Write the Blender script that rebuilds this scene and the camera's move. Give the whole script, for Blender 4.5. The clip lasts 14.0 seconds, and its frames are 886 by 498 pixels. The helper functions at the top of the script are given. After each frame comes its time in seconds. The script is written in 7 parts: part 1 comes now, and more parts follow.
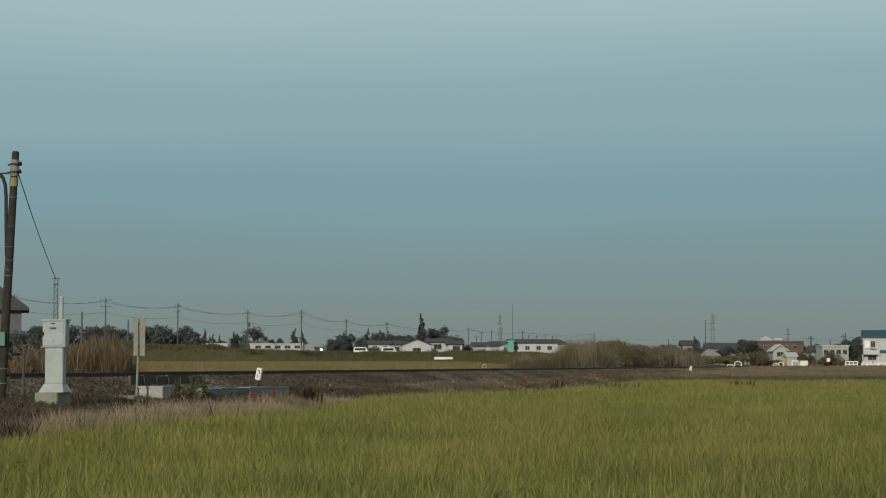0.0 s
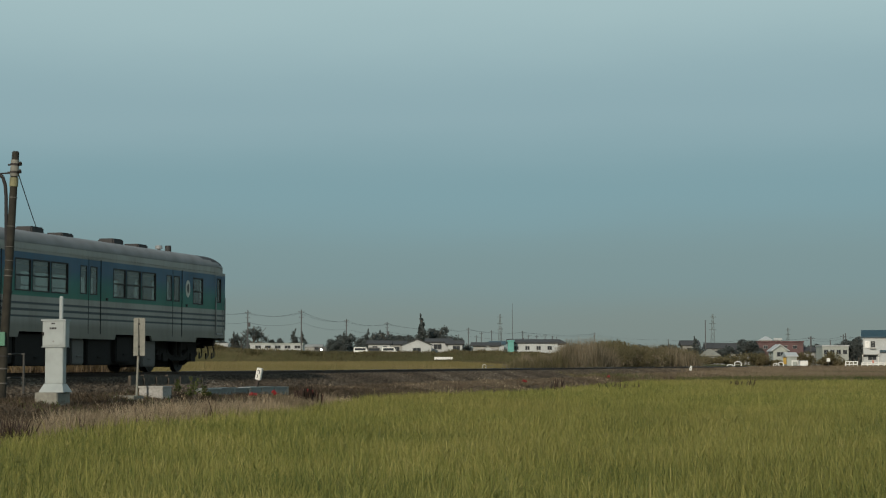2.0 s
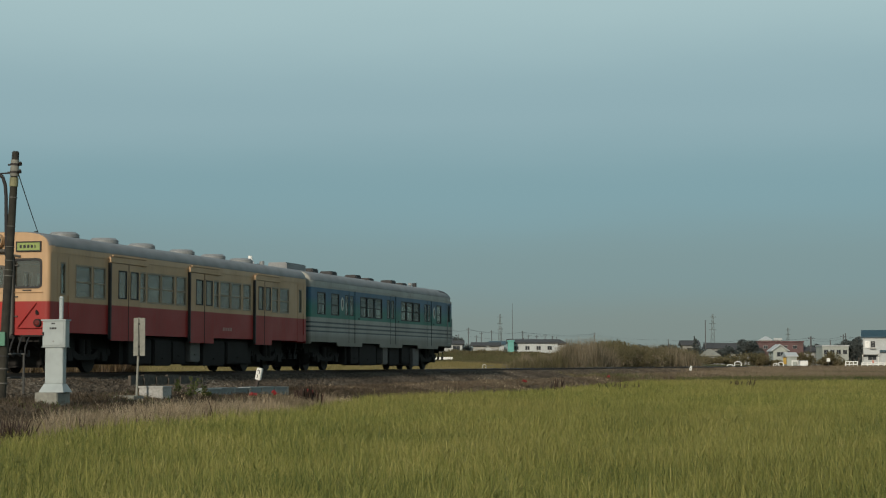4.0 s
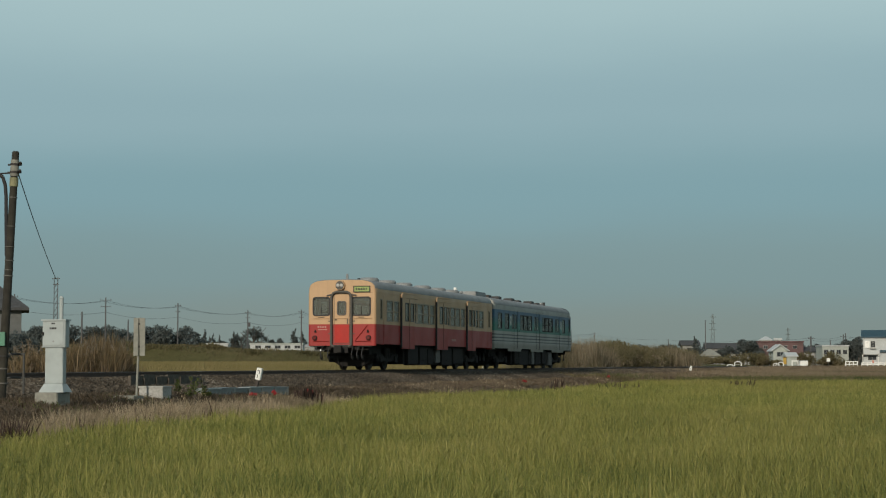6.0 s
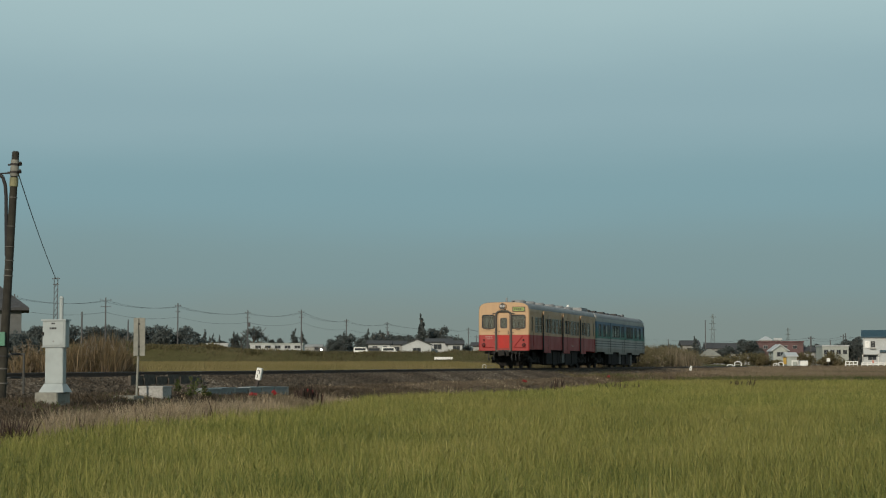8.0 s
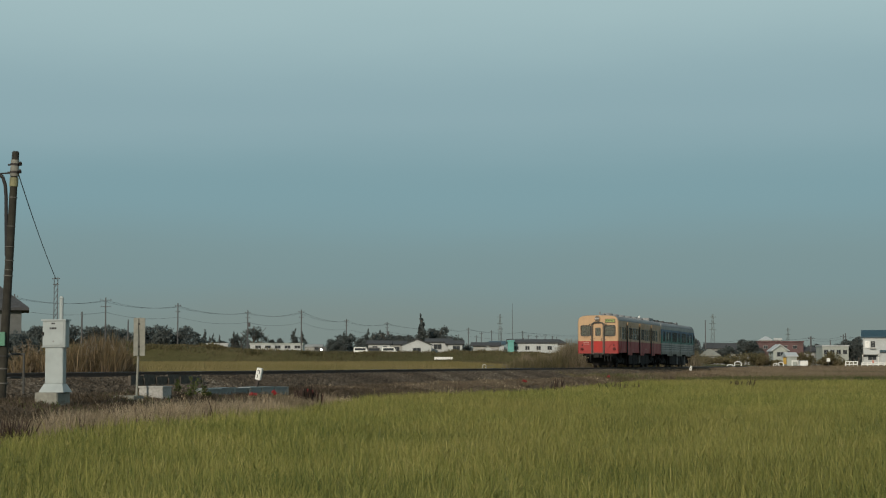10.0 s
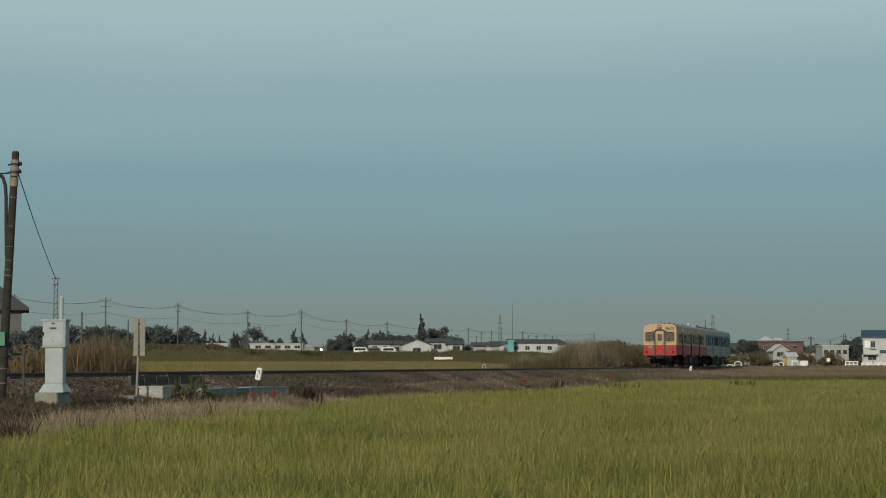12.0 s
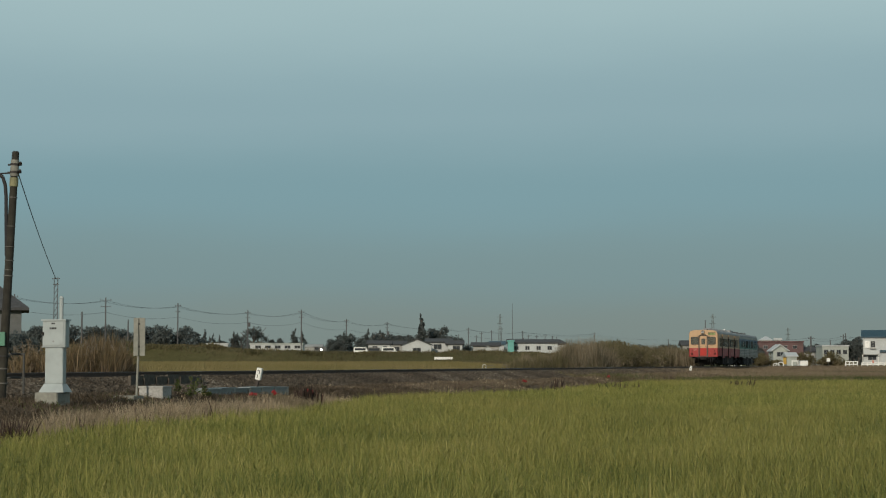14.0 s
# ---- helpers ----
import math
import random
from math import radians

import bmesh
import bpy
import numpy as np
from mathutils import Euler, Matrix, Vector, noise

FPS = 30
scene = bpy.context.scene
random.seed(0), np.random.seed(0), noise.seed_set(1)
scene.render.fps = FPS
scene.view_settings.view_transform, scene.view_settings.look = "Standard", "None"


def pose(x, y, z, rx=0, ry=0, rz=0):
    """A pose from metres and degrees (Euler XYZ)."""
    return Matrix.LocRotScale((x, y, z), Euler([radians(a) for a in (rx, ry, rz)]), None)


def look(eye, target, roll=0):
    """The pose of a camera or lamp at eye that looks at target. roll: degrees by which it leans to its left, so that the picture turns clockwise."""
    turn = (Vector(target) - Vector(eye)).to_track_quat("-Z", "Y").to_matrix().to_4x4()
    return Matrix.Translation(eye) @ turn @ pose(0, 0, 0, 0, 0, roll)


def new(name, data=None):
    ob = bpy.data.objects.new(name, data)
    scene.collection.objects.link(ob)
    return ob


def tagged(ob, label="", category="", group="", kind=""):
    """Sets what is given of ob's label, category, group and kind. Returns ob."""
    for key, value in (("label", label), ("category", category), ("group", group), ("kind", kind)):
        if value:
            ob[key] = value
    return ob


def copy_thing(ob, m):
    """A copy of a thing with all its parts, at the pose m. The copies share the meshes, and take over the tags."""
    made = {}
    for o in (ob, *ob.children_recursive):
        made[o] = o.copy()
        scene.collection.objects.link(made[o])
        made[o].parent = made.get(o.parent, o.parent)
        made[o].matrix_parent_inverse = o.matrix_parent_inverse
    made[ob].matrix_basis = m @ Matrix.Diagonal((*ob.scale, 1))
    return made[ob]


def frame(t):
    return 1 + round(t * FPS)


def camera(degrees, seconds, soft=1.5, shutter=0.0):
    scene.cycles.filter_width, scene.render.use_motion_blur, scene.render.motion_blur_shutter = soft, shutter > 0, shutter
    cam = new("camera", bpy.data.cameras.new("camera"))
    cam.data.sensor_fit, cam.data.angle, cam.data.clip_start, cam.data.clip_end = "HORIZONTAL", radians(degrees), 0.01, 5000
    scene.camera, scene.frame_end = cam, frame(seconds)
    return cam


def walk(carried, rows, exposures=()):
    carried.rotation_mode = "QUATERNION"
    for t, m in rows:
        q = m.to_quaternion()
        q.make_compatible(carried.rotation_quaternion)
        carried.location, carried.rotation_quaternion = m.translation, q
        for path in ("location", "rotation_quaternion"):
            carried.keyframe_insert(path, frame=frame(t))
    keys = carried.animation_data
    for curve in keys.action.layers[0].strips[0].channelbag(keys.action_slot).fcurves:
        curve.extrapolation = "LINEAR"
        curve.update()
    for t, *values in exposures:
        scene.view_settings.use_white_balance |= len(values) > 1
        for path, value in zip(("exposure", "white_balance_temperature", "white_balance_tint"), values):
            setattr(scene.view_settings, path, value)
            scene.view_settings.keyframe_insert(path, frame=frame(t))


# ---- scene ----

# ---- camera: stands still on the field path, 1.6 m over the paddy ----
CAM_Z = 1.6
cam = camera(26.894, 14.0, soft=1.17)
CAM_POSE = pose(0, 0, CAM_Z, 90 + 3.5565, 0, 0)
walk(cam, [(0.0, CAM_POSE), (14.0, CAM_POSE)], [(0.0, 0.07), (1.0, 0.07), (3.0, 0.14), (6.0, 0.155), (8.0, 0.12), (11.0, 0.07), (14.0, 0.07)])

# ---- the line: a straight single track, passing in front of the camera ----
TURN = radians(15.266)
ALONG = Vector((math.sin(TURN), math.cos(TURN), 0))
ACROSS = Vector((-math.cos(TURN), math.sin(TURN), 0))
TRACK_DEG = 90 - 15.266
CENTRE = 23.476
RAIL_Z = 1.37


def along(s, l, z=0.0):
    """A world point s metres along the line and l metres across from the camera."""
    return ALONG * s + ACROSS * l + Vector((0, 0, z))


def track_pose(s, l, z, turn=0.0):
    p = along(s, l, z)
    return pose(p.x, p.y, p.z, 0, 0, TRACK_DEG + turn)


# ---- world and sun: thin evening cloud over a hazy horizon, low sun behind the camera ----
SUN_WAY = Vector((-0.33, -0.944, 0.40)).normalized()
world = bpy.data.worlds.new("world")
scene.world = world
world.use_nodes = True
wn, wl = world.node_tree.nodes, world.node_tree.links
wn.clear()
w_out = wn.new("ShaderNodeOutputWorld")
w_bg = wn.new("ShaderNodeBackground")
w_sky = wn.new("ShaderNodeTexSky")
w_sky.sky_type = "NISHITA"
w_sky.sun_disc = False
w_sky.sun_elevation = math.asin(SUN_WAY.z)
w_sky.sun_rotation = math.atan2(SUN_WAY.x, SUN_WAY.y)
w_sky.dust_density = 3.0
w_scale = wn.new("ShaderNodeVectorMath")
w_scale.operation = "SCALE"
w_scale.inputs["Scale"].default_value = 0.06
w_tc = wn.new("ShaderNodeTexCoord")
w_sep = wn.new("ShaderNodeSeparateXYZ")
w_map = wn.new("ShaderNodeMapping")
w_map.inputs["Scale"].default_value = (2.2, 2.2, 11.0)
w_noise = wn.new("ShaderNodeTexNoise")
w_noise.inputs["Scale"].default_value = 1.6
w_noise.inputs["Detail"].default_value = 5.0
w_noise.inputs["Roughness"].default_value = 0.5
w_amt = wn.new("ShaderNodeMath")
w_amt.operation = "MULTIPLY_ADD"
w_amt.inputs[1].default_value = 0.030
w_amt.inputs[2].default_value = -0.015
w_add = wn.new("ShaderNodeMath")
w_ramp = wn.new("ShaderNodeValToRGB")
w_mix = wn.new("ShaderNodeMix")
w_mix.data_type = "RGBA"
w_mix.inputs["Factor"].default_value = 0.10
SKY = ((0.0, (0.212, 0.252, 0.232)), (0.016, (0.204, 0.260, 0.245)), (0.05, (0.190, 0.285, 0.298)), (0.095, (0.194, 0.328, 0.366)),
       (0.135, (0.255, 0.385, 0.42)), (0.20, (0.36, 0.50, 0.515)), (0.45, (0.285, 0.375, 0.41)), (1.0, (0.20, 0.275, 0.33)))
while len(w_ramp.color_ramp.elements) < len(SKY):
    w_ramp.color_ramp.elements.new(0.5)
for el, (at, rgb) in zip(w_ramp.color_ramp.elements, SKY):
    el.position, el.color = at, (*rgb, 1)
w_ramp.color_ramp.interpolation = "EASE"
wl.new(w_tc.outputs["Generated"], w_sep.inputs[0])
wl.new(w_tc.outputs["Generated"], w_map.inputs["Vector"])
wl.new(w_map.outputs[0], w_noise.inputs["Vector"])
wl.new(w_noise.outputs["Fac"], w_amt.inputs[0])
wl.new(w_sep.outputs["Z"], w_add.inputs[0])
wl.new(w_amt.outputs[0], w_add.inputs[1])
wl.new(w_add.outputs[0], w_ramp.inputs[0])
wl.new(w_sky.outputs[0], w_scale.inputs[0])
wl.new(w_ramp.outputs[0], w_mix.inputs["A"])
wl.new(w_scale.outputs[0], w_mix.inputs["B"])
wl.new(w_mix.outputs["Result"], w_bg.inputs["Color"])
w_bg.inputs["Strength"].default_value = 1.0
wl.new(w_bg.outputs[0], w_out.inputs[0])

sun = new("sun", bpy.data.lights.new("sun", "SUN"))
sun.data.energy, sun.data.angle, sun.data.color = 2.72, radians(3.0), (1.0, 0.89, 0.74)
sun.matrix_world = look(SUN_WAY * 50, (0, 0, 0))


# ---- materials ----
def material(name):
    m = bpy.data.materials.new(name)
    m.use_nodes = True
    return m, m.node_tree.nodes, m.node_tree.links, m.node_tree.nodes["Principled BSDF"]


def ramp(nodes, stops, mode="LINEAR"):
    r = nodes.new("ShaderNodeValToRGB")
    r.color_ramp.interpolation = mode
    while len(r.color_ramp.elements) < len(stops):
        r.color_ramp.elements.new(0.5)
    for el, (at, rgb) in zip(r.color_ramp.elements, stops):
        el.position, el.color = at, (*rgb, 1)
    return r


def worn(name, rgb, rough=0.6, metal=0.0, vary=0.18, fine=30.0, coarse=1.5, bump=0.15, dirt=(0.06, 0.05, 0.04), dirty=0.25):
    """A surface of one base colour, with grain, stains and fine relief."""
    m, n, l, b = material(name)
    tc = n.new("ShaderNodeTexCoord")
    n1, n2 = n.new("ShaderNodeTexNoise"), n.new("ShaderNodeTexNoise")
    n1.inputs["Scale"].default_value, n2.inputs["Scale"].default_value = fine, coarse
    n1.inputs["Detail"].default_value, n2.inputs["Detail"].default_value = 4, 6
    l.new(tc.outputs["Object"], n1.inputs["Vector"])
    l.new(tc.outputs["Object"], n2.inputs["Vector"])
    lo, hi = [c * (1 - vary) for c in rgb], [min(1, c * (1 + vary)) for c in rgb]
    r1 = ramp(n, ((0.3, lo), (0.7, hi)))
    l.new(n1.outputs["Fac"], r1.inputs[0])
    r2 = ramp(n, ((0.45, (0, 0, 0)), (0.75, (dirty, dirty, dirty))))
    l.new(n2.outputs["Fac"], r2.inputs[0])
    mix = n.new("ShaderNodeMix")
    mix.data_type = "RGBA"
    l.new(r2.outputs[0], mix.inputs["Factor"])
    l.new(r1.outputs[0], mix.inputs["A"])
    mix.inputs["B"].default_value = (*dirt, 1)
    l.new(mix.outputs["Result"], b.inputs["Base Color"])
    b.inputs["Roughness"].default_value, b.inputs["Metallic"].default_value = rough, metal
    if bump:
        bp = n.new("ShaderNodeBump")
        bp.inputs["Strength"].default_value, bp.inputs["Distance"].default_value = bump, 0.02
        l.new(n1.outputs["Fac"], bp.inputs["Height"])
        l.new(bp.outputs[0], b.inputs["Normal"])
    return m


def livery(name, stops, rough=0.42, dirty=0.35, varnish=0.0):
    """Body paint in level bands: (height over the rail / 4 m, colour), with rain streaks and road dirt."""
    m, n, l, b = material(name)
    tc, sep = n.new("ShaderNodeTexCoord"), n.new("ShaderNodeSeparateXYZ")
    l.new(tc.outputs["Object"], sep.inputs[0])
    div = n.new("ShaderNodeMath")
    div.operation = "DIVIDE"
    div.inputs[1].default_value = 4.0
    l.new(sep.outputs["Z"], div.inputs[0])
    r = ramp(n, stops)
    l.new(div.outputs[0], r.inputs[0])
    mp = n.new("ShaderNodeMapping")
    mp.inputs["Scale"].default_value = (5.0, 5.0, 0.5)
    l.new(tc.outputs["Object"], mp.inputs["Vector"])
    n1, n2 = n.new("ShaderNodeTexNoise"), n.new("ShaderNodeTexNoise")
    n1.inputs["Scale"].default_value, n2.inputs["Scale"].default_value = 1.5, 0.9
    n1.inputs["Detail"].default_value = n2.inputs["Detail"].default_value = 6
    l.new(mp.outputs[0], n1.inputs["Vector"])
    l.new(tc.outputs["Object"], n2.inputs["Vector"])
    mul = n.new("ShaderNodeMath")
    mul.operation = "MULTIPLY"
    l.new(n1.outputs["Fac"], mul.inputs[0])
    l.new(n2.outputs["Fac"], mul.inputs[1])
    rd = ramp(n, ((0.16, (dirty * 0.35,) * 3), (0.42, (dirty, dirty, dirty))))
    l.new(mul.outputs[0], rd.inputs[0])
    mix = n.new("ShaderNodeMix")
    mix.data_type = "RGBA"
    l.new(rd.outputs[0], mix.inputs["Factor"])
    l.new(r.outputs[0], mix.inputs["A"])
    mix.inputs["B"].default_value = (0.10, 0.085, 0.07, 1)
    l.new(mix.outputs["Result"], b.inputs["Base Color"])
    rr = ramp(n, ((0.3, (rough,) * 3), (0.8, (rough + 0.25,) * 3)))
    l.new(n2.outputs["Fac"], rr.inputs[0])
    l.new(rr.outputs[0], b.inputs["Roughness"])
    bp = n.new("ShaderNodeBump")
    b.inputs["Specular IOR Level"].default_value = 0.35
    b.inputs["Coat Weight"].default_value, b.inputs["Coat Roughness"].default_value = varnish, 0.2
    bp.inputs["Strength"].default_value, bp.inputs["Distance"].default_value = 0.12, 0.02
    l.new(n2.outputs["Fac"], bp.inputs["Height"])
    l.new(bp.outputs[0], b.inputs["Normal"])
    return m


def leafy(name, stops, patch=0.08, rough=0.65, through_light=0.25, each=0.55, wide=None):
    """Leaves and blades: colour varies from leaf to leaf and in wide patches."""
    m, n, l, b = material(name)
    geo, tc, nz = n.new("ShaderNodeNewGeometry"), n.new("ShaderNodeTexCoord"), n.new("ShaderNodeTexNoise")
    nz.inputs["Scale"].default_value, nz.inputs["Detail"].default_value = patch, 4
    l.new(tc.outputs["Object"], nz.inputs["Vector"])
    mx = n.new("ShaderNodeMath")
    mx.operation = "MULTIPLY_ADD"
    mx.inputs[1].default_value = each
    l.new(geo.outputs["Random Per Island"], mx.inputs[0])
    sc = n.new("ShaderNodeMath")
    sc.operation = "MULTIPLY_ADD"
    sc.inputs[1].default_value, sc.inputs[2].default_value = 1.1, -0.33 + (0.55 - each) / 2
    l.new(nz.outputs["Fac"], sc.inputs[0])
    l.new(sc.outputs[0], mx.inputs[2])
    r = ramp(n, stops)
    l.new(mx.outputs[0], r.inputs[0])
    if wide:
        # broad drifts of riper colour across the whole stand
        mp, nw, rw, plain = n.new("ShaderNodeMapping"), n.new("ShaderNodeTexNoise"), ramp(n, ((0.45, (0.0,) * 3), (0.70, (0.45,) * 3))), r
        mp.inputs["Scale"].default_value = (0.10, 0.035, 0.0)
        nw.inputs["Detail"].default_value, nw.inputs["Scale"].default_value = 5, 1.0
        r = n.new("ShaderNodeMix")
        r.data_type = "RGBA"
        l.new(tc.outputs["Object"], mp.inputs["Vector"])
        l.new(mp.outputs[0], nw.inputs["Vector"])
        l.new(nw.outputs["Fac"], rw.inputs[0])
        l.new(rw.outputs[0], r.inputs["Factor"])
        l.new(plain.outputs[0], r.inputs["A"])
        r.inputs["B"].default_value = (*wide, 1)
    shade = r.outputs["Result" if wide else 0]
    l.new(shade, b.inputs["Base Color"])
    b.inputs["Roughness"].default_value = rough
    b.inputs["Specular IOR Level"].default_value = 0.25
    if through_light:
        tr, ms, out = n.new("ShaderNodeBsdfTranslucent"), n.new("ShaderNodeMixShader"), n["Material Output"]
        ms.inputs[0].default_value = through_light
        l.new(shade, tr.inputs["Color"])
        l.new(b.outputs[0], ms.inputs[1])
        l.new(tr.outputs[0], ms.inputs[2])
        l.new(ms.outputs[0], out.inputs["Surface"])
    return m


def earth(name, stops, fine=6.0, coarse=0.15, bump=0.5):
    m, n, l, b = material(name)
    tc, n1, n2 = n.new("ShaderNodeTexCoord"), n.new("ShaderNodeTexNoise"), n.new("ShaderNodeTexNoise")
    n1.inputs["Scale"].default_value, n2.inputs["Scale"].default_value = fine, coarse
    n1.inputs["Detail"].default_value, n2.inputs["Detail"].default_value = 8, 6
    n1.inputs["Roughness"].default_value = 0.7
    l.new(tc.outputs["Object"], n1.inputs["Vector"])
    l.new(tc.outputs["Object"], n2.inputs["Vector"])
    av = n.new("ShaderNodeMix")
    av.inputs["Factor"].default_value = 0.5
    l.new(n1.outputs["Fac"], av.inputs["A"])
    l.new(n2.outputs["Fac"], av.inputs["B"])
    r = ramp(n, stops)
    l.new(av.outputs["Result"], r.inputs[0])
    l.new(r.outputs[0], b.inputs["Base Color"])
    b.inputs["Roughness"].default_value = 0.95
    b.inputs["Specular IOR Level"].default_value = 0.08
    bp = n.new("ShaderNodeBump")
    bp.inputs["Strength"].default_value, bp.inputs["Distance"].default_value = bump, 0.1
    l.new(n1.outputs["Fac"], bp.inputs["Height"])
    l.new(bp.outputs[0], b.inputs["Normal"])
    return m


def pane_glass(name, tint=(0.5, 0.55, 0.55), gloss=0.3, dust=0.0):
    """Window glass, with an even film of dust where dust is more than none."""
    m, n, l, b = material(name)
    n.remove(b)
    tr, gl, mx = n.new("ShaderNodeBsdfTransparent"), n.new("ShaderNodeBsdfGlossy"), n.new("ShaderNodeMixShader")
    tr.inputs["Color"].default_value = (*tint, 1)
    gl.inputs["Roughness"].default_value = 0.06
    gl.inputs["Color"].default_value = (0.8, 0.85, 0.85, 1)
    mx.inputs[0].default_value = gloss
    l.new(tr.outputs[0], mx.inputs[1])
    l.new(gl.outputs[0], mx.inputs[2])
    last = mx
    if dust:
        df, last = n.new("ShaderNodeBsdfDiffuse"), n.new("ShaderNodeMixShader")
        df.inputs["Color"].default_value = (0.34, 0.31, 0.25, 1)
        tc, nz, rp = n.new("ShaderNodeTexCoord"), n.new("ShaderNodeTexNoise"), ramp(n, ((0.3, (dust * 0.6,) * 3), (0.7, (min(1, dust * 1.5),) * 3)))
        nz.inputs["Scale"].default_value = 1.3
        l.new(tc.outputs["Object"], nz.inputs["Vector"])
        l.new(nz.outputs["Fac"], rp.inputs[0])
        l.new(rp.outputs[0], last.inputs[0])
        l.new(mx.outputs[0], last.inputs[1])
        l.new(df.outputs[0], last.inputs[2])
    l.new(last.outputs[0], n["Material Output"].inputs["Surface"])
    return m


CREAM, RED = (0.515, 0.33, 0.178), (0.305, 0.014, 0.012)
M_RED_CAR = livery("cream_and_red_paint", ((0.0, RED), (0.4565, RED), (0.4585, CREAM), (1.0, CREAM)), dirty=0.26, varnish=0.04)
WHITE, STRIPE, BLUE, GREEN = (0.345, 0.345, 0.305), (0.035, 0.05, 0.062), (0.03, 0.115, 0.20), (0.018, 0.188, 0.13)
M_BLUE_CAR = livery("blue_green_banded_paint", (
    (0.0, (0.14, 0.13, 0.105)), (0.30, (0.215, 0.21, 0.175)), (0.349, WHITE), (0.350, STRIPE), (0.3625, STRIPE), (0.3635, WHITE), (0.389, WHITE), (0.390, STRIPE), (0.4025, STRIPE),
    (0.4035, WHITE), (0.429, WHITE), (0.430, STRIPE), (0.4425, STRIPE), (0.4435, WHITE), (0.480, WHITE), (0.482, GREEN), (0.58, (0.02, 0.18, 0.155)), (0.67, BLUE), (0.752, BLUE),
    (0.754, WHITE), (1.0, WHITE)), varnish=0.06)
M_ROOF = worn("grey_roof_paint", (0.20, 0.20, 0.195), 0.55, vary=0.1, fine=3, dirty=0.5)
M_ROOF_DARK = worn("sooty_roof_paint", (0.028, 0.028, 0.029), 0.7)
M_FITTING = worn("grey_fitting_paint", (0.22, 0.23, 0.23), 0.6)
M_DARK = worn("dark_underframe_steel", (0.025, 0.0235, 0.022), 0.85, dirty=0.5, dirt=(0.02, 0.017, 0.014))
M_DARK.node_tree.nodes["Principled BSDF"].inputs["Specular IOR Level"].default_value = 0.15
M_GREYBOX = worn("dusty_grey_steel", (0.115, 0.11, 0.10), 0.7, dirty=0.4)
M_STEEL = worn("worn_wheel_steel", (0.028, 0.024, 0.021), 0.7, metal=0.1)
M_RUBBER = worn("black_rubber", (0.02, 0.02, 0.02), 0.7)
M_HOOD = worn("grey_gangway_frame", (0.075, 0.07, 0.06), 0.7)
M_WINFRAME = worn("dull_aluminium", (0.28, 0.28, 0.27), 0.45, metal=0.5)
M_BRONZE = worn("brown_window_frame", (0.27, 0.205, 0.135), 0.5)
M_GLASS = pane_glass("window_glass", (0.74, 0.78, 0.76), 0.14, 0.10)
M_DUSTY = pane_glass("dusty_window_glass", (0.82, 0.80, 0.74), 0.22, 0.30)
M_DUSTY.node_tree.nodes["Glossy BSDF"].inputs["Roughness"].default_value = 0.22
M_DOORRED = worn("bright_orange_red_paint", (0.38, 0.016, 0.009), 0.7, vary=0.08, fine=6)
M_INTERIOR = worn("pale_interior_panel", (0.42, 0.43, 0.40), 0.7)
M_SEAT = worn("blue_seat_cloth", (0.05, 0.07, 0.14), 0.9)
M_LAMP = worn("lamp_lens", (0.45, 0.44, 0.42), 0.12)
M_TAIL = worn("red_lamp_lens", (0.12, 0.012, 0.01), 0.25)
M_SIGN = worn("yellow_green_blind", (0.24, 0.31, 0.085), 0.5)
M_BLACK = worn("black_print", (0.02, 0.02, 0.02), 0.7)
M_WHITE = worn("white_paint", (0.72, 0.72, 0.68), 0.5, dirty=0.2)
M_FADED = worn("faded_pinkish_lettering", (0.40, 0.21, 0.18), 0.7)
M_BADGE = worn("pale_badge", (0.55, 0.54, 0.46), 0.5)
M_CONCRETE = worn("weathered_concrete", (0.36, 0.355, 0.33), 0.9, fine=18, dirty=0.4)
M_POLE = worn("mossy_concrete", (0.024, 0.022, 0.016), 0.9, vary=0.35, fine=8, dirty=0.6, dirt=(0.035, 0.034, 0.02))
M_BALLAST = earth("rusty_ballast", ((0.3, (0.036, 0.028, 0.02)), (0.55, (0.08, 0.063, 0.046)), (0.75, (0.145, 0.12, 0.094))), fine=22, coarse=0.4, bump=0.4)
M_RAIL = worn("rusty_rail", (0.07, 0.045, 0.032), 0.7, metal=0.3)
M_RAILTOP = worn("worn_rail_head", (0.11, 0.095, 0.085), 0.5, metal=0.6)
M_SLEEPER = worn("dark_timber", (0.055, 0.045, 0.038), 0.9)
M_SOIL = earth("dry_grass_soil", ((0.3, (0.05, 0.037, 0.024)), (0.5, (0.10, 0.075, 0.049)), (0.7, (0.165, 0.126, 0.085))))
M_PADDY = earth("paddy_undergrowth", ((0.3, (0.05, 0.06, 0.012)), (0.7, (0.13, 0.13, 0.03))))
M_STUBBLE = earth("yellow_rice_field", ((0.35, (0.13, 0.11, 0.04)), (0.55, (0.19, 0.155, 0.06)), (0.7, (0.24, 0.19, 0.08))), fine=3, coarse=0.05)
M_BANK = earth("grassy_bank", ((0.35, (0.06, 0.058, 0.022)), (0.55, (0.088, 0.08, 0.033)), (0.7, (0.13, 0.105, 0.05))), fine=1.5, coarse=0.08)
M_RICE = leafy("rice_blades", ((0.05, (0.062, 0.086, 0.021)), (0.4, (0.172, 0.183, 0.044)), (0.7, (0.257, 0.245, 0.067)), (0.98, (0.37, 0.325, 0.113))), patch=0.6, through_light=0.2, each=0.72, wide=(0.248, 0.208, 0.072))
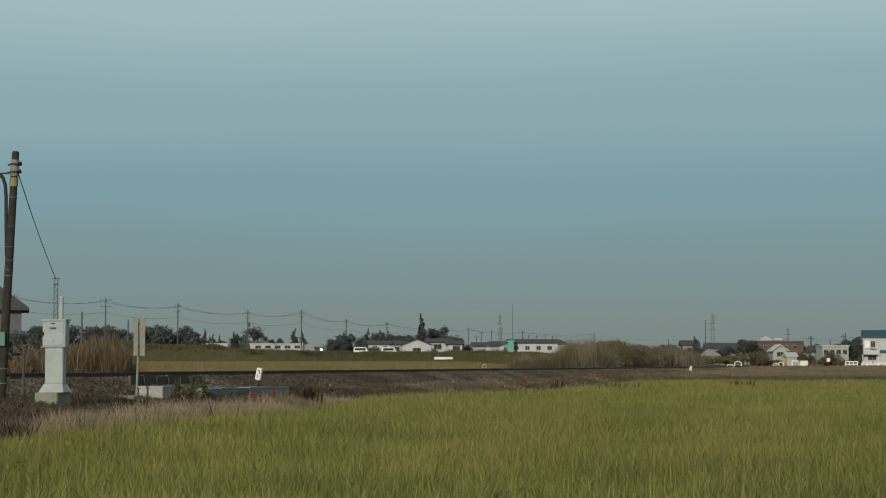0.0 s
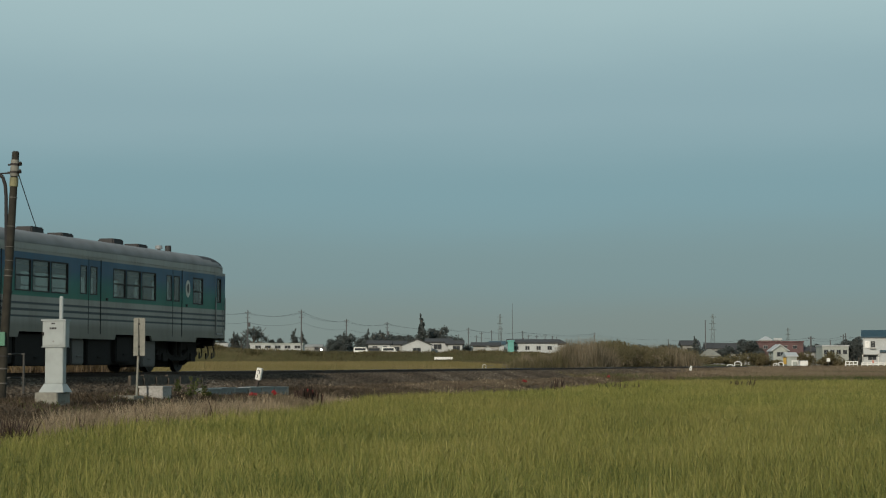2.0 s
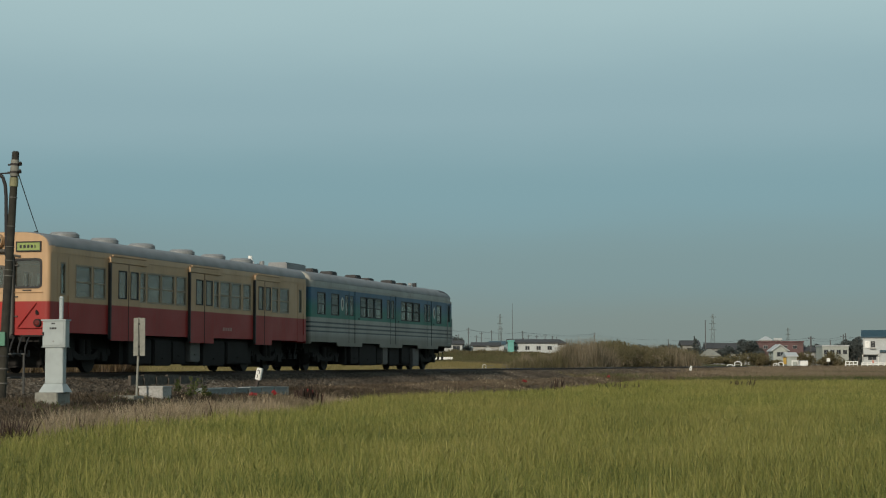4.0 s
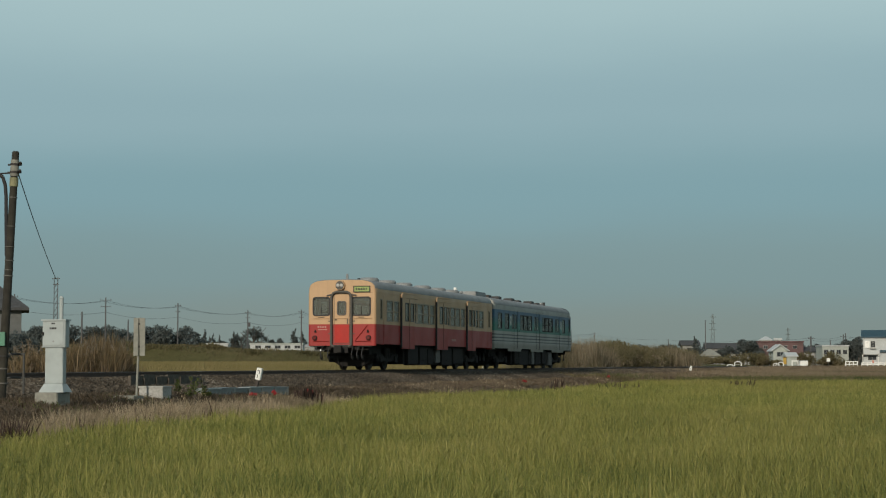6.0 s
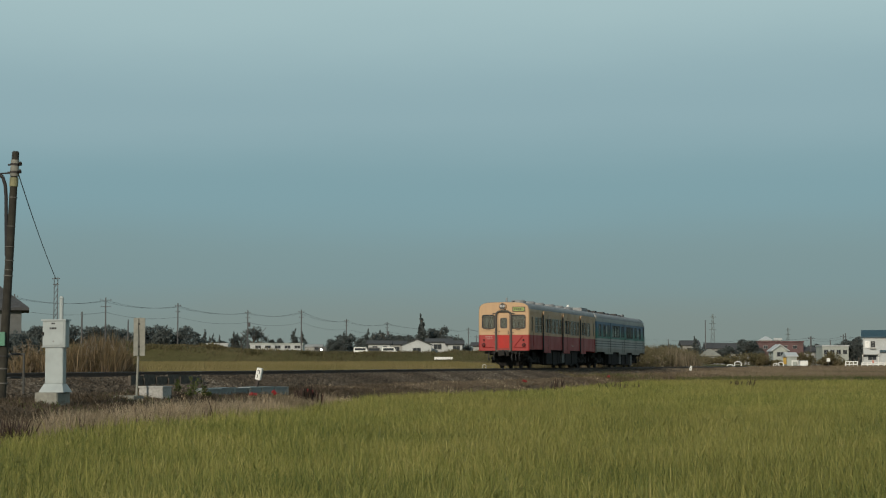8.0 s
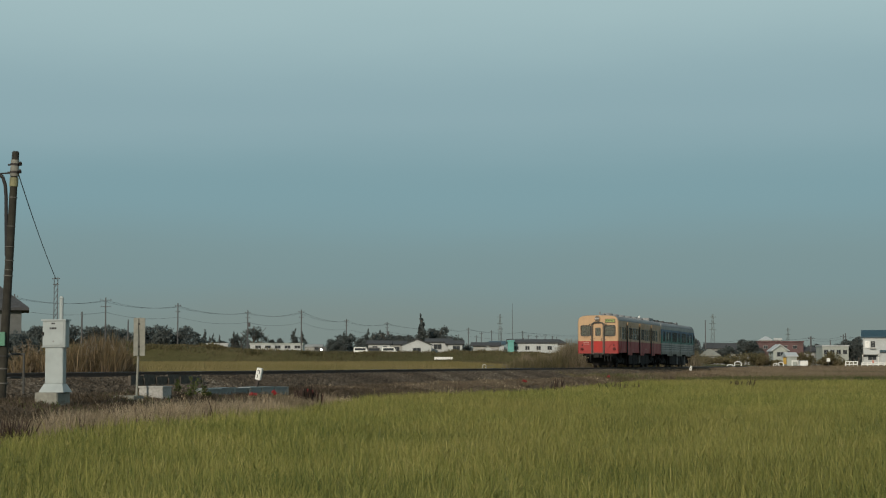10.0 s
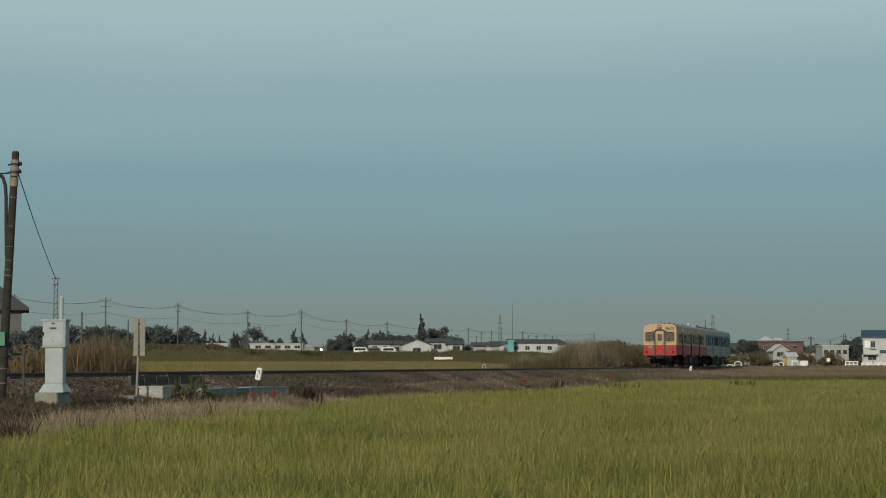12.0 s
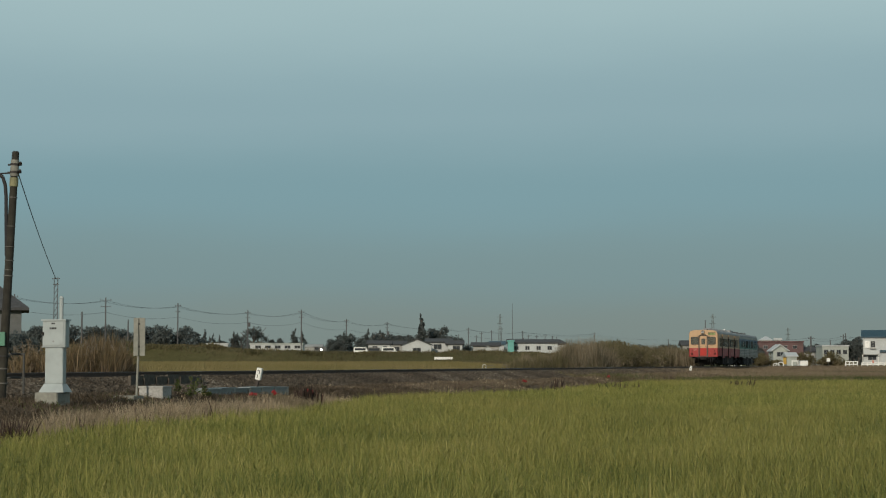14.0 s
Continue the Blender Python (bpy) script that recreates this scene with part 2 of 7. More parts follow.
M_DRY = leafy("dry_pinkish_grass", ((0.1, (0.11, 0.088, 0.052)), (0.4, (0.27, 0.215, 0.138)), (0.7, (0.42, 0.335, 0.225)), (0.95, (0.57, 0.47, 0.33))), patch=0.5)
M_BROWN = leafy("brown_weeds", ((0.1, (0.055, 0.044, 0.028)), (0.4, (0.12, 0.09, 0.06)), (0.7, (0.18, 0.136, 0.094)), (0.95, (0.25, 0.19, 0.135))), patch=0.3, each=0.35)
M_REED = leafy("tall_reeds", ((0.1, (0.06, 0.054, 0.03)), (0.4, (0.14, 0.115, 0.07)), (0.7, (0.24, 0.195, 0.13)), (0.95, (0.40, 0.335, 0.245))), patch=0.4)
M_BUSH = leafy("olive_shrub_leaves", ((0.1, (0.05, 0.05, 0.02)), (0.5, (0.115, 0.10, 0.045)), (0.9, (0.20, 0.165, 0.085))), patch=0.15)
M_GREENWEED = leafy("green_weeds", ((0.1, (0.03, 0.05, 0.012)), (0.5, (0.07, 0.09, 0.025)), (0.9, (0.14, 0.13, 0.05))), patch=0.3)


# ---- building helpers ----
def part(name, bm, mats, parent=None, label="", smooth=False):
    """Links a bmesh as one mesh object, under a thing or a part."""
    me = bpy.data.meshes.new(name)
    bm.to_mesh(me)
    bm.free()
    for m in mats if isinstance(mats, (list, tuple)) else [mats]:
        me.materials.append(m)
    if smooth:
        for p in me.polygons:
            p.use_smooth = True
    ob = new(name, me)
    ob.parent = parent
    return tagged(ob, label)


def box(bm, x0, x1, y0, y1, z0, z1, mat=0, taper=0.0):
    """A box in a bmesh; taper narrows its top."""
    v = []
    for z, k in ((z0, 0), (z1, taper)):
        for x, y in ((x0 + k, y0 + k), (x1 - k, y0 + k), (x1 - k, y1 - k), (x0 + k, y1 - k)):
            v.append(bm.verts.new((x, y, z)))
    for f in ((3, 2, 1, 0), (4, 5, 6, 7), (0, 1, 5, 4), (1, 2, 6, 5), (2, 3, 7, 6), (3, 0, 4, 7)):
        bm.faces.new([v[i] for i in f]).material_index = mat
    return bm


def rod(bm, a, b, ra, rb=None, seg=8, mat=0, caps=True):
    """A tapered round bar from a to b."""
    a, b = Vector(a), Vector(b)
    rb = ra if rb is None else rb
    q = (b - a).to_track_quat("Z", "Y")
    rings = []
    for c, r in ((a, ra), (b, rb)):
        rings.append([bm.verts.new(c + q @ Vector((r * math.cos(2 * math.pi * i / seg), r * math.sin(2 * math.pi * i / seg), 0))) for i in range(seg)])
    for i in range(seg):
        bm.faces.new((rings[0][i], rings[0][(i + 1) % seg], rings[1][(i + 1) % seg], rings[1][i])).material_index = mat
    if caps:
        bm.faces.new(rings[0][::-1]).material_index = mat
        bm.faces.new(rings[1]).material_index = mat
    return bm


def bevelled(bm, width=0.02):
    bmesh.ops.bevel(bm, geom=bm.edges[:], offset=width, segments=2, affect="EDGES", clamp_overlap=True)
    return bm


def loft(bm, rings, mat=0, caps=True, closed=True):
    vs = [[bm.verts.new(p) for p in r] for r in rings]
    for a, b in zip(vs, vs[1:]):
        k = len(a)
        for i in range(k if closed else k - 1):
            bm.faces.new((a[i], a[(i + 1) % k], b[(i + 1) % k], b[i])).material_index = mat
    if caps:
        bm.faces.new(vs[0][::-1]).material_index = mat
        bm.faces.new(vs[-1]).material_index = mat
    return bm


def holed(bm, place, a0, a1, z0, z1, holes, thick, mat=0):
    """A wall panel with openings through it. place(a, z, d) gives the point at depth d; holes are (a0, a1, z0, z1)."""
    xs = sorted({a0, a1, *(h[0] for h in holes), *(h[1] for h in holes)})
    zs = sorted({z0, z1, *(h[2] for h in holes), *(h[3] for h in holes)})
    solid = [[not any(h[0] <= (xs[i] + xs[i + 1]) / 2 <= h[1] and h[2] <= (zs[j] + zs[j + 1]) / 2 <= h[3] for h in holes) for j in range(len(zs) - 1)] for i in range(len(xs) - 1)]
    made = {}

    def vert(i, j, d):
        if (i, j, d) not in made:
            made[i, j, d] = bm.verts.new(place(xs[i], zs[j], thick * d))
        return made[i, j, d]

    def on(i, j):
        return 0 <= i < len(xs) - 1 and 0 <= j < len(zs) - 1 and solid[i][j]
    for i in range(len(xs) - 1):
        for j in range(len(zs) - 1):
            if not solid[i][j]:
                continue
            c = ((i, j), (i + 1, j), (i + 1, j + 1), (i, j + 1))
            bm.faces.new([vert(*p, 0) for p in c]).material_index = mat
            bm.faces.new([vert(*p, 1) for p in c[::-1]]).material_index = mat
            for k, (di, dj) in enumerate(((0, -1), (1, 0), (0, 1), (-1, 0))):
                if not on(i + di, j + dj):
                    p, q = c[k], c[(k + 1) % 4]
                    bm.faces.new((vert(*p, 0), vert(*p, 1), vert(*q, 1), vert(*q, 0))).material_index = mat
    return bm


def frame_ring(bm, place, a0, a1, z0, z1, w, d0, d1, mat=0):
    """A rectangular frame of bar width w between the depths d0 and d1."""
    def bar(p0, p1, q0, q1):
        v = [bm.verts.new(place(a, z, d)) for d in (d0, d1) for a, z in ((p0, q0), (p1, q0), (p1, q1), (p0, q1))]
        for f in ((3, 2, 1, 0), (4, 5, 6, 7), (0, 1, 5, 4), (1, 2, 6, 5), (2, 3, 7, 6), (3, 0, 4, 7)):
            bm.faces.new([v[i] for i in f]).material_index = mat
    bar(a0, a1, z0, z0 + w)
    bar(a0, a1, z1 - w, z1)
    bar(a0, a0 + w, z0 + w, z1 - w)
    bar(a1 - w, a1, z0 + w, z1 - w)
    return bm


def slab(bm, place, a0, a1, z0, z1, d0, d1, mat=0):
    v = [bm.verts.new(place(a, z, d)) for d in (d0, d1) for a, z in ((a0, z0), (a1, z0), (a1, z1), (a0, z1))]
    for f in ((3, 2, 1, 0), (4, 5, 6, 7), (0, 1, 5, 4), (1, 2, 6, 5), (2, 3, 7, 6), (3, 0, 4, 7)):
        bm.faces.new([v[i] for i in f]).material_index = mat
    return bm


def rounded_frame(bm, place, a0, a1, z0, z1, radius, w, d0, d1, mat=0):
    """A window seal with rounded corners."""
    def loop(k, r):
        pts = []
        for ca, cz, w0 in ((a1 - k - r, z1 - k - r, 0), (a0 + k + r, z1 - k - r, 1), (a0 + k + r, z0 + k + r, 2), (a1 - k - r, z0 + k + r, 3)):
            for i in range(6):
                t = math.pi / 2 * (w0 + i / 5)
                pts.append((ca + r * math.cos(t), cz + r * math.sin(t)))
        return pts
    out, inn = loop(0, radius), loop(w, max(radius - w * 0.5, 0.01))
    rings = [[place(a, z, d) for a, z in lp] for lp, d in ((out, d1), (out, d0), (inn, d0), (inn, d1))]
    loft(bm, rings + [rings[0]], mat, caps=False)
    return bm


def blades(name, base, height, width, lean, mat, seed=1, simple=False):
    """One mesh of many bent grass blades, rooted at the points of base (N x 3); simple ones are a single triangle."""
    rng = np.random.default_rng(seed)
    n = len(base)
    yaw, way = rng.uniform(0, 2 * np.pi, n), rng.uniform(0, 2 * np.pi, n)
    side = np.stack([np.cos(yaw), np.sin(yaw), np.zeros(n)], 1) * (width / 2)[:, None]
    out = np.stack([np.cos(way), np.sin(way), np.zeros(n)], 1) * (lean * height)[:, None]
    up = np.stack([np.zeros(n), np.zeros(n), height], 1)
    mid = base + up * 0.6 + out * 0.35
    tip = base + up * (1 - 0.25 * lean)[:, None] + out
    co = np.stack([base - side, base + side, mid + side * 0.8, mid - side * 0.8, tip], 1).reshape(-1, 3)
    me = bpy.data.meshes.new(name)
    if simple:
        co = np.stack([base - side, base + side, tip], 1).reshape(-1, 3)
        me.vertices.add(n * 3)
        me.vertices.foreach_set("co", co.ravel())
        me.loops.add(n * 3)
        me.loops.foreach_set("vertex_index", np.arange(n * 3))
        me.polygons.add(n)
        me.polygons.foreach_set("loop_start", np.arange(n) * 3)
        me.update(calc_edges=True)
        me.materials.append(mat)
        return new(name, me)
    i = np.arange(n)[:, None] * 5
    me.vertices.add(n * 5)
    me.vertices.foreach_set("co", co.ravel())
    loops = np.concatenate([i + [0, 1, 2, 3], i + [3, 2, 4]], 1)
    me.loops.add(n * 7)
    me.loops.foreach_set("vertex_index", loops.ravel())
    me.polygons.add(n * 2)
    starts = (np.arange(n)[:, None] * 7 + [0, 4]).ravel()
    me.polygons.foreach_set("loop_start", starts)
    me.update(calc_edges=True)
    me.materials.append(mat)
    return new(name, me)


# ---- ground ----
def field_edge(s):
    """Where the near paddy ends, across the line, at s metres along it."""
    return np.interp(s, [-20, 15, 23.5, 33, 38, 44, 50, 53, 58, 64, 70, 78, 89, 140], [5.0, 10.4, 11.8, 12.8, 13.2, 14.7, 15.9, 15.5, 14.6, 14.1, 14.3, 15.0, 15.8, 16.2])


def ease(a, b, x):
    t = np.clip((np.asarray(x, float) - a) / (b - a), 0, 1)
    return t * t * (3 - 2 * t)


PADDY_END = 104.0


def ground_z(s, l):
    """Height of the ground, from the place along and across the line."""
    s, l = np.asarray(s, float), np.asarray(l, float)
    x = s * math.sin(TURN) - l * math.cos(TURN)
    y = s * math.cos(TURN) + l * math.sin(TURN)
    near = 0.55 * ease(PADDY_END, PADDY_END + 4, y) + 0.65 * ease(PADDY_END + 10, 330, y)
    z = near + (0.80 - near) * ease(0.2, np.maximum(2.2, 19.3 - field_edge(s)), l - np.maximum(field_edge(s), 4))
    z = z + 0.34 * ease(20.9, 22.0, l) - 0.26 * ease(24.9, 26.4, l)
    left = 1 - ease(0.045, 0.12, x / np.maximum(y, 1))
    z = z + (0.85 * ease(60, 175, y) + (1.65 * left - 0.25 * (1 - left)) * ease(195, 400, y)) * ease(26, 40, l)
    bank = ease(168, 173, y) * (1 - ease(180, 190, y)) * (1 - ease(12, 26, x)) * ease(27, 33, l)
    z = z + (0.95 + 0.28 * ease(13, 21, -x) + 0.4 * ease(16, 26, -x) + 0.07 * np.sin(x * 0.55) * np.sin(x * 0.19 + 1) + 0.04 * np.sin(x * 1.7)) * bank
    return z + 0.05 * np.sin(s * 0.9 + l) * np.sin(l * 1.7 - s * 0.4) * (1 - ease(200, 400, np.abs(s))) * (1 - (l > 21) * (l < 26))


def make_ground():
    ss = np.concatenate([-np.geomspace(4800, 60, 14), np.arange(-50, 0, 4.0), np.arange(0, 260, 1.6), np.geomspace(260, 4800, 40)])
    ll = np.concatenate([-np.geomspace(4800, 60, 14), np.arange(-50, 2, 4.0), np.arange(2, 60, 0.7), np.arange(60, 190, 2.5), np.geomspace(190, 4800, 30)])
    S, L = np.meshgrid(ss, ll, indexing="ij")
    X = S * math.sin(TURN) - L * math.cos(TURN)
    Y = S * math.cos(TURN) + L * math.sin(TURN)
    Z = ground_z(S, L)
    co = np.stack([X, Y, Z], -1).reshape(-1, 3)
    n, m = S.shape
    idx = np.arange(n * m).reshape(n, m)
    faces = np.stack([idx[:-1, :-1], idx[1:, :-1], idx[1:, 1:], idx[:-1, 1:]], -1).reshape(-1, 4)
    me = bpy.data.meshes.new("ground")
    me.from_pydata(co.tolist(), [], faces.tolist())
    for mt in (M_SOIL, M_PADDY, M_STUBBLE, M_BANK):
        me.materials.append(mt)
    fs, fl = co[faces].mean(1) @ np.array(ALONG), co[faces].mean(1) @ np.array(ACROSS)
    fy = co[faces].mean(1)[:, 1]
    fx = co[faces].mean(1)[:, 0]
    kind = np.zeros(len(faces), int)
    kind[(fl < field_edge(fs)) & (fy < PADDY_END)] = 1
    kind[(fl > 33) & (fy < 152) & (fy > 30)] = 2
    kind[(fl > 30) & (fy >= 152)] = 3
    me.polygons.foreach_set("material_index", kind.astype(np.int32))
    for p in me.polygons:
        p.use_smooth = True
    tagged(new("ground", me), "flat farmland with dry grass, paddy soil and a grassy bank", "ground", kind="structure")


make_ground()


def to_world(s, l, lift=0.0):
    z = ground_z(s, l) + lift
    return np.stack([s * math.sin(TURN) - l * math.cos(TURN), s * math.cos(TURN) + l * math.sin(TURN), z], 1)


def from_world(x, y):
    return x * math.sin(TURN) + y * math.cos(TURN), -x * math.cos(TURN) + y * math.sin(TURN)


def make_rice():
    rng = np.random.default_rng(5)
    pts, hs, ws = [], [], []
    for y0, y1, per, count, w in ((9, 22, 58, 20, 0.0048), (22, 40, 42, 15, 0.0072), (40, 65, 27, 12, 0.011), (65, PADDY_END, 15, 9, 0.017)):
        half0 = 0.29 * y1 + 1.5
        n = int((y1 - y0) * 2 * half0 * per)
        x, y = rng.uniform(-half0, half0, n), rng.uniform(y0, y1, n)
        keep = np.abs(x) < 0.28 * y + 1.5
        x, y = x[keep], y[keep]
        s, l = from_world(x, y)
        keep = l < field_edge(s) - 0.15 + rng.normal(0, 0.15, len(s))
        x, y = x[keep], y[keep]
        tall = 0.80 + 0.035 * np.sin(x * 0.7 + 1.3 * np.sin(y * 0.33)) * np.sin(y * 0.45 + x * 0.2) + rng.normal(0, 0.025, len(x))
        x, y, tall = np.repeat(x, count), np.repeat(y, count), np.repeat(tall, count)
        spread = 0.06 + w
        x, y = x + rng.normal(0, spread, len(x)), y + rng.normal(0, spread, len(x))
        low = np.where(rng.uniform(0, 1, len(x)) < 0.2, 0.05, tall - rng.uniform(0.14, 0.32, len(x)))
        pts.append(np.stack([x, y, low], 1))
        hs.append(np.clip(tall + rng.normal(-0.06, 0.06, len(x)), 0.3, 1.0) - low)
        ws.append(w * rng.uniform(0.7, 1.4, len(x)))
    # thinner cover over the rest of the field
    n = 11000
    y = rng.uniform(6, PADDY_END, n)
    x = rng.choice([-1, 1], n) * (0.28 * y + 1.5 + rng.uniform(0, 16, n))
    s, l = from_world(x, y)
    x, y = np.repeat(x[l < field_edge(s) - 0.2], 7), np.repeat(y[l < field_edge(s) - 0.2], 7)
    x, y = x + rng.normal(0, 0.08, len(x)), y + rng.normal(0, 0.08, len(x))
    pts.append(np.stack([x, y, np.full(len(x), 0.05)], 1))
    hs.append(rng.normal(0.70, 0.06, len(x)))
    ws.append(rng.uniform(0.02, 0.05, len(x)))
    base, h, w = np.concatenate(pts), np.concatenate(hs), np.concatenate(ws)
    lean, near = 0.05 + 1.35 * rng.uniform(0, 1, len(h)) ** 1.4, base[:, 1] < 30
    ob = blades("rice", base[near], h[near], w[near], lean[near], M_RICE, 6)
    tagged(ob, "dense ripening yellow-green rice filling the paddy", "rice", kind="stuff")
    ob = blades("rice", base[~near], h[~near], 1.35 * w[~near], lean[~near], M_RICE, 7, True)
    tagged(ob, "dense ripening yellow-green rice towards the paddy's end", "rice", kind="stuff")


make_rice()


# ---- track ----
M_STONE = leafy("loose_ballast_stones", ((0.1, (0.034, 0.027, 0.02)), (0.45, (0.08, 0.064, 0.047)), (0.75, (0.135, 0.112, 0.085)), (0.95, (0.30, 0.27, 0.225))), patch=0.25, rough=0.9, through_light=0.0)


def loose_stones():
    """Broken ballast stones over the shoulders of the bed."""
    rng = np.random.default_rng(15)
    n = 95000
    s = 22 + 130 * rng.uniform(0, 1, n) ** 1.3
    l = rng.choice([20.2, 20.9], n) + rng.uniform(0, 1.7, n)
    z = np.interp(l, [20.2, 20.5, 21.9, 22.2, 26], [0.79, 0.80, 1.17, 1.20, 1.20]) + rng.uniform(-0.01, 0.03, n)
    x, y = s * math.sin(TURN) - l * math.cos(TURN), s * math.cos(TURN) + l * math.sin(TURN)
    c = np.stack([x, y, z], 1)
    r = rng.uniform(0.009, 0.024, n)[:, None, None] * (1 + 0.006 * s)[:, None, None]
    tet = np.array([[1, 1, 1], [1, -1, -1], [-1, 1, -1], [-1, -1, 1]], float)
    co = (c[:, None, :] + r * (tet[None] + rng.normal(0, 0.5, (n, 4, 3)))).reshape(-1, 3)
    i = np.arange(n)[:, None] * 4
    faces = np.concatenate([i + [0, 1, 2], i + [0, 3, 1], i + [0, 2, 3]], 1).reshape(-1, 3)
    me = bpy.data.meshes.new("loose_ballast")
    me.from_pydata(co.tolist(), [], faces.tolist())
    me.materials.append(M_STONE)
    tagged(new("loose_ballast", me), "loose rusty brown ballast stones beside the track", "ballast", kind="stuff")


def make_track():
    bm = bmesh.new()
    prof = ((20.5, 0.76), (21.9, 1.17), (22.2, 1.20), (24.75, 1.20), (25.05, 1.17), (26.1, 0.85))
    rings = []
    rng = random.Random(3)
    ss = [-120 + 1.5 * i for i in range(300)] + [330 + 60 * i for i in range(70)]
    for s in ss:
        rings.append([along(s, l + rng.uniform(-0.1, 0.1), z + rng.uniform(-0.035, 0.02)) for l, z in prof])
    loft(bm, rings, closed=False, caps=False)
    loose_stones()
    tagged(part("ballast_bed", bm, M_BALLAST), "rust-stained crushed-stone ballast bed of the railway", "ballast", kind="structure")
    for side in (-1, 1):
        l = CENTRE + side * 0.5335
        sec = ((-0.065, -0.15), (-0.065, -0.135), (-0.012, -0.115), (-0.010, -0.045), (-0.032, -0.035), (-0.032, -0.004), (-0.026, 0.0),
               (0.026, 0.0), (0.032, -0.004), (0.032, -0.035), (0.010, -0.045), (0.012, -0.115), (0.065, -0.135), (0.065, -0.15))
        bm = bmesh.new()
        loft(bm, [[along(s, l + a, RAIL_Z + b) for a, b in sec] for s in (-120, 60, 240, 900, 4000)])
        for f in bm.faces:
            if f.calc_center_median().z > RAIL_Z - 0.002:
                f.material_index = 1
        tagged(part("rail", bm, [M_RAIL, M_RAILTOP]), "rusty steel rail with a worn bright head", "rail", "rails of the line", "structure")
    bm = bmesh.new()
    box(bm, -0.1, 0.1, -1.05, 1.05, -0.14, 0.0)
    first = tagged(part("sleeper", bm, M_SLEEPER), "dark timber sleeper bedded in ballast", "sleeper", "sleepers of the line")
    first.matrix_basis = track_pose(-20, CENTRE, RAIL_Z - 0.151)
    for i in range(1, 260):
        copy_thing(first, track_pose(-20 + 0.62 * i, CENTRE, RAIL_Z - 0.151, rng.uniform(-1, 1)))


make_track()

# ---- the train: two diesel railcars ----
L_CAR, HALF = 19.6, 1.425
CARS, AXLES = [], []


def near_side(a, z, d):
    return (a, -HALF + d, z)


def far_side(a, z, d):
    return (a, HALF - d, z)


def rear_end(a, z, d):
    return (d, a, z)


def front_end(a, z, d):
    return (L_CAR - d, a, z)


def roof_ring(x, wide, rise, z0=3.08):
    ring = []
    for i in range(25):
        t = math.pi * i / 24
        c, s = math.cos(t), math.sin(t)
        ring.append((x, wide * math.copysign(abs(c) ** 0.46, c), z0 + rise * max(s, 0) ** 0.56))
    return ring


def add_window(car, place, a0, a1, z0, z1, bar=True, frame_mat=None, wide=0.035, glass=None):
    bm = bmesh.new()
    frame_ring(bm, place, a0, a1, z0, z1, wide, -0.008, 0.04)
    if bar:
        mid = z0 + (z1 - z0) * 0.48
        slab(bm, place, a0 + wide, a1 - wide, mid - 0.02, mid + 0.02, 0.0, 0.035)
    win = part("window", bm, frame_mat or M_WINFRAME, car)
    bm = bmesh.new()
    slab(bm, place, a0 + wide, a1 - wide, z0 + wide, z1 - wide, 0.022, 0.028)
    part("pane", bm, glass or M_GLASS, win)
    return win


def wheelset(bogie_parent, x):
    bm = bmesh.new()
    for y in (-0.53, 0.53):
        out = 1 if y > 0 else -1
        rod(bm, (0, y - out * 0.05, 0), (0, y - out * 0.02, 0), 0.455, 0.44, 28)
        rod(bm, (0, y - out * 0.02, 0), (0, y + out * 0.075, 0), 0.43, 0.425, 28)
        rod(bm, (0, y + out * 0.075, 0), (0, y + out * 0.085, 0), 0.36, 0.16, 28)
        rod(bm, (0, y + out * 0.08, 0), (0, y + out * 0.14, 0), 0.11, 0.10, 14)
        for k in range(6):
            w = math.tau * k / 6
            p = Vector((0.24 * math.cos(w), y + out * 0.082, 0.24 * math.sin(w)))
            rod(bm, p, p + Vector((0, out * 0.012, 0)), 0.05, 0.045, 8)
    rod(bm, (0, -0.52, 0), (0, 0.52, 0), 0.075, 0.075, 12)
    ob = part("wheelset", bm, M_STEEL, bogie_parent, "worn steel wheel pair on its axle")
    ob.matrix_basis = pose(x, 0, 0.43)
    AXLES.append((ob, x))


def add_bogie(car, x):
    bm = bmesh.new()
    for y in (-0.98, 0.98):
        prof = ((-1.55, 0.52), (-1.45, 0.66), (-0.75, 0.66), (-0.45, 0.50), (0.45, 0.50), (0.75, 0.66), (1.45, 0.66), (1.55, 0.52), (0.8, 0.46), (0.5, 0.34), (-0.5, 0.34), (-0.8, 0.46))
        loft(bm, [[(x + a, y + d, z) for a, z in prof] for d in (-0.06, 0.06)])
        for ax in (-1.04, 1.04):
            box(bm, x + ax - 0.15, x + ax + 0.15, y - 0.13, y + 0.13, 0.31, 0.56, taper=0.02)
            for k in (-0.26, 0.26):
                rod(bm, (x + ax + k, y, 0.36), (x + ax + k, y, 0.66), 0.085, 0.085, 10)
        for k in (-0.18, 0.18):
            rod(bm, (x + k, y, 0.46), (x + k, y, 0.90), 0.11, 0.11, 12)
    box(bm, x - 0.25, x + 0.25, -0.95, 0.95, 0.50, 0.86)
    box(bm, x - 1.5, x + 1.5, -0.46, 0.46, 0.14, 0.62)
    for k in (-1.62, 1.62):
        box(bm, x + k - 0.05, x + k + 0.05, -0.95, 0.95, 0.46, 0.58)
    part("bogie_frame", bm, M_DARK, car, "dark oily cast bogie frame")
    for ax in (-1.04, 1.04):
        wheelset(car, x + ax)


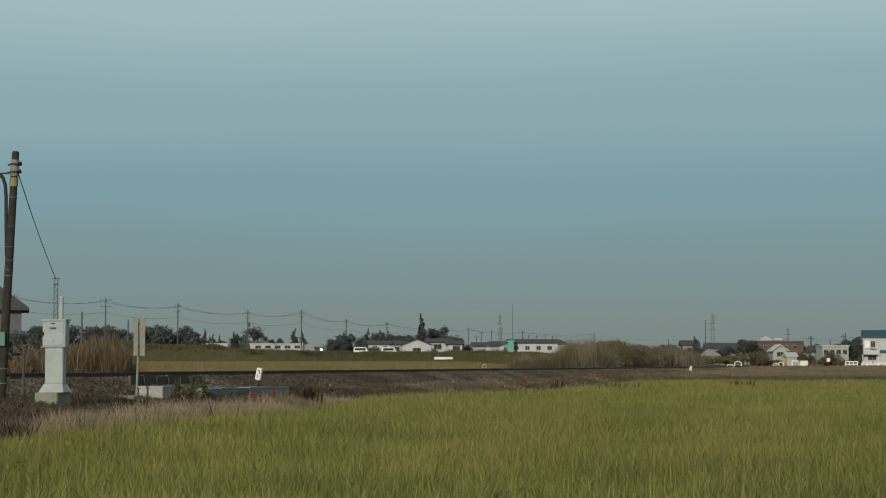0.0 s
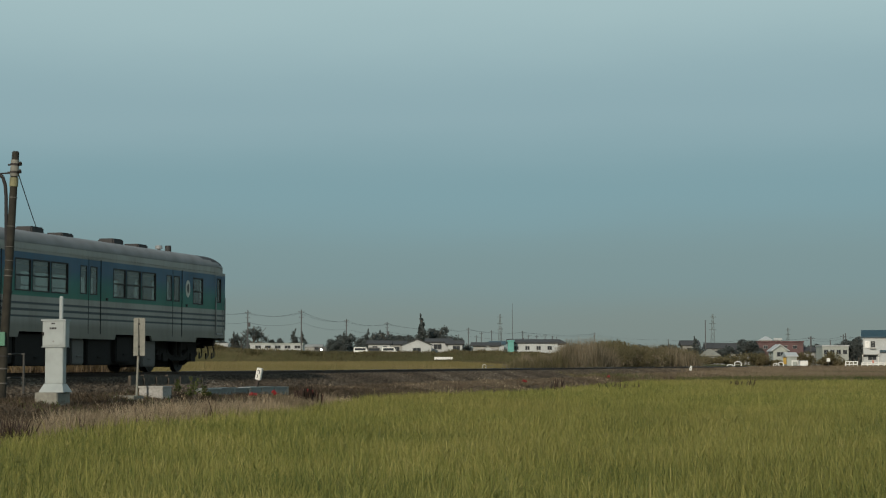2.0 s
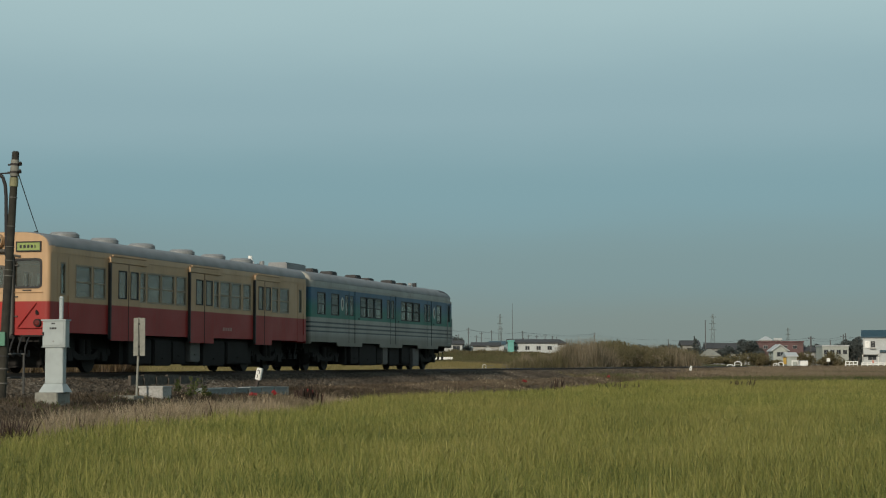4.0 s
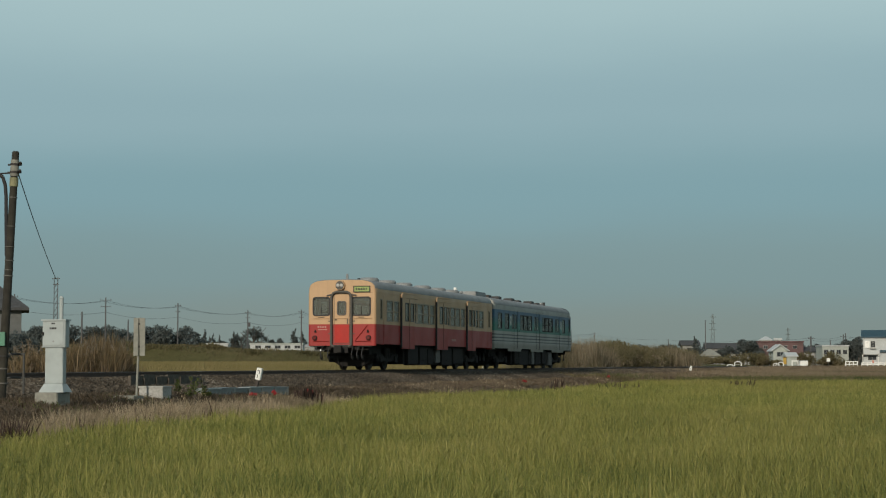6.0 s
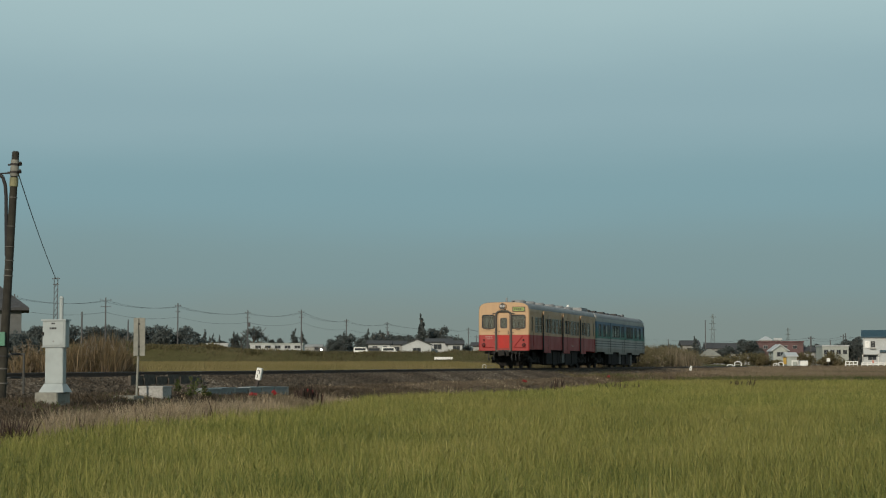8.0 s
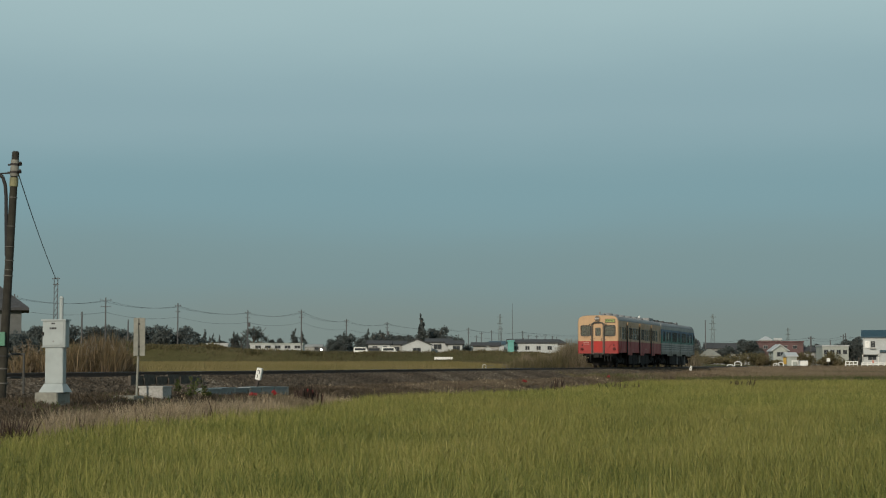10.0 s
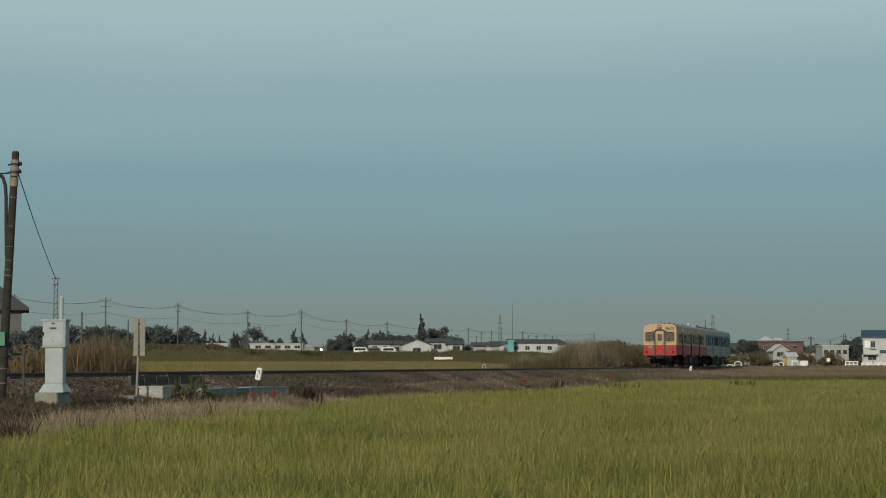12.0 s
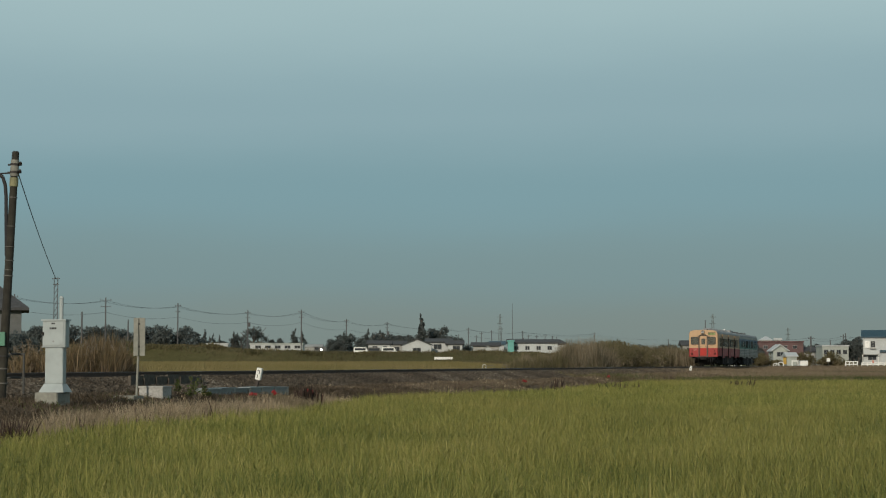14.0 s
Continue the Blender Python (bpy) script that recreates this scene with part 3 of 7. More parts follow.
def add_coupler(car, place_x, way):
    bm = bmesh.new()
    rod(bm, (place_x, 0, 0.82), (place_x + way * 0.45, 0, 0.82), 0.07, 0.07, 10)
    box(bm, place_x + min(way * 0.3, way * 0.55), place_x + max(way * 0.3, way * 0.55), -0.16, 0.16, 0.70, 0.96, taper=0.03)
    box(bm, place_x + min(0, way * 0.12), place_x + max(0, way * 0.12), -0.3, 0.3, 0.68, 0.98)
    part("coupler", bm, M_DARK, car, "black knuckle coupler")
    for y in (-0.92, -0.72, -0.5, 0.5, 0.8):
        bm = bmesh.new()
        pts = [Vector((place_x + way * (0.06 + 0.22 * math.sin(math.pi * k / 6)), y, 0.92 - 0.5 * math.sin(math.pi * k / 12))) for k in range(7)]
        for p, q in zip(pts, pts[1:]):
            rod(bm, p, q, 0.022, 0.022, 6)
        rod(bm, pts[-1], pts[-1] + Vector((way * 0.02, 0, 0.16)), 0.03, 0.03, 6)
        part("air_hose", bm, M_RUBBER, car)
    bm = bmesh.new()
    box(bm, *sorted((place_x - way * 0.12, place_x - way * 0.26)), -1.1, 1.1, 0.80, 1.0)
    box(bm, *sorted((place_x - way * 0.26, place_x - way * 1.2)), -0.22, 0.22, 0.66, 0.98)
    for y in (-0.62, 0.62):
        rod(bm, (place_x - way * 0.2, y, 0.92), (place_x - way * 1.25, y * 0.9, 0.62), 0.045, 0.045, 8)
        rod(bm, (place_x - way * 1.25, y * 0.9, 0.62), (place_x - way * 1.3, y * 0.9, 0.2), 0.05, 0.03, 8)
    guard = [(-0.62, 0.2), (0.62, 0.2), (0.86, 0.34), (0.92, 0.6), (0.88, 0.84), (-0.88, 0.84), (-0.92, 0.6), (-0.86, 0.34)]
    loft(bm, [[(place_x - way * x, y * k, z) for y, z in guard] for x, k in ((1.36, 0.84), (1.44, 0.97), (1.75, 0.97))])
    rod(bm, (place_x - way * 0.5, -0.9, 0.78), (place_x - way * 0.5, 0.9, 0.78), 0.05, 0.05, 8)
    part("end_gear", bm, M_DARK, car)


def car_shell(name, label, livery_mat, holes_near, holes_end, skirt):
    car = tagged(new(name), label, "railcar", "cars of the train")
    # side walls
    for place, nm in ((near_side, "side_wall"), (far_side, "side_wall")):
        bm = bmesh.new()
        holed(bm, place, 0.1, L_CAR - 0.1, 1.04, 3.08, holes_near, 0.05)
        part(nm, bm, livery_mat, car)
        for x0, x1 in skirt:
            k = 0.08
            bm = bmesh.new()
            v = [bm.verts.new(place(a, z, d)) for d in (0, 0.05) for a, z in ((x0, 1.04), (x0 + k, 0.90), (x1 - k, 0.90), (x1, 1.04))]
            for f in ((3, 2, 1, 0), (4, 5, 6, 7), (0, 1, 5, 4), (1, 2, 6, 5), (2, 3, 7, 6), (3, 0, 4, 7)):
                bm.faces.new([v[i] for i in f])
            part("skirt", bm, livery_mat, car)
    # end walls with rounded corners
    for place, way, holes in ((rear_end, 1, holes_end), (front_end, -1, holes_end)):
        bm = bmesh.new()
        holed(bm, place, -HALF + 0.1, HALF - 0.1, 0.97, 3.08, holes, 0.05)
        x0 = 0.0 if way == 1 else L_CAR
        for sy in (-1, 1):
            arc = [(x0 + way * (0.1 - 0.1 * math.cos(w)), sy * (HALF - 0.1 + 0.1 * math.sin(w))) for w in (math.pi / 2 * i / 6 for i in range(7))]
            inner = [(x0 + way * (0.1 - 0.05 * math.cos(w)), sy * (HALF - 0.1 + 0.05 * math.sin(w))) for w in (math.pi / 2 * i / 6 for i in range(7))]
            loop = arc + inner[::-1]
            loft(bm, [[(x, y, z) for x, y in loop] for z in (0.97, 3.08)])
        part("end_wall", bm, livery_mat, car)
    # floor, ceiling and benches inside
    bm = bmesh.new()
    box(bm, 0.08, L_CAR - 0.08, -HALF + 0.06, HALF - 0.06, 1.06, 1.14)
    part("floor", bm, M_DARK, car)
    bm = bmesh.new()
    box(bm, 0.08, L_CAR - 0.08, -HALF + 0.06, HALF - 0.06, 3.02, 3.06)
    for x in (1.3, L_CAR - 1.3):
        for y0, y1 in ((-1.3, -0.4), (0.4, 1.3)):
            slab(bm, lambda a, z, d: (x + d, a, z), y0, y1, 1.14, 1.95, 0, 0.04)
            slab(bm, lambda a, z, d: (x + d, a, z), y0, y0 + 0.06, 1.95, 3.02, 0, 0.04)
    part("inner_lining", bm, M_INTERIOR, car)
    for x0, x1 in ((5.5, 8.6), (10.9, 14.0)):
        for sy in (-1, 1):
            bm = bmesh.new()
            y0, y1 = sorted((sy * 1.33, sy * 0.85))
            box(bm, x0, x1, y0, y1, 1.4, 1.58)
            y0, y1 = sorted((sy * 1.34, sy * 1.24))
            box(bm, x0, x1, y0, y1, 1.58, 2.0)
            part("bench_seat", bm, M_SEAT, car)
    add_bogie(car, 2.9)
    add_bogie(car, L_CAR - 2.9)
    add_coupler(car, 0.0, -1)
    add_coupler(car, L_CAR, 1)
    return car


def add_roof(car, mat_end, dark_end=False):
    bm = bmesh.new()
    prof = ((0.0, HALF - 0.07, 0.50), (0.03, HALF - 0.035, 0.525), (0.08, HALF - 0.01, 0.54), (0.16, HALF + 0.005, 0.55))
    rings = [roof_ring(x, w, r) for x, w, r in prof] + [roof_ring(x, HALF + 0.012, 0.552) for x in (0.8, 5, 10, 15, L_CAR - 1.7, L_CAR - 1.4, L_CAR - 1.1, L_CAR - 0.8)]
    if dark_end:
        prof = ((0.0, HALF - 0.22, 0.25), (0.06, HALF - 0.12, 0.36), (0.22, HALF - 0.03, 0.46), (0.55, HALF, 0.53))
    rings += [roof_ring(L_CAR - x, w, r) for x, w, r in prof[::-1]]
    loft(bm, rings, 0, closed=False)
    bm.faces.ensure_lookup_table()
    for f in bm.faces:
        c = f.calc_center_median()
        if c.x < 0.05 or (c.x > L_CAR - 0.05 and not dark_end) or c.z < 3.26:
            f.material_index = 1
        if dark_end and c.x > L_CAR - 1.75 and abs(c.y) < 1.33 + 0.08 * (c.x - L_CAR + 1.75) / 1.75:
            f.material_index = 2
    ob = part("roof", bm, [M_ROOF, mat_end, M_ROOF_DARK], car, "dull grey painted roof", smooth=True)
    for p in ob.data.polygons:
        if len(p.vertices) > 4:
            p.use_smooth = False
    # rain gutter along each eave
    for sy in (-1, 1):
        bm = bmesh.new()
        y0, y1 = sorted((sy * (HALF - 0.03), sy * (HALF + 0.012)))
        box(bm, 0.3, L_CAR - 0.3, y0, y1, 3.24, 3.265)
        part("gutter", bm, M_ROOF, car)
    return ob


def drum(car, x, r=0.42, h=0.15, mat=None):
    bm = bmesh.new()
    rod(bm, (x, 0, 3.58), (x, 0, 3.70), r * 0.8, r * 0.8, 20)
    rod(bm, (x, 0, 3.70), (x, 0, 3.70 + h * 0.6), r, r, 28)
    rod(bm, (x, 0, 3.70 + h * 0.6), (x, 0, 3.70 + h), r, r * 0.8, 28)
    part("roof_ventilator", bm, mat or M_FITTING, car)


def roof_box(car, x0, x1, half, z1, mat=None, name="roof_ventilator"):
    bm = bmesh.new()
    box(bm, x0, x1, -half, half, 3.55, z1)
    bevelled(bm, 0.035)
    part(name, bm, mat or M_FITTING, car)


def under_boxes(car, items):
    for x0, x1, z0, z1, grey in items:
        bm = bmesh.new()
        box(bm, x0, x1, -1.3, -0.55, z0 - 0.12, z1)
        bevelled(bm, 0.03)
        rod(bm, ((x0 + x1) / 2 - 0.1, -1.32, z0 + 0.1), ((x0 + x1) / 2 + 0.1, -1.32, z0 + 0.1), 0.02, 0.02, 6)
        part("equipment_case", bm, M_GREYBOX if grey else M_DARK, car)


def build_red_car():
    z0, z1 = 1.96, 2.84
    wins = [(1.48, 2.42), (2.52, 3.28), (5.46, 5.88), (5.98, 6.92), (6.96, 7.90), (8.02, 8.78), (10.9, 11.36), (11.46, 12.34), (12.38, 13.26), (13.40, 14.12), (16.04, 16.70), (16.82, 17.76)]
    doors = [(3.50, ((3.92, 4.46), (4.70, 5.22))), (8.98, ((9.36, 9.92), (10.14, 10.66))), (14.40, ((14.62, 15.08), (15.30, 15.76)))]
    crew = [(0.62, 0.90), (18.76, 19.06)]
    holes = [(a, b, z0, z1) for a, b in wins] + [(a, b, 2.02, 2.86) for a, b in crew]
    holes += [(a, b, 2.0, 2.82) for _, ws in doors for a, b in ws]
    ends = [(0.515, 1.20, 2.19, 2.90), (-1.20, -0.43, 2.19, 2.90), (-0.16, 0.16, 2.22, 2.72)]
    car = car_shell("red_and_cream_railcar", "old diesel railcar painted cream over red with end gangway door", M_RED_CAR, holes, ends, ())
    add_roof(car, M_RED_CAR)
    for place in (near_side, far_side):
        for a, b in wins:
            add_window(car, place, a, b, z0, z1, True, M_BRONZE, 0.045, M_DUSTY)
        for a, b in crew:
            add_window(car, place, a, b, 2.02, 2.86, False, M_BRONZE)
        for x, ws in doors:
            end = ws[1][1] + 0.12
            bm = bmesh.new()
            holed(bm, lambda a, z, d: place(a, z, d - 0.075), x, end, 0.87, 2.98, [(a, b, 2.02, 2.80) for a, b in ws], 0.05)
            mid = (ws[0][1] + ws[1][0]) / 2
            slab(bm, place, mid - 0.012, mid + 0.012, 0.87, 2.98, -0.085, -0.075, 1)
            # dark strip over the rear edge, drawn for the shadow gap there
            slab(bm, place, x - 0.07, x - 0.003, 0.90, 2.99, -0.078, 0.0, 1)
            leaf = part("sliding_door", bm, [M_RED_CAR, M_RUBBER], car, "outside-hung sliding door in cream and red")
            for a, b in ws:
                bm = bmesh.new()
                frame_ring(bm, place, a, b, 2.02, 2.80, 0.03, -0.085, -0.03)
                w = part("door_window", bm, M_RUBBER, leaf)
                bm = bmesh.new()
                slab(bm, place, a + 0.03, b - 0.03, 2.05, 2.77, -0.06, -0.055)
                part("door_pane", bm, M_DUSTY, leaf)
            bm = bmesh.new()
            slab(bm, place, x - 0.08, x + 2.35, 3.00, 3.15, -0.085, 0.0)
            slab(bm, place, x + 0.1, x + 2.3, 3.17, 3.20, -0.07, 0.0)
            part("door_rail_cover", bm, M_RED_CAR, car)
        for x0 in (0.46, 18.62):
            bm = bmesh.new()
            frame_ring(bm, place, x0, x0 + 0.62, 1.02, 3.0, 0.018, -0.006, 0.0)
            slab(bm, place, x0 + 0.55, x0 + 0.575, 1.25, 2.0, -0.05, -0.03)
            part("crew_door", bm, M_RED_CAR, car)
    # both ends: windows, gangway door and hood, lamps, destination blind
    for place, way, x0 in ((rear_end, 1, 0.0), (front_end, -1, L_CAR)):
        for a, b in ((0.515, 1.20), (-1.20, -0.43)):
            bm = bmesh.new()
            rounded_frame(bm, place, a - 0.03, b + 0.03, 2.16, 2.93, 0.12, 0.055, -0.02, 0.04)
            win = part("cab_window", bm, M_RUBBER, car, "cab window in a black rubber seal")
            bm = bmesh.new()
            slab(bm, place, a, b, 2.19, 2.90, 0.012, 0.018)
            part("pane", bm, M_GLASS, win)
            bm = bmesh.new()
            slab(bm, place, (a + b) / 2 - 0.008, (a + b) / 2 + 0.006, 2.2, 2.55, -0.03, -0.015)
            slab(bm, place, (a + b) / 2 - 0.12, (a + b) / 2 + 0.12, 2.10, 2.125, -0.03, -0.005)
            part("wiper", bm, M_BLACK, win)
        bm = bmesh.new()
        rounded_frame(bm, place, -0.20, 0.20, 2.18, 2.76, 0.10, 0.055, -0.02, 0.04)
        frame_ring(bm, place, -0.33, 0.33, 1.06, 3.05, 0.02, -0.012, 0.0)
        slab(bm, place, -0.27, -0.24, 1.85, 2.05, -0.05, -0.01)
        slab(bm, place, 0.20, 0.27, 2.0, 2.03, -0.06, -0.02)
        gate = part("gangway_door", bm, M_HOOD, car, "narrow gangway door with a small window")
        bm = bmesh.new()
        slab(bm, place, -0.16, 0.16, 2.22, 2.72, 0.012, 0.018)
        part("pane", bm, M_GLASS, gate)
        bm = bmesh.new()
        slab(bm, place, -0.308, 0.308, 1.085, 1.80, -0.009, -0.003)
        part("lower_panel", bm, M_DOORRED, gate, "bright orange-red lower door panel")
        bm = bmesh.new()
        hood = [(-0.42, 1.00), (-0.42, 2.93), (-0.36, 3.05), (-0.22, 3.12), (0.22, 3.12), (0.36, 3.05), (0.42, 2.93), (0.42, 1.00), (0.36, 0.95), (-0.36, 0.95)]
        for p, q in zip(hood, hood[1:] + hood[:1]):
            rod(bm, place(*p, -0.07), place(*q, -0.07), 0.052, 0.052, 8)
        for p, q in zip(hood, hood[1:] + hood[:1]):
            rod(bm, place(*p, -0.02), place(*q, -0.02), 0.045, 0.045, 8)
        for z in (1.45, 1.95, 2.75):
            for sy in (-1, 1):
                slab(bm, place, *sorted((sy * 0.42, sy * 0.56)), z - 0.015, z + 0.015, -0.04, 0.0)
        for sy in (-1, 1):
            v = [place(sy * 0.40, 3.02, -0.03), place(sy * 0.62, 2.98, -0.03)]
            rod(bm, v[0], v[1], 0.03, 0.03, 6)
        part("gangway_frame", bm, M_HOOD, car, "thick grey padded gangway frame")
        bm = bmesh.new()
        rod(bm, place(0.04, 3.38, 0.0), place(0.04, 3.38, -0.15), 0.205, 0.19, 24)
        rod(bm, place(0.04, 3.38, -0.15), place(0.04, 3.38, -0.162), 0.175, 0.165, 24, 1)
        lamp = part("headlamp", bm, [M_RED_CAR, M_HOOD], car, "twin headlamp in a round housing")
        for k in (-0.075, 0.075):
            bm = bmesh.new()
            rod(bm, place(0.04 + k, 3.38, -0.165), place(0.04 + k, 3.38, -0.19), 0.072, 0.05, 16)
            part("lens", bm, M_LAMP, lamp)
        bm = bmesh.new()
        frame_ring(bm, place, -1.20, -0.50, 3.10, 3.36, 0.03, -0.05, 0.02)
        blind = part("destination_box", bm, M_BLACK, car, "destination box with a yellow-green blind")
        bm = bmesh.new()
        slab(bm, place, -1.17, -0.53, 3.13, 3.33, -0.035, -0.02)
        part("blind", bm, M_SIGN, blind)
        bm = bmesh.new()
        for i, wd in enumerate((0.06, 0.07, 0.07, 0.06, 0.03)):
            a = -0.60 - 0.105 * i
            slab(bm, place, a - wd, a, 3.19, 3.27, -0.038, -0.035)
        part("lettering", bm, M_BLACK, blind)
        for y in (-1.13, 1.13):
            bm = bmesh.new()
            rod(bm, place(y, 1.28, 0.0), place(y, 1.28, -0.07), 0.105, 0.10, 18)
            tail = part("tail_lamp", bm, M_DARK, car)
            bm = bmesh.new()
            rod(bm, place(y, 1.28, -0.071), place(y, 1.28, -0.085), 0.075, 0.05, 16)
            part("tail_lens", bm, M_TAIL, tail)
            bm = bmesh.new()
            rod(bm, place(y * 0.98, 1.52, -0.02), place(y * 0.98, 1.60, -0.06), 0.05, 0.02, 8)
            part("signal_bracket", bm, M_DARK, car)
        bm = bmesh.new()
        rod(bm, place(-0.55, 1.15, -0.03), place(-1.08, 1.78, -0.03), 0.016, 0.016, 6)
        rod(bm, place(0.55, 1.15, -0.03), place(1.2, 1.15, -0.03), 0.016, 0.016, 6)
        rod(bm, place(-0.55, 1.15, -0.03), place(-1.25, 1.15, -0.03), 0.016, 0.016, 6)
        rod(bm, place(-1.25, 2.06, -0.02), place(1.25, 2.06, -0.02), 0.014, 0.014, 6)
        part("grab_rail", bm, M_RED_CAR, car)
        bm = bmesh.new()
        for i in range(4):
            a = 1.02 - 0.10 * i
            slab(bm, place, a - 0.065, a, 1.69, 1.76, -0.004, 0.0)
        slab(bm, place, 0.62, 1.0, 1.60, 1.63, -0.004, 0.0)
        part("number_bars", bm, M_FADED, car)
        bm = bmesh.new()
        box(bm, *sorted((x0 - way * 0.02, x0 - way * 0.10)), -0.5, 0.5, 0.88, 0.97)
        for y in (-1.0, 1.0):
            box(bm, *sorted((x0 + way * 0.05, x0 - way * 0.12)), y - 0.3, y + 0.3, 0.93, 0.97)
        part("end_step", bm, M_DARK, car)
        bm = bmesh.new()
        rod(bm, (x0 + way * 0.7, 0.0, 3.6), (x0 + way * 0.7, 0.0, 3.88), 0.05, 0.05, 12)
        rod(bm, (x0 + way * 0.7, 0.0, 3.6), (x0 + way * 0.7, 0.0, 3.66), 0.22, 0.2, 12)
        part("whistle", bm, M_FITTING, car)
        bm = bmesh.new()
        rod(bm, (x0 + way * 1.6, -0.2, 3.5), (x0 + way * 1.6, -0.2, 3.74), 0.09, 0.05, 10)
        part("roof_lamp", bm, M_DARK, car)
    for place in (near_side, far_side):
        bm = bmesh.new()
        for i in range(4):
            slab(bm, place, 11.72 + 0.2 * i, 11.86 + 0.2 * i, 1.28, 1.38, -0.004, 0.0)
        part("side_number_bars", bm, M_FADED, car)
    for x in (3.6, 6.1, 8.65, 11.7, 14.3, 16.8):
        drum(car, x)
    bm = bmesh.new()
    rod(bm, (17.7, 0, 3.6), (17.7, 0, 3.78), 0.05, 0.05, 8)
    rod(bm, (17.7, 0, 3.74), (17.7, 0, 3.82), 0.15, 0.13, 14)
    rod(bm, (17.7, 0, 3.82), (17.7, 0, 4.0), 0.10, 0.07, 14)
    part("aerial", bm, M_WHITE, car, "white roof aerial")
    bm = bmesh.new()
    rod(bm, (18.85, 0.0, 3.5), (18.85, 0.0, 3.86), 0.09, 0.09, 12)
    part("exhaust_pipe", bm, M_FITTING, car)
    under_boxes(car, ((5.0, 6.6, 0.34, 0.95, 0), (6.8, 8.0, 0.30, 0.95, 0), (8.1, 9.0, 0.38, 0.92, 0), (9.4, 10.2, 0.42, 0.94, 1), (10.4, 12.2, 0.30, 0.95, 0), (12.4, 14.2, 0.36, 0.95, 0)))
    bm = bmesh.new()
    box(bm, 4.75, 14.85, -1.15, 1.15, 0.22, 1.02)
    box(bm, 1.0, 4.75, -0.85, 0.85, 0.62, 1.04)
    box(bm, 14.85, 18.6, -0.85, 0.85, 0.62, 1.04)
    part("engine", bm, M_DARK, car)
    return car


def build_blue_car():
    z0, z1 = 2.04, 2.85
    wins = [(0.74, 1.66), (2.31, 3.24), (5.84, 6.68), (6.74, 7.68), (7.74, 8.70), (11.38, 12.19), (12.24, 13.19), (13.25, 14.22), (16.93, 17.72)]
    doors = [(3.90, 5.20, ((4.00, 4.39), (4.57, 5.02))), (9.34, 10.66, ((9.43, 9.82), (10.02, 10.44))), (14.90, 16.15, ((15.02, 15.40), (15.54, 15.97)))]
    holes = [(a, b, z0, z1) for a, b in wins] + [(a, b, 1.04, 3.03) for a, b, _ in doors] + [(18.86, 19.18, 2.14, 2.91)]
    ends = [(0.5, 1.15, 2.2, 2.9), (-1.15, -0.5, 2.2, 2.9)]
    skirt = [(3.0, 6.1), (8.4, 11.6), (13.9, 17.25)]
    car = car_shell("blue_and_green_railcar", "diesel railcar in blue, green and grey with three dark stripes", M_BLUE_CAR, holes, ends, skirt)
    add_roof(car, M_BLUE_CAR, True)
    for place in (near_side, far_side):
        for a, b in wins:
            add_window(car, place, a, b, z0, z1, True, M_BLACK, 0.034)
        add_window(car, place, 18.86, 19.18, 2.14, 2.91, False, M_BLACK, 0.03)
        for x0, x1, ws in doors:
            bm = bmesh.new()
            holed(bm, lambda a, z, d: place(a, z, d + 0.018), x0, x1, 0.92, 3.03, [(a, b, 2.08, 2.84) for a, b in ws], 0.04)
            mid = (ws[0][1] + ws[1][0]) / 2
            slab(bm, place, mid - 0.012, mid + 0.012, 0.95, 3.03, 0.012, 0.018, 1)
            slab(bm, place, x1 - 0.025, x1, 0.95, 3.03, 0.004, 0.018, 1)
            leaf = part("sliding_door", bm, [M_BLUE_CAR, M_RUBBER], car, "recessed sliding door in the body colours")
            for a, b in ws:
                bm = bmesh.new()
                frame_ring(bm, place, a, b, 2.08, 2.84, 0.028, 0.012, 0.05)
                part("door_window", bm, M_RUBBER, leaf)
                bm = bmesh.new()
                slab(bm, place, a + 0.03, b - 0.03, 2.11, 2.81, 0.024, 0.029)
                part("door_pane", bm, M_GLASS, leaf)
        for x in (3.62, 16.55):
            bm = bmesh.new()
            ring = [(0.17 * math.cos(math.tau * i / 24), 2.49 + 0.26 * math.sin(math.tau * i / 24)) for i in range(24)]
            loft(bm, [[place(x + a, z, d) for a, z in ring] for d in (-0.006, 0.0)])
            badge = part("badge", bm, M_BADGE, car, "pale oval badge with a worn emblem")
            bm = bmesh.new()
            ring = [(0.07 * math.cos(math.tau * i / 12), 2.50 + 0.15 * math.sin(math.tau * i / 12)) for i in range(12)]
            loft(bm, [[place(x + a, z, d) for a, z in ring] for d in (-0.009, -0.006)])
            part("emblem", bm, M_HOOD, badge)
        bm = bmesh.new()
        frame_ring(bm, place, 18.72, 19.34, 1.10, 3.0, 0.018, -0.006, 0.0)
        for x in (18.66, 19.40):
            rod(bm, place(x, 1.30, -0.05), place(x, 2.30, -0.05), 0.018, 0.018, 6)
        slab(bm, place, 18.75, 19.3, 1.15, 1.2, -0.04, 0.0)
        part("crew_door", bm, M_WINFRAME, car)
        for x in (5.6, 10.95, 16.4):
            bm = bmesh.new()
            slab(bm, place, x, x + 0.1, 1.95, 2.02, -0.02, 0.0)
            part("side_lamp", bm, M_BLACK, car)
    for place in (rear_end, front_end):
        for a, b in ((0.5, 1.15), (-1.15, -0.5)):
            add_window(car, place, a, b, 2.2, 2.9, False, M_BLACK)
        bm = bmesh.new()
        frame_ring(bm, place, -0.4, 0.4, 1.0, 3.05, 0.06, -0.12, 0.0)
        part("gangway_frame", bm, M_HOOD, car)
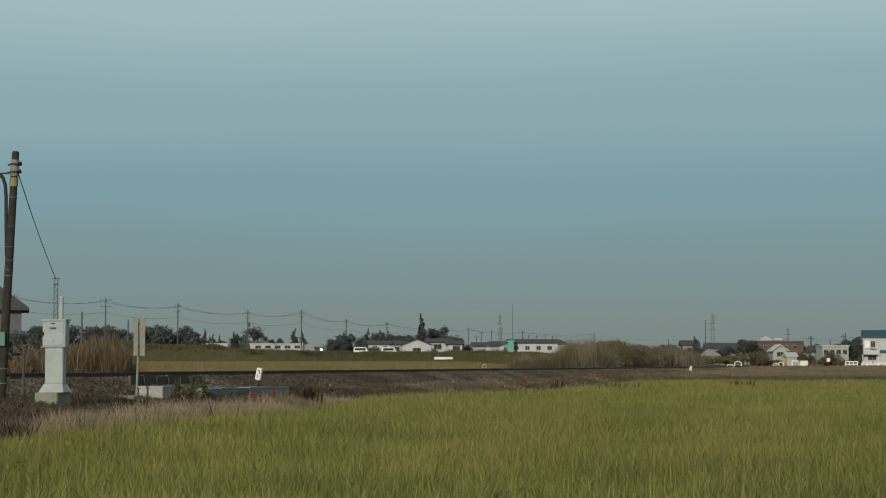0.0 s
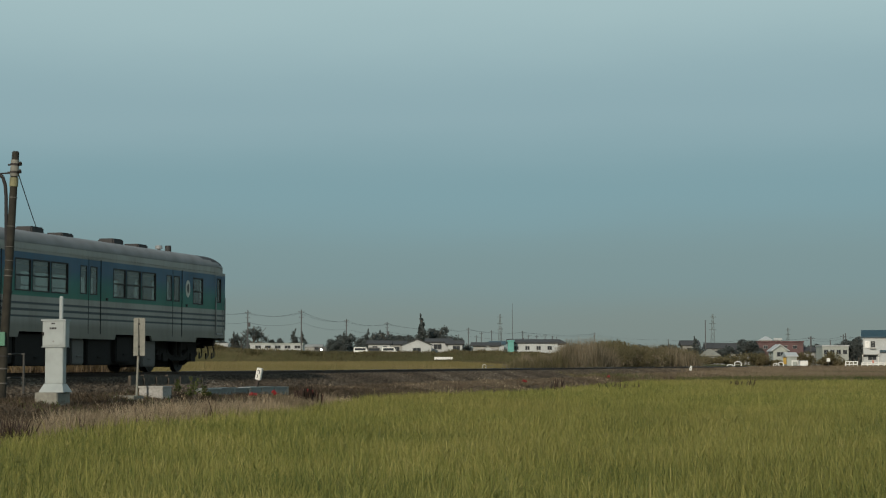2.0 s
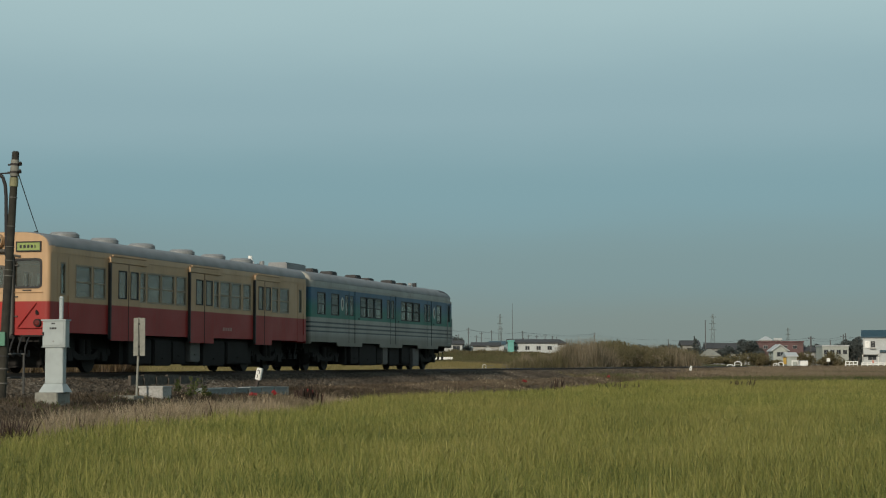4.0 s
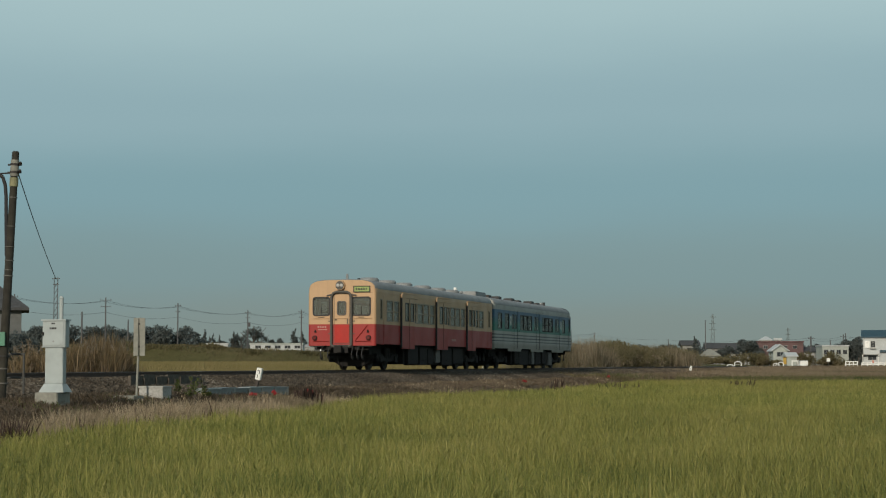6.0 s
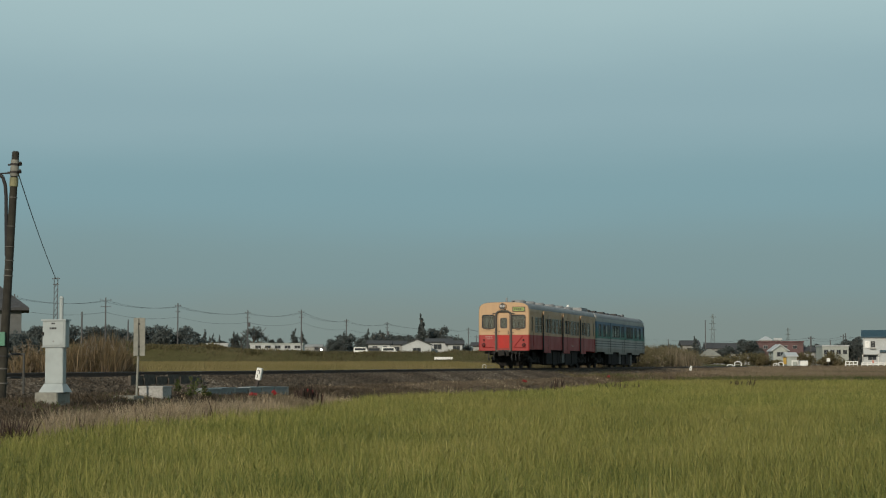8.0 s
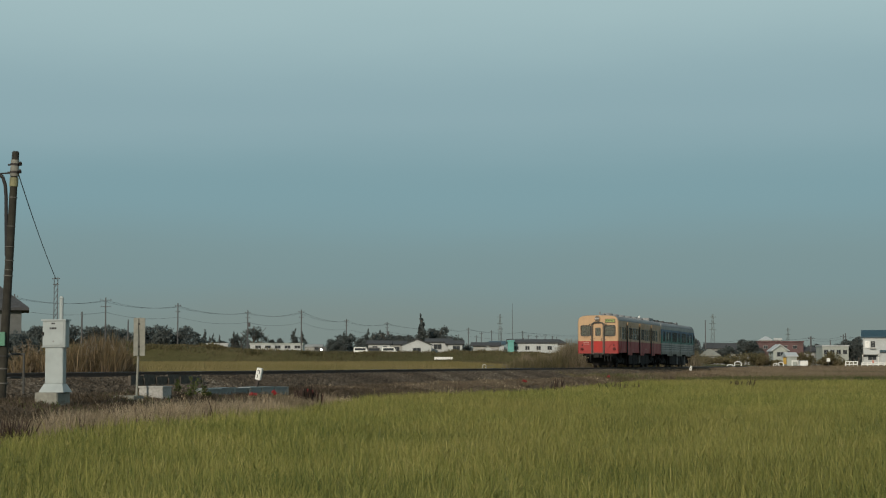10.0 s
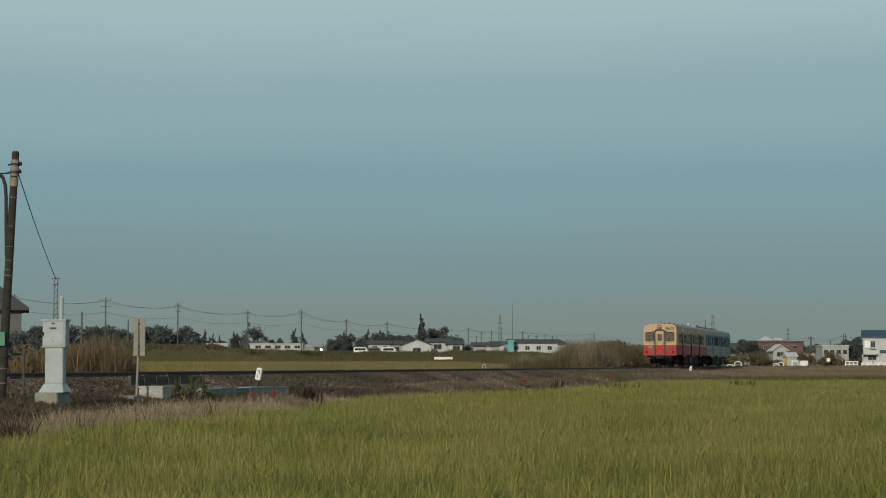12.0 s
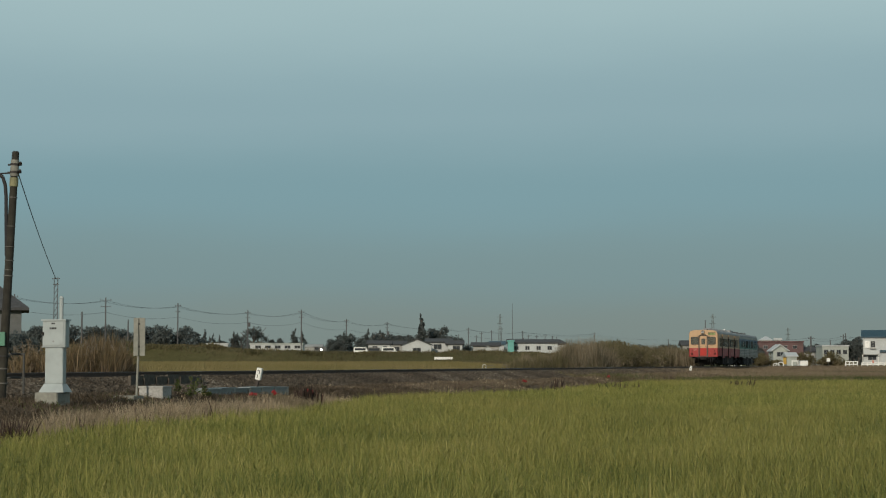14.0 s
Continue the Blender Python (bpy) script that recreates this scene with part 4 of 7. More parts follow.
    roof_box(car, 0.4, 2.5, 0.36, 3.92, M_FITTING, "radiator_case")
    for x in (3.9, 6.15, 9.25, 11.0, 14.2, 15.9):
        roof_box(car, x - 0.35, x + 0.35, 0.25, 3.86 if x not in (11.0, 15.9) else 3.81, M_ROOF_DARK)
    bm = bmesh.new()
    rod(bm, (17.6, 0, 3.6), (17.6, 0, 3.80), 0.06, 0.06, 8)
    rod(bm, (17.6, 0, 3.78), (17.6, 0, 3.88), 0.12, 0.10, 14)
    part("aerial", bm, M_FITTING, car, "grey roof aerial")
    bm = bmesh.new()
    rod(bm, (18.3, 0.0, 3.55), (18.3, 0.0, 3.92), 0.1, 0.1, 12)
    rod(bm, (18.35, 0.0, 3.6), (18.9, 0.0, 3.6), 0.06, 0.05, 8)
    part("exhaust_pipe", bm, M_ROOF_DARK, car)
    under_boxes(car, ((5.0, 6.0, 0.36, 0.92, 0), (6.1, 8.3, 0.30, 0.98, 0), (8.4, 9.1, 0.36, 0.92, 0), (9.2, 9.9, 0.34, 0.90, 1), (10.1, 11.5, 0.32, 0.92, 0), (11.9, 12.9, 0.40, 0.98, 0), (13.6, 14.5, 0.28, 0.90, 1)))
    bm = bmesh.new()
    box(bm, 4.75, 14.85, -1.15, 1.15, 0.22, 1.02)
    box(bm, 1.0, 4.75, -0.85, 0.85, 0.62, 1.04)
    box(bm, 14.85, 18.6, -0.85, 0.85, 0.62, 1.04)
    part("engine", bm, M_DARK, car)
    # bellows to the other car
    bm = bmesh.new()
    for i in range(5):
        x = -0.36 + 0.075 * i
        frame_ring(bm, lambda a, z, d: (x + d, a, z), -0.52, 0.52, 1.0, 3.2, 0.09, 0.0, 0.055)
    part("gangway_bellows", bm, M_RUBBER, car)
    return car


CARS.append((build_red_car(), 0.0))
CARS.append((build_blue_car(), 20.0))

# ---- materials of the surroundings ----
M_BLUEROOF = worn("blue_roof_tiles", (0.018, 0.055, 0.075), 0.5, vary=0.25, fine=4)
M_DARKROOF = worn("dark_grey_roof_tiles", (0.05, 0.052, 0.054), 0.95, vary=0.3, fine=4)
M_REDROOF = worn("red_brown_roof", (0.10, 0.045, 0.045), 0.7, vary=0.2, fine=2)
M_HOUSEWALL = worn("white_house_render", (0.43, 0.45, 0.445), 0.8, vary=0.06, fine=3, coarse=0.4, dirty=0.15)
M_GREYWALL = worn("grey_house_cladding", (0.30, 0.30, 0.28), 0.8, vary=0.1, fine=3, coarse=0.4)
M_TEAL = worn("teal_sheet_metal", (0.10, 0.32, 0.28), 0.5)
M_DARKPANE = worn("dark_window_glass", (0.03, 0.035, 0.04), 0.15, bump=0)
# leaf colour greyed and lightened: the haze of distance is put into it
M_HAZELEAF = leafy("haze_tinted_leaves", ((0.1, (0.085, 0.10, 0.097)), (0.5, (0.11, 0.125, 0.118)), (0.9, (0.14, 0.155, 0.14))), patch=0.1, through_light=0.45, each=0.35)
M_TWIG = worn("grey_brown_twigs", (0.09, 0.075, 0.06), 0.9)
M_FARPOLE = worn("grey_concrete_pole", (0.085, 0.085, 0.085), 0.9)
# tower steel with aerial haze painted in, towards the sky's tone
M_FARMAST = worn("haze_tinted_steel", (0.14, 0.17, 0.17), 0.9)
M_WIRE = worn("black_cable", (0.016, 0.016, 0.017), 0.8)
M_CABINET = worn("off_white_cabinet_paint", (0.33, 0.37, 0.365), 0.5, vary=0.05, fine=6, coarse=2.5, dirty=0.22)
M_TROUGH = worn("blue_grey_galvanised_steel", (0.235, 0.265, 0.262), 0.6, metal=0.3)
M_BOARD = worn("weathered_grey_board", (0.23, 0.23, 0.195), 0.8, fine=12, dirty=0.4)
M_FLOWER = worn("red_petals", (0.30, 0.018, 0.022), 0.7)
M_YELLOW = worn("yellow_paint", (0.40, 0.25, 0.035), 0.5)
M_GREENBOX = worn("green_plate", (0.05, 0.20, 0.12), 0.5)
M_BARRIER = worn("dull_grey_pipe_paint", (0.06, 0.06, 0.055), 0.8)
M_ORANGE = worn("orange_paint", (0.55, 0.13, 0.05), 0.5)


def ground_at(x, y):
    s, l = from_world(x, y)
    return float(ground_z(s, l))


# ---- things beside the line, on the camera's side ----
def utility_pole():
    a, b = Vector((-9.645, 40.5, 0.55)), Vector((-9.39, 40.5, 6.24))
    root = tagged(new("utility_pole"), "short mossy concrete pole leaning over the railway verge", "pole")

    def on(k, off=0.0):
        return a.lerp(b, k) + Vector((off, -0.0, 0))
    bm = bmesh.new()
    rod(bm, a, b, 0.105, 0.077, 18)
    rod(bm, b, b + (b - a).normalized() * 0.03, 0.08, 0.055, 18)
    part("shaft", bm, M_POLE, root, smooth=False)
    for z, h, r, m in ((5.95, 0.05, 0.098, M_STEEL), (5.78, 0.05, 0.100, M_STEEL), (5.24, 0.02, 0.094, M_GREYBOX), (4.61, 0.012, 0.098, M_GREYBOX), (4.16, 0.012, 0.102, M_GREYBOX), (3.86, 0.014, 0.104, M_GREYBOX),
                       (3.65, 0.014, 0.104, M_GREYBOX), (3.52, 0.022, 0.107, M_GREYBOX), (1.76, 0.03, 0.119, M_RUBBER), (1.49, 0.03, 0.119, M_GREYBOX), (1.17, 0.03, 0.119, M_GREYBOX)):
        k = (z - a.z) / (b.z - a.z)
        bm = bmesh.new()
        rod(bm, on(k), on(k + h / (b.z - a.z)), r, r, 18)
        part("band", bm, m, root)
    k = (5.65 - a.z) / (b.z - a.z)
    bm = bmesh.new()
    rod(bm, on(k - 0.028), on(k + 0.006), 0.094, 0.094, 18)
    part("yellow_marker", bm, M_SLEEVE, root, "faded yellow-green marker sleeve")
    bm = bmesh.new()
    rod(bm, on(k + 0.012), on(k + 0.075), 0.0935, 0.091, 18)
    part("metal_sleeve", bm, M_BOARD, root, "dull grey metal sleeve under the clamps")
    bm = bmesh.new()
    for z in (5.97, 5.80):
        k = (z - a.z) / (b.z - a.z)
        rod(bm, on(k, -0.15), on(k, 0.15), 0.022, 0.022, 6)
        rod(bm, on(k, 0.13), on(k, 0.13) + Vector((0, -0.05, 0.05)), 0.03, 0.03, 6)
    part("bolt_clamp", bm, M_STEEL, root)
    bm = bmesh.new()
    pts = [on(0.915, -0.34), on(0.905, -0.25), on(0.875, -0.185), on(0.83, -0.15), on(0.76, -0.125), on(0.68, -0.095), on(0.60, -0.065)]
    for p, q in zip(pts, pts[1:]):
        rod(bm, p, q, 0.04, 0.04, 7)
    rod(bm, on(0.921, -0.03), on(0.916, -0.6), 0.02, 0.02, 6)
    part("cable_drop", bm, M_WIRE, root, "thick black cable looping down the pole")
    bm = bmesh.new()
    box(bm, a.x - 0.10, a.x + 0.11, a.y - 0.16, a.y - 0.10, 2.0, 2.3)
    part("name_plate", bm, M_GREENBOX, root, "small green plate")
    return on(0.921, 0.08)


def cable(name, a, b, sag, r, label, parts=12):
    a, b = Vector(a), Vector(b)
    bm = bmesh.new()
    pts = [a.lerp(b, i / parts) - Vector((0, 0, sag * 4 * (i / parts) * (1 - i / parts))) for i in range(parts + 1)]
    for p, q in zip(pts, pts[1:]):
        rod(bm, p, q, r, r, 5, caps=False)
    return tagged(part(name, bm, M_WIRE), label, "cable")


M_SLEEVE = worn("faded_yellow_green_tape", (0.27, 0.265, 0.13), 0.7, dirty=0.5)
pole_tie = utility_pole()


def lattice_mast():
    root = tagged(new("signal_mast"), "thin grey lattice mast beyond the track", "mast")
    x, y = -12.96, 62
    z0, z1 = ground_at(x, y) - 0.1, 4.52
    for dx in (-0.06, 0.06):
        bm = bmesh.new()
        rod(bm, (x + dx, y, z0), (x + dx, y, z1), 0.015, 0.012, 6)
        part("leg", bm, M_FARPOLE, root)
    bm = bmesh.new()
    k, z = 0, z0 + 0.2
    while z < z1 - 0.2:
        rod(bm, (x - 0.06, y, z), (x + 0.06, y, z + 0.2), 0.01, 0.01, 5)
        z += 0.2
    rod(bm, (x - 0.13, y, z1 - 0.06), (x + 0.13, y, z1 - 0.06), 0.014, 0.014, 5)
    rod(bm, (x - 0.10, y, z1 - 0.25), (x + 0.10, y, z1 - 0.25), 0.014, 0.014, 5)
    part("bracing", bm, M_FARPOLE, root)
    return Vector((x, y, z1 - 0.08))


mast_top = lattice_mast()
cable("stay_wire", pole_tie, mast_top, 0.10, 0.011, "black stay wire from pole to mast over the track")


def relay_cabinet():
    x, y = -8.16, 39.4
    root = tagged(new("relay_cabinet"), "off-white steel relay cabinet on a flared foot and concrete plinth", "cabinet")
    root.matrix_basis = pose(x, y, 0.95, 0, 0, -15.27)
    bm = bmesh.new()
    box(bm, -0.29, 0.23, -0.50, 0.10, -0.25, 0.055)
    bevelled(bm, 0.015)
    part("plinth", bm, M_BOARD, root, "weathered concrete plinth")
    bm = bmesh.new()
    loft(bm, [[(sx * w, sy * d - 0.13, z) for sx, sy in ((-1, -1), (1, -1), (1, 1), (-1, 1))] for w, d, z in ((0.285, 0.20, 0.057), (0.28, 0.195, 0.08), (0.213, 0.105, 0.235))])
    part("foot", bm, M_CABINET, root)
    bm = bmesh.new()
    box(bm, -0.207, 0.207, -0.215, -0.045, 0.235, 1.02)
    bevelled(bm, 0.012)
    part("column", bm, M_CABINET, root)
    bm = bmesh.new()
    box(bm, -0.265, 0.265, -0.235, -0.03, 1.02, 1.565)
    bevelled(bm, 0.012)
    part("case", bm, M_CABINET, root)
    bm = bmesh.new()
    box(bm, -0.285, 0.285, -0.26, -0.01, 1.565, 1.595)
    box(bm, -0.275, 0.275, -0.245, -0.02, 1.005, 1.022)
    part("lid", bm, M_CABINET, root)
    bm = bmesh.new()
    box(bm, -0.22, 0.225, -0.245, -0.236, 1.05, 1.54)
    door = part("door", bm, M_CABINET, root)
    bm = bmesh.new()
    box(bm, -0.05, 0.03, -0.25, -0.2455, 1.495, 1.52)
    for i in range(3):
        box(bm, -0.09 + 0.055 * i, -0.047 + 0.055 * i, -0.25, -0.2455, 1.385, 1.425)
    part("lettering", bm, M_BLACK, door)
    bm = bmesh.new()
    rod(bm, (-0.235, -0.25, 1.25), (-0.235, -0.25, 1.33), 0.016, 0.016, 8)
    rod(bm, (-0.235, -0.24, 1.30), (-0.235, -0.285, 1.30), 0.02, 0.02, 8)
    part("handle", bm, M_STEEL, door)
    bm = bmesh.new()
    rod(bm, (0.0, -0.24, 1.13), (0.0, -0.25, 1.13), 0.022, 0.022, 10)
    part("lock", bm, M_WINFRAME, door)
    bm = bmesh.new()
    rod(bm, (-0.025, 0.15, -0.2), (-0.025, 0.15, 2.05), 0.044, 0.044, 12)
    rod(bm, (-0.025, 0.15, 2.05), (-0.025, 0.15, 2.10), 0.05, 0.03, 12)
    rod(bm, (-0.025, 0.10, 1.93), (-0.025, 0.095, 1.93), 0.02, 0.02, 8)
    part("cable_pipe", bm, M_CABINET, root, "white cable pipe behind the cabinet")


relay_cabinet()


def sign_board():
    x, y = -7.37, 45
    root = tagged(new("lineside_board"), "narrow grey lineside board on a pale steel post", "sign")
    root.location = (x, y, 0.8)
    bm = bmesh.new()
    rod(bm, (-0.06, 0.03, -0.1), (0.0, 0.03, 1.93), 0.028, 0.028, 10)
    part("post", bm, M_BOARD, root, "weathered grey steel post")
    for x0, x1 in ((-0.135, -0.02), (0.02, 0.145)):
        bm = bmesh.new()
        box(bm, x0, x1, -0.03, 0.0, 1.0, 1.92)
        bevelled(bm, 0.006)
        part("panel", bm, M_BOARD, root)
    bm = bmesh.new()
    for z in (1.2, 1.75):
        box(bm, -0.06, 0.06, -0.005, 0.03, z, z + 0.05)
    part("bracket", bm, M_STEEL, root)


sign_board()


def concrete_box():
    x, y = -7.17, 45.8
    root = tagged(new("cable_pit"), "low concrete cable pit with a flat lid in dry grass", "pit")
    root.matrix_basis = pose(x, y, 0.62, 0, 0, -15.27)
    bm = bmesh.new()
    box(bm, -0.23, 0.40, -0.27, 0.28, 0.0, 0.40)
    bevelled(bm, 0.015)
    part("chamber", bm, M_CONCRETE, root)
    bm = bmesh.new()
    box(bm, -0.25, 0.42, -0.29, 0.30, 0.40, 0.44)
    bevelled(bm, 0.008)
    part("lid", bm, M_CONCRETE, root)


concrete_box()


def ground_slab():
    x, y = -7.49, 44
    root = tagged(new("concrete_slab"), "flat concrete slab lying beside the sign post", "slab")
    root.matrix_basis = pose(x, y, ground_at(x, y), 0, 0, -15.27)
    bm = bmesh.new()
    box(bm, -0.32, 0.30, -0.25, 0.3, -0.12, 0.07)
    bevelled(bm, 0.015)
    part("slab", bm, M_BOARD, root)


ground_slab()


def retaining_boards():
    root = tagged(new("retaining_boards"), "row of dark tarred boards holding back the ballast", "boards")
    a = to_world(np.array([47.6]), np.array([21.3]), 0.0)[0]
    root.matrix_basis = pose(float(a[0]), float(a[1]), 0.80, 0, 0, TRACK_DEG)
    for i, top in enumerate((0.43, 0.45, 0.40, 0.44, 0.42, 0.39)):
        bm = bmesh.new()
        box(bm, -1.62 + 0.82 * i, -0.82 + 0.82 * i, -0.05, 0.04, 0.0, top + 0.06)
        bevelled(bm, 0.006)
        part("board", bm, M_DARKBOARD, root)
        bm = bmesh.new()
        box(bm, -0.84 + 0.82 * i, -0.79 + 0.82 * i, -0.095, -0.052, 0.0, top)
        part("stake", bm, M_DARKBOARD, root)


M_DARKBOARD = worn("tarred_dark_timber", (0.085, 0.072, 0.056), 0.9, vary=0.3, fine=14, coarse=2)
retaining_boards()


def cable_trough():
    a, b = Vector((-6.45, 49.5, 0.0)), Vector((-4.68, 54.5, 0.0))
    way = (b - a).normalized()
    root = tagged(new("cable_trough"), "blue-grey galvanised cable trough along the verge", "trough")
    root.matrix_basis = Matrix.Translation((a.x, a.y, 0.80)) @ Matrix.Rotation(math.atan2(way.y, way.x), 4, "Z")
    long, n = (b - a).length, 6
    for i in range(n):
        x0, x1 = long * i / n + 0.012, long * (i + 1) / n - 0.012
        tilt = 0.012 * math.sin(i * 2.3)
        bm = bmesh.new()
        box(bm, x0, x1, -0.16, 0.16, -0.2, 0.12 + tilt)
        part("channel", bm, M_TROUGH, root)
        bm = bmesh.new()
        box(bm, x0 - 0.005, x1 + 0.005, -0.18, 0.18, 0.122 + tilt, 0.155 + tilt)
        part("cover", bm, M_CABINET if i % 3 == 0 else M_TROUGH, root)
        bm = bmesh.new()
        box(bm, x1 - 0.08, x1 - 0.03, -0.185, -0.16, -0.2, 0.12 + tilt)
        part("rib", bm, M_TROUGH, root)


cable_trough()


def distance_post(x, y, z, lean, size=1.0):
    root = tagged(new("distance_post"), "small leaning white-painted lineside post with a worn black mark", "post", "white lineside posts")
    root.matrix_basis = pose(x, y, z, 0, lean, -20)
    bm = bmesh.new()
    box(bm, -0.095 * size, 0.095 * size, -0.06, 0.06, 0.0, 0.40 * size)
    bevelled(bm, 0.012)
    part("slab", bm, M_WHITE, root)
    bm = bmesh.new()
    box(bm, -0.04, 0.04, -0.04, 0.04, -0.6, 0.0)
    part("stub", bm, M_SLEEPER, root)
    bm = bmesh.new()
    box(bm, -0.055 * size, 0.045 * size, -0.066, -0.061, 0.30 * size, 0.325 * size)
    box(bm, 0.02 * size, 0.045 * size, -0.066, -0.061, 0.20 * size, 0.30 * size)
    box(bm, -0.03 * size, -0.005 * size, -0.066, -0.061, 0.08 * size, 0.18 * size)
    part("mark", bm, M_BLACK, root)


distance_post(-5.68, 57, 1.12, 12, 0.92)
distance_post(20.51, 154, 1.08, 14, 0.95)


def pipe_barrier():
    root = tagged(new("pipe_barrier"), "dark steel pipe barrier at the edge of the line", "barrier")
    y = 41.0
    xs = (-9.26, -9.26 - 1.1)
    z0, z1 = 1.25, 1.82
    for x in xs:
        bm = bmesh.new()
        rod(bm, (x, y, z0 - 0.3), (x, y, z1), 0.024, 0.024, 8)
        part("post", bm, M_BARRIER, root)
    for z in (z1, z0 + 0.05):
        bm = bmesh.new()
        rod(bm, (xs[0] + 0.02, y, z), (xs[1] - 0.02, y, z), 0.022, 0.022, 8)
        part("rail", bm, M_BARRIER, root)


pipe_barrier()


def red_flower(x, y, z, seed, big=1.0):
    """A clump of red spidery flowers on bare stems."""
    rng = random.Random(seed)
    root = tagged(new("red_flower"), "bright red flower clump among brown weeds", "flower", "red flowers beside the line")
    root.location = (x, y, z)
    stems, heads = bmesh.new(), bmesh.new()
    for _ in range(3):
        p = Vector((rng.uniform(-0.07, 0.07), rng.uniform(-0.05, 0.05), 0.42 + rng.uniform(-0.06, 0.03)))
        rod(stems, (p.x * 0.4, p.y * 0.4, -0.3), p, 0.008, 0.006, 5)
        for _ in range(16):
            w, e = rng.uniform(0, math.tau), rng.uniform(-0.4, 1.3)
            q = Vector((math.cos(w) * math.cos(e), math.sin(w) * math.cos(e), math.sin(e))) * 0.058 * big
            rod(heads, p, p + q, 0.007 * big, 0.013 * big, 4)
    part("stem", stems, M_GREENWEED, root)
    part("petals", heads, M_FLOWER, root)


for i, (x, y, z) in enumerate(((-5.10, 50, 0.79), (-4.64, 51.5, 0.82), (-3.88, 54, 0.81), (3.59, 82, 0.87), (8.95, 100, 0.96))):
    red_flower(x, y, z - 0.42, i, 1.0 if i < 3 else 1.25)


# ---- grasses and weeds ----
def scatter(s0, s1, l0, l1, per, seed, keep=None):
    rng = np.random.default_rng(seed)
    n = int((s1 - s0) * (l1 - l0) * per)
    s, l = rng.uniform(s0, s1, n), rng.uniform(l0, l1, n)
    x, y = s * math.sin(TURN) - l * math.cos(TURN), s * math.cos(TURN) + l * math.sin(TURN)
    ok = np.abs(x) < 0.275 * y + 2
    if keep is not None:
        ok &= keep(s, l, x, y, rng)
    return s[ok], l[ok], rng


def patchy(s, l, size, shift=0.0):
    """Uneven cover: -1 to 1, in patches of about that size."""
    return np.sin(s / size + 1.7 * np.sin(l / size * 1.3 + shift)) * np.cos(l / size * 0.8 + shift + 1.2 * np.sin(s / size * 0.7))


def dry_grass():
    s, l, rng = scatter(10, 53, 9, 18.6, 1150, 21, lambda s, l, x, y, r: (l > field_edge(s) - 0.1 + r.normal(0, 0.12, len(s))) & (l < np.interp(s, [12, 20, 30, 40, 50], [13.4, 14.6, 16.0, 17.0, 17.8]) + r.normal(0, 0.3, len(s))))
    h = 0.27 + 0.07 * patchy(s, l, 0.7) + rng.normal(0, 0.06, len(s))
    ob = blades("dry_grass", to_world(s, l, -0.02), np.clip(h, 0.12, 0.8), rng.uniform(0.008, 0.022, len(s)), rng.uniform(0.2, 1.0, len(s)), M_DRY, 22, True)
    tagged(ob, "dry pinkish-brown grass along the paddy edge", "grass", kind="stuff")


dry_grass()


def verge_weeds():
    s, l, rng = scatter(14, 150, 12, 22.0, 340, 31, lambda s, l, x, y, r: (l > field_edge(s) + 0.3) & (patchy(s, l, 1.1) - 0.9 * ease(19.8, 22.0, l) > r.uniform(-1.4, 0.6, len(s))))
    far = np.clip(s / 60, 0.6, 2.5)
    h = 0.07 + 0.05 * patchy(s, l, 1.6, 1.0) + np.abs(rng.normal(0, 0.05, len(s)))
    ob = blades("verge_weeds", to_world(s, l, -0.02), np.clip(h, 0.05, 0.5), 0.026 * far * rng.uniform(0.5, 1.3, len(s)), rng.uniform(0.4, 1.6, len(s)), M_BROWN, 32, True)
    tagged(ob, "low brown withered weeds on the embankment", "weeds", kind="stuff")
    s, l, rng = scatter(16, 150, 13, 21.4, 50, 33, lambda s, l, x, y, r: (l > field_edge(s) + 0.3) & (patchy(s, l, 1.9, 2.0) > r.uniform(0.0, 1.1, len(s))))
    far = np.clip(s / 60, 0.6, 2.5)
    h = 0.06 + np.abs(rng.normal(0, 0.06, len(s)))
    ob = blades("straw_tufts", to_world(s, l, -0.02), np.clip(h, 0.06, 0.7), 0.03 * far * rng.uniform(0.5, 1.3, len(s)), rng.uniform(0.2, 1.0, len(s)), M_DRY, 34)
    tagged(ob, "pale straw tufts on the embankment", "grass", kind="stuff")
    s, l, rng = scatter(14, 52, 13, 21.4, 60, 35, lambda s, l, x, y, r: (l > field_edge(s) + 0.3) & (patchy(s, l, 1.4, 4.0) > r.uniform(-0.1, 1.0, len(s))))
    ob = blades("green_weeds", to_world(s, l, -0.02), np.clip(0.09 + rng.normal(0, 0.05, len(s)), 0.04, 0.4), 0.025 * rng.uniform(0.5, 1.3, len(s)), rng.uniform(0.2, 0.9, len(s)), M_GREENWEED, 36)
    tagged(ob, "green weed tufts on the embankment", "weeds", kind="stuff")


verge_weeds()


def dark_creepers():
    s, l, rng = scatter(14, 62, 15.2, 21.9, 300, 47, lambda s, l, x, y, r: (l > np.interp(s, [12, 20, 30, 40, 50], [13.4, 14.6, 16.0, 17.0, 17.8])) & (patchy(s, l, 1.2, 0.6) - 0.9 * ease(52, 62, s) > r.uniform(-1.2, 0.4, len(s))))
    ob = blades("dark_creepers", to_world(s, l, -0.01), np.clip(0.07 + np.abs(rng.normal(0, 0.05, len(s))), 0.03, 0.3), 0.035 * rng.uniform(0.5, 1.3, len(s)), rng.uniform(0.5, 1.4, len(s)), M_CREEPER, 48, True)
    tagged(ob, "dark reddish-brown creeping weeds over the ballast foot", "weeds", kind="stuff")


